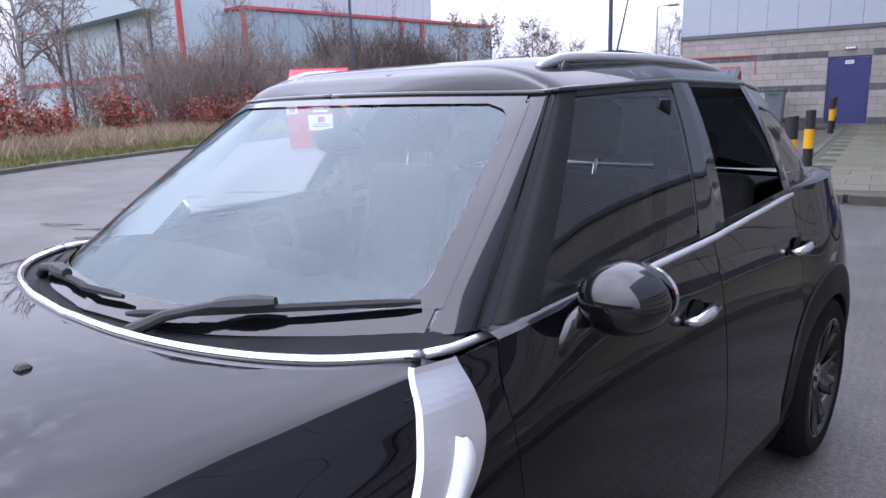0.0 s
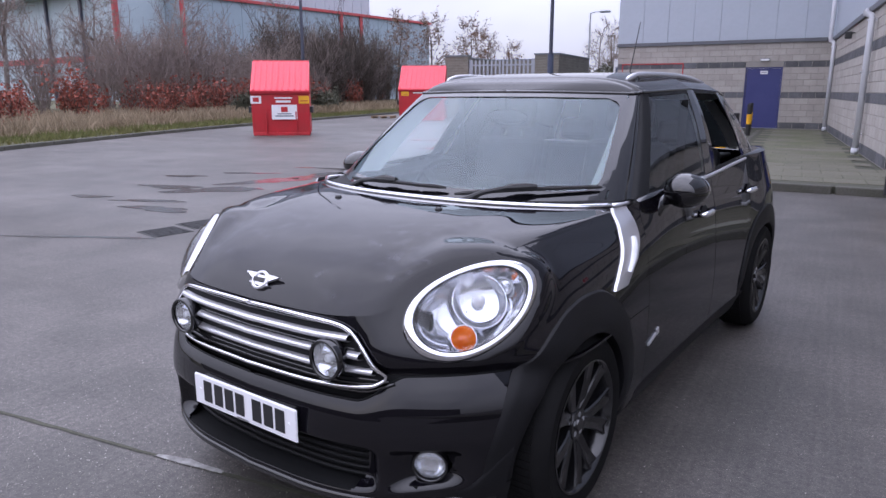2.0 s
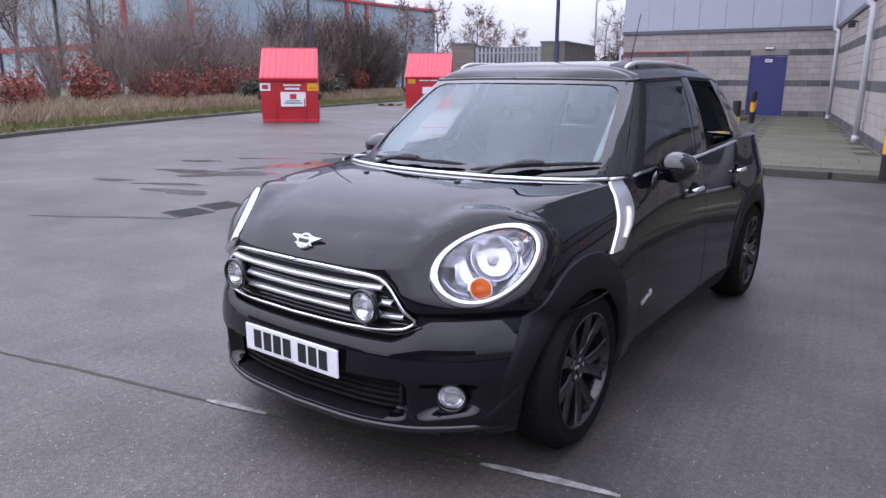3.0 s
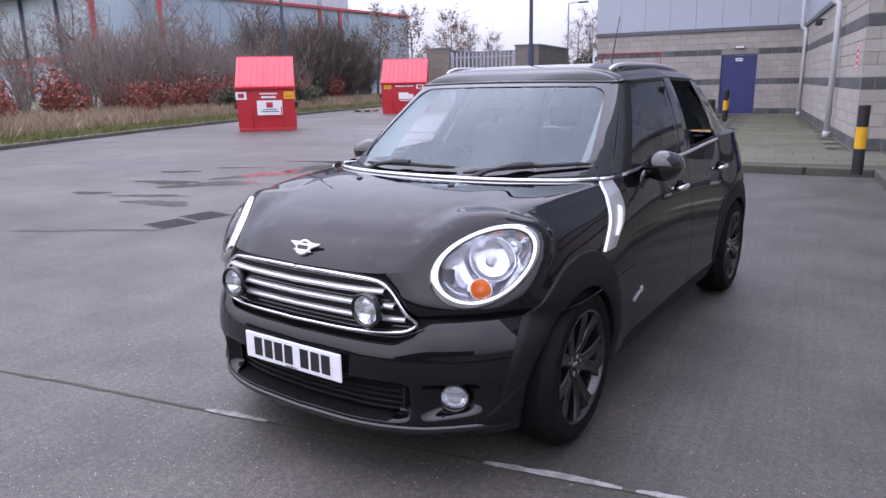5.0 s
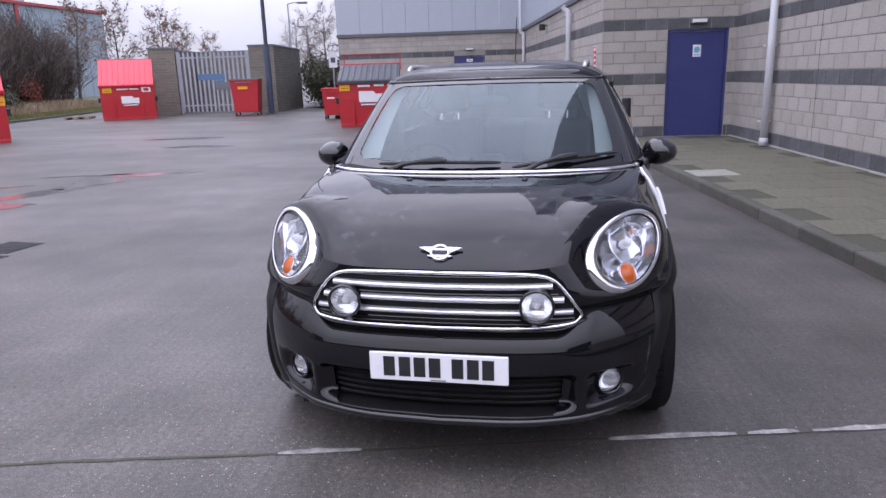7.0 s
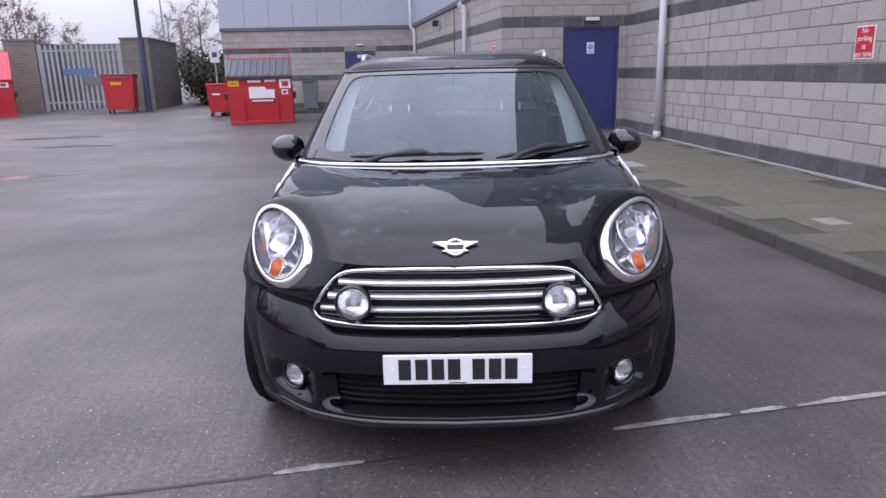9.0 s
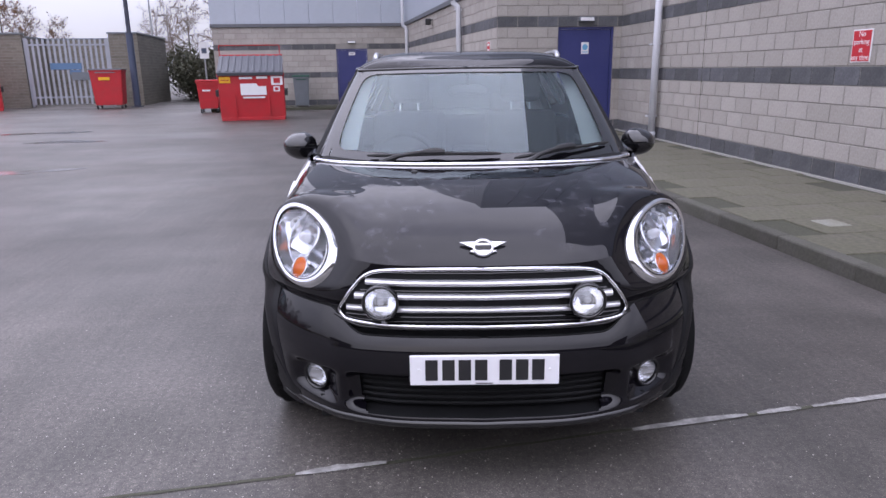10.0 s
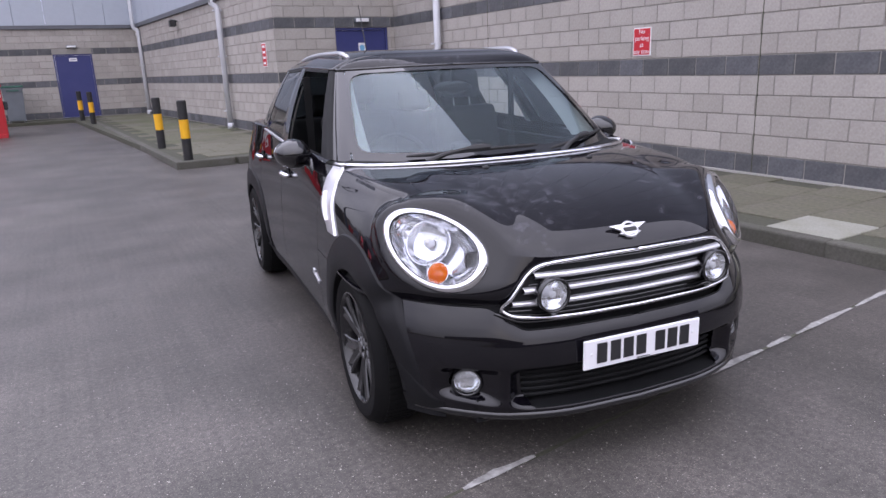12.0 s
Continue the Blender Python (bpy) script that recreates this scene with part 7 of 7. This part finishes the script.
# handles, side trims, fuel flap, wing badge
for sx in (-1, 1):
    for y, z in ((2.14, 0.925), (3.00, 0.945)):
        x = side_x(y, z)
        h = part("door_handle", tube([(sx * (x + 0.004), y - 0.085, z - 0.004), (sx * (x + 0.030), y - 0.065, z), (sx * (x + 0.036), y, z + 0.004), (sx * (x + 0.030), y + 0.065, z + 0.004), (sx * (x + 0.004), y + 0.085, z)], [0.010, 0.015, 0.017, 0.015, 0.010], 10), M["chrome"], car, "chrome door handle", smooth=True)
        rows = [[(sx * (x + 0.002 - 0.001 * q), y + math.cos(a) * 0.055 * q, z - 0.004 + math.sin(a) * 0.040 * q) for q in (1, 0.02)] for a in [2 * math.pi * i / 20 for i in range(21)]]
        part("handle_cup", grid_mesh(rows), M["trim_dark"], h)
    # silver trim with its side lamp, from the pillar down to the arch
    rows = []
    path = [(1.208, 1.070, 0.043), (1.200, 1.02, 0.058), (1.182, 0.96, 0.074), (1.142, 0.90, 0.078), (1.084, 0.85, 0.072), (1.020, 0.800, 0.060)]
    for q in np.linspace(0, 5, 26):
        y, z, w = spline(path, q)
        row = []
        for a, off in ((-1.0, 0.0), (-0.94, 0.011), (-0.3, 0.013), (0.3, 0.013), (0.94, 0.011), (1.0, 0.0)):
            yy = y + w * a
            row.append((sx * (side_x(yy, z) + off), yy, z))
        rows.append(row)
    tr = part("wing_trim", grid_mesh(rows), M["silver"], car, "silver side trim with a clear repeater lamp")
    rows = []
    for q in np.linspace(1.9, 4.0, 14):
        y, z, w = spline(path, q)
        e = math.sin(math.pi * min(1, max(0, (q - 1.85) / 2.2))) ** 0.5
        rows.append([(sx * (side_x(y + w * a * e, z) + off), y + w * a * e, z) for a, off in ((-0.10, 0.012), (-0.05, 0.026), (0.45, 0.026), (0.55, 0.012))])
    part("repeater_lens", grid_mesh(rows), M["frost"], tr, "clear repeater lens", smooth=True)
    # small badge low on the front door
    x = side_x(1.41, 0.50)
    db = part("door_badge", box(-0.004, 0.004, -0.062, 0.030, -0.008, 0.008, bevel=0.002), M["satin"], car)
    db.matrix_basis = pose(sx * (x + 0.003), 1.40, 0.495, 15)
    part("badge_tail", box(-0.004, 0.004, 0.038, 0.066, -0.013, 0.015, bevel=0.002), M["satin"], db)
x = side_x(3.42, 0.985)
rows = [[(x + off - 0.05 * (math.sin(a) * r > 0) * 0, 3.42 + math.cos(a) * r, 0.985 + math.sin(a) * r) for r, off in ((0.088, 0.001), (0.084, 0.003), (0.080, 0.001))] for a in [2 * math.pi * i / 32 for i in range(33)]]
rows = [[(side_x(p[1], p[2]) + 0.002, p[1], p[2]) for p in r] for r in rows]
part("fuel_flap", grid_mesh(rows), M["trim_dark"], car)


# interior
def seat(x, y):
    s = part("seat", box(x - 0.25, x + 0.25, y - 0.25, y + 0.25, 0.52, 0.68, bevel=0.05, segments=3), M["seat"], car, "dark cloth front seat")
    b = part("backrest", box(-0.24, 0.24, -0.06, 0.07, 0.0, 0.62, bevel=0.05, segments=3), M["seat"], s)
    b.matrix_basis = pose(x, y + 0.25, 0.64, -16)
    h = part("headrest", box(-0.135, 0.135, -0.045, 0.055, 0.67, 0.86, bevel=0.045, segments=3), M["seat"], s)
    h.matrix_basis = pose(x, y + 0.25, 0.64, -14)
    for dx in (-0.06, 0.06):
        p = part("headrest_post", tube([(dx, 0, 0.60), (dx, 0, 0.70)], 0.007, 8), M["chrome"], s)
        p.matrix_basis = pose(x, y + 0.25, 0.64, -15)


seat(-0.37, 2.02)
seat(0.37, 2.02)
b = part("rear_bench", box(-0.66, 0.66, 2.72, 3.15, 0.50, 0.66, bevel=0.05, segments=3), M["seat"], car)
q = part("backrest", box(-0.66, 0.66, -0.06, 0.08, 0, 0.56, bevel=0.05, segments=3), M["seat"], b)
q.matrix_basis = pose(0, 3.15, 0.62, -18)
for x in (-0.36, 0.36):
    q = part("headrest", box(x - 0.13, x + 0.13, -0.04, 0.05, 0.58, 0.74, bevel=0.04, segments=3), M["seat"], b)
    q.matrix_basis = pose(0, 3.15, 0.62, -18)
rows = [[(x, y, z) for y, z in ((1.16, 1.00), (1.25, 1.045), (1.45, 1.055), (1.58, 1.03), (1.62, 0.95), (1.58, 0.72))] for x in np.linspace(-0.74, 0.74, 13)]
part("dashboard", grid_mesh(rows), M["trim_dark"], car, "dark grey dashboard", smooth=True)
st = part("steering_wheel", tube([(0.185 * math.cos(a), 0.0, 0.185 * math.sin(a)) for a in [2 * math.pi * i / 36 for i in range(37)]], 0.016, 8), M["trim_dark"], car, smooth=True)
st.matrix_basis = pose(-0.37, 1.66, 0.98, -24)
part("steering_boss", box(-0.07, 0.07, -0.02, 0.03, -0.06, 0.06, bevel=0.02, segments=2), M["trim_dark"], st)
for a in (0, 140, 220):
    part("steering_spoke", box(-0.02, 0.02, -0.01, 0.01, 0.05, 0.18), M["trim_dark"], st).matrix_basis = pose(0, 0, 0, 0, a + 90)
# unseen shelf, added to block light leaking in below the rear screen
part("parcel_shelf", box(-0.60, 0.60, 3.25, 3.86, 1.06, 1.085, bevel=0.006), M["trim_dark"], car)
part("instrument_pod", box(-0.10, 0.10, 1.50, 1.58, 1.02, 1.10, bevel=0.03, segments=2), M["trim_dark"], car)
bm = bmesh.new()
bmesh.ops.create_uvsphere(bm, u_segments=20, v_segments=10, radius=1.0)
for v in bm.verts:
    v.co = Vector((v.co.x * 0.12, v.co.y * 0.025, v.co.z * 0.038))
rv = part("rear_view_mirror", bm, M["gloss_black"], car, smooth=True)
rv.matrix_basis = pose(0, 1.72, 1.385)
part("mirror_stem", tube([(0, 0.0, 0.02), (0, 0.0, 0.10)], 0.012, 6), M["black"], rv)
# pale pillar linings and roof lining
for sx in (-1, 1):
    rows = []
    for v in np.linspace(0.07, 0.96, 12):
        e, wide = green(1.90, v), 0.105 - 0.060 * v
        rows.append([mirrored(e + np.array([-0.004 - wide * t, 0.016 + 0.10 * t, -0.006]), sx) for t in (0.0, 0.5, 1.0)])
    part("pillar_lining", grid_mesh(rows), M["lining"], car, "pale grey windscreen pillar lining", smooth=True)
    for k0, k1 in ((5.25, 5.85), (9.5, 10.1)):
        rows = [[mirrored(green(k, v) + np.array([-0.012 if k < 3 else -0.035, 0.020 if k < 3 else 0.0, -0.012]), sx) for v in np.linspace(0.03, 0.97, 8)] for k in np.linspace(k0, k1, 4)]
        part("pillar_lining", grid_mesh(rows), M["lining"], car, "pale grey pillar lining", smooth=True)
rows = []
for k in np.linspace(0.3, 11.6, 30):
    e = spline(TOPS, k)
    rows.append([(e[0] * 0.97 * a, e[1], e[2] - 0.012 + 0.02 * (1 - a * a)) for a in np.linspace(-1, 1, 9)])
part("roof_lining", grid_mesh(rows), M["lining"], car)
# seat belts on the door pillars
for sx in (-1, 1):
    p0, p1 = green(5.5, 0.85), green(5.5, 0.05)
    part("seat_belt", box(-0.022, 0.022, -0.002, 0.002, 0, 0.62), M["trim_dark"], car).matrix_basis = pose(sx * 0.70, 2.34, 0.85, 0, 0, 0)


# ---- pieces of the walls and the pavement ----
def block_mesh(name, w, h, material):
    me = bpy.data.meshes.new(name)
    bm = bmesh.new()
    c = 0.006
    g = 0.005
    f = [bm.verts.new(p) for p in ((g, 0.003, g), (w - g, 0.003, g), (w - g, 0.003, h - g), (g, 0.003, h - g))]
    k = [bm.verts.new(p) for p in ((g + c, -0.009, g + c), (w - g - c, -0.009, g + c), (w - g - c, -0.009, h - g - c), (g + c, -0.009, h - g - c))]
    bm.faces.new(k)
    for i in range(4):
        j = (i + 1) % 4
        bm.faces.new((f[i], f[j], k[j], k[i]))
    bm.normal_update()
    bm.to_mesh(me)
    bm.free()
    me.materials.append(material)
    return me


DARK_COURSES = (0, 5, 10)
BLOCKS = {}


def lay_blocks(wall_ob, length, holes, first, last, start=0.0):
    """Courses of blocks on a wall's face; those between first and last along it are parts, the others one joined part."""
    rest = {False: bmesh.new(), True: bmesh.new()}
    count = 0
    for r in range(14):
        z = 0.125 + r * COURSE
        dark = r in DARK_COURSES
        pos = start - (BLOCK / 2 if r % 2 else 0)
        while pos < length - 0.02:
            spans = [(max(pos, 0.0), min(pos + BLOCK, length))]
            for hx0, hx1, hz0, hz1 in holes:
                if z + COURSE > hz0 + 0.02 and z < hz1 - 0.02:
                    spans = [s for a, b in spans for s in ((a, min(b, hx0)), (max(a, hx1), b))]
            for a, b in spans:
                w = round(b - a, 3)
                if w < 0.04:
                    continue
                if first <= a < last:
                    key = (w, dark)
                    if key not in BLOCKS:
                        BLOCKS[key] = block_mesh("block", w, COURSE, M["band" if dark else "block"])
                    piece("block", BLOCKS[key], wall_ob, pose(a, 0, z, random.uniform(-0.25, 0.25), 0, random.uniform(-0.2, 0.2)))
                    count += 1
                else:
                    bm = rest[dark]
                    g, c = 0.005, 0.006
                    f = [bm.verts.new(p) for p in ((a + g, 0.003, z + g), (b - g, 0.003, z + g), (b - g, 0.003, z + COURSE - g), (a + g, 0.003, z + COURSE - g))]
                    k = [bm.verts.new(p) for p in ((a + g + c, -0.009, z + g + c), (b - g - c, -0.009, z + g + c), (b - g - c, -0.009, z + COURSE - g - c), (a + g + c, -0.009, z + COURSE - g - c))]
                    bm.faces.new(k)
                    for i in range(4):
                        j = (i + 1) % 4
                        bm.faces.new((f[i], f[j], k[j], k[i]))
            pos += BLOCK
    for dark, bm in rest.items():
        if len(bm.verts):
            tagged(link("blocks", bm, M["band_rest" if dark else "block_rest"], wall_ob), kind="stuff")
        else:
            bm.free()
    return count


lay_blocks(wall_near, near_len, [], 2.2, 11.8)
lay_blocks(wall_door, door_len, [(D1[0] - CORNER_X, D1[1] - CORNER_X, 0, 2.375)], -1, 99)
lay_blocks(wall_side, side_len, [], side_len - 6, 99)
lay_blocks(wall_far, far_len, [(D2[0] - FAR_LEFT, D2[1] - FAR_LEFT, 0, 2.40)], 99, 99)
lay_blocks(wall_back, back_len, [], 99, 99)
lay_blocks(wall_end, end_len, [], 99, 99)

# movement joints in the near wall
for y in (3.55, 9.25):
    part("movement_joint", box(DOOR_Y - y - 0.006, DOOR_Y - y + 0.006, -0.011, -0.0005, 0.13, TOP_Z), M["joint"], wall_near)
part("mortar_fillet", box(0.0, near_len, -0.05, -0.012, KERB - 0.01, KERB + 0.016), mat("pale_mortar", (0.36, 0.35, 0.33), 0.9, fine=0.2), wall_near)

# paving slabs, in rows along the kerb
SLAB_L, SLAB_W = 0.60, 0.60
slab_me = {}
for nm in ("slab", "slab_pale"):
    me = bpy.data.meshes.new("slab")
    bm = box(0.003, SLAB_L - 0.003, 0.003, SLAB_W - 0.003, -0.03, 0.0, bevel=0.005)
    bm.to_mesh(me)
    bm.free()
    me.materials.append(M[nm])
    slab_me[nm] = me
rest_bm = bmesh.new()
ang = math.degrees(math.atan(0.047))
count = 0
for i in range(-24, 46):
    for j in range(-6, 12):
        u, v = i * SLAB_L, j * SLAB_W + (0.3 if i % 2 else 0)
        m = pose(kerb_x(0) + 0.145, 0, KERB, 0, 0, 90 + ang) @ pose(u, -v - SLAB_W, random.uniform(-0.002, 0.0015), random.uniform(-0.12, 0.12), random.uniform(-0.12, 0.12))
        ctr = m @ Vector((SLAB_L / 2, SLAB_W / 2, 0))
        cs = [m @ Vector((a, b, 0)) for a in (0.02, SLAB_L - 0.02) for b in (0.02, SLAB_W - 0.02)]
        if not all(inside_pavement(q.x, q.y) for q in cs):
            continue
        pale = (2.9 < ctr.x < 3.75 and 0.9 < ctr.y < 2.2) or (ctr.x - 3.3) ** 2 + (ctr.y - 7.7) ** 2 < 0.10
        if -1 < ctr.y < 13.5 and count < 300:
            piece("slab", slab_me["slab_pale" if pale else "slab"], pavement, m)
            count += 1
        else:
            q = [rest_bm.verts.new(m @ Vector(p)) for p in ((0.003, 0.003, 0), (SLAB_L - 0.003, 0.003, 0), (SLAB_L - 0.003, SLAB_W - 0.003, 0), (0.003, SLAB_W - 0.003, 0))]
            rest_bm.faces.new(q)
tagged(link("slabs", rest_bm, mat("mossy_slab_rest", (0.128, 0.120, 0.094), 0.82, second=(0.082, 0.090, 0.040), scale=0.7, amount=0.95, fine=0.25, fine_scale=22, per_island=0.09), pavement), kind="stuff")
p = thing("cover_plate", "small pale square cover set in the paving", "cover", pose(3.72, 3.38, KERB + 0.006, 0, 0, 90 + ang))
part("plate", box(-0.13, 0.13, -0.11, 0.11, -0.02, 0.0, bevel=0.004), M["slab_pale"], p)

# kerb stones
kme2 = bpy.data.meshes.new("kerb_stone")
bm = box(0.004, 0.91, 0, 0.135, -0.05, 0.0, bevel=0.018, segments=2)
for vv in bm.verts:
    if vv.co.z < -0.02:
        vv.co.z -= 0.12
bm.to_mesh(kme2)
bm.free()
kme2.materials.append(M["kerb"])
for pts in (((kerb_x(-6), -6), (kerb_x(10.2), 10.2)), ((kerb_x(10.2), 10.2), (plat_x(10.2), 10.2)), ((plat_x(10.2), 10.2), (plat_x(26.2), 26.2))):
    (x0, y0), (x1, y1) = pts
    n = max(1, round(math.hypot(x1 - x0, y1 - y0) / 0.915))
    turn = math.degrees(math.atan2(y1 - y0, x1 - x0))
    for i in range(n):
        q = (x0 + (x1 - x0) * i / n, y0 + (y1 - y0) * i / n)
        flip = pose(q[0], q[1], KERB + 0.004, 0, 0, turn) @ pose(0, -0.135, 0)
        piece("kerb_stone", kme2, pavement, flip)
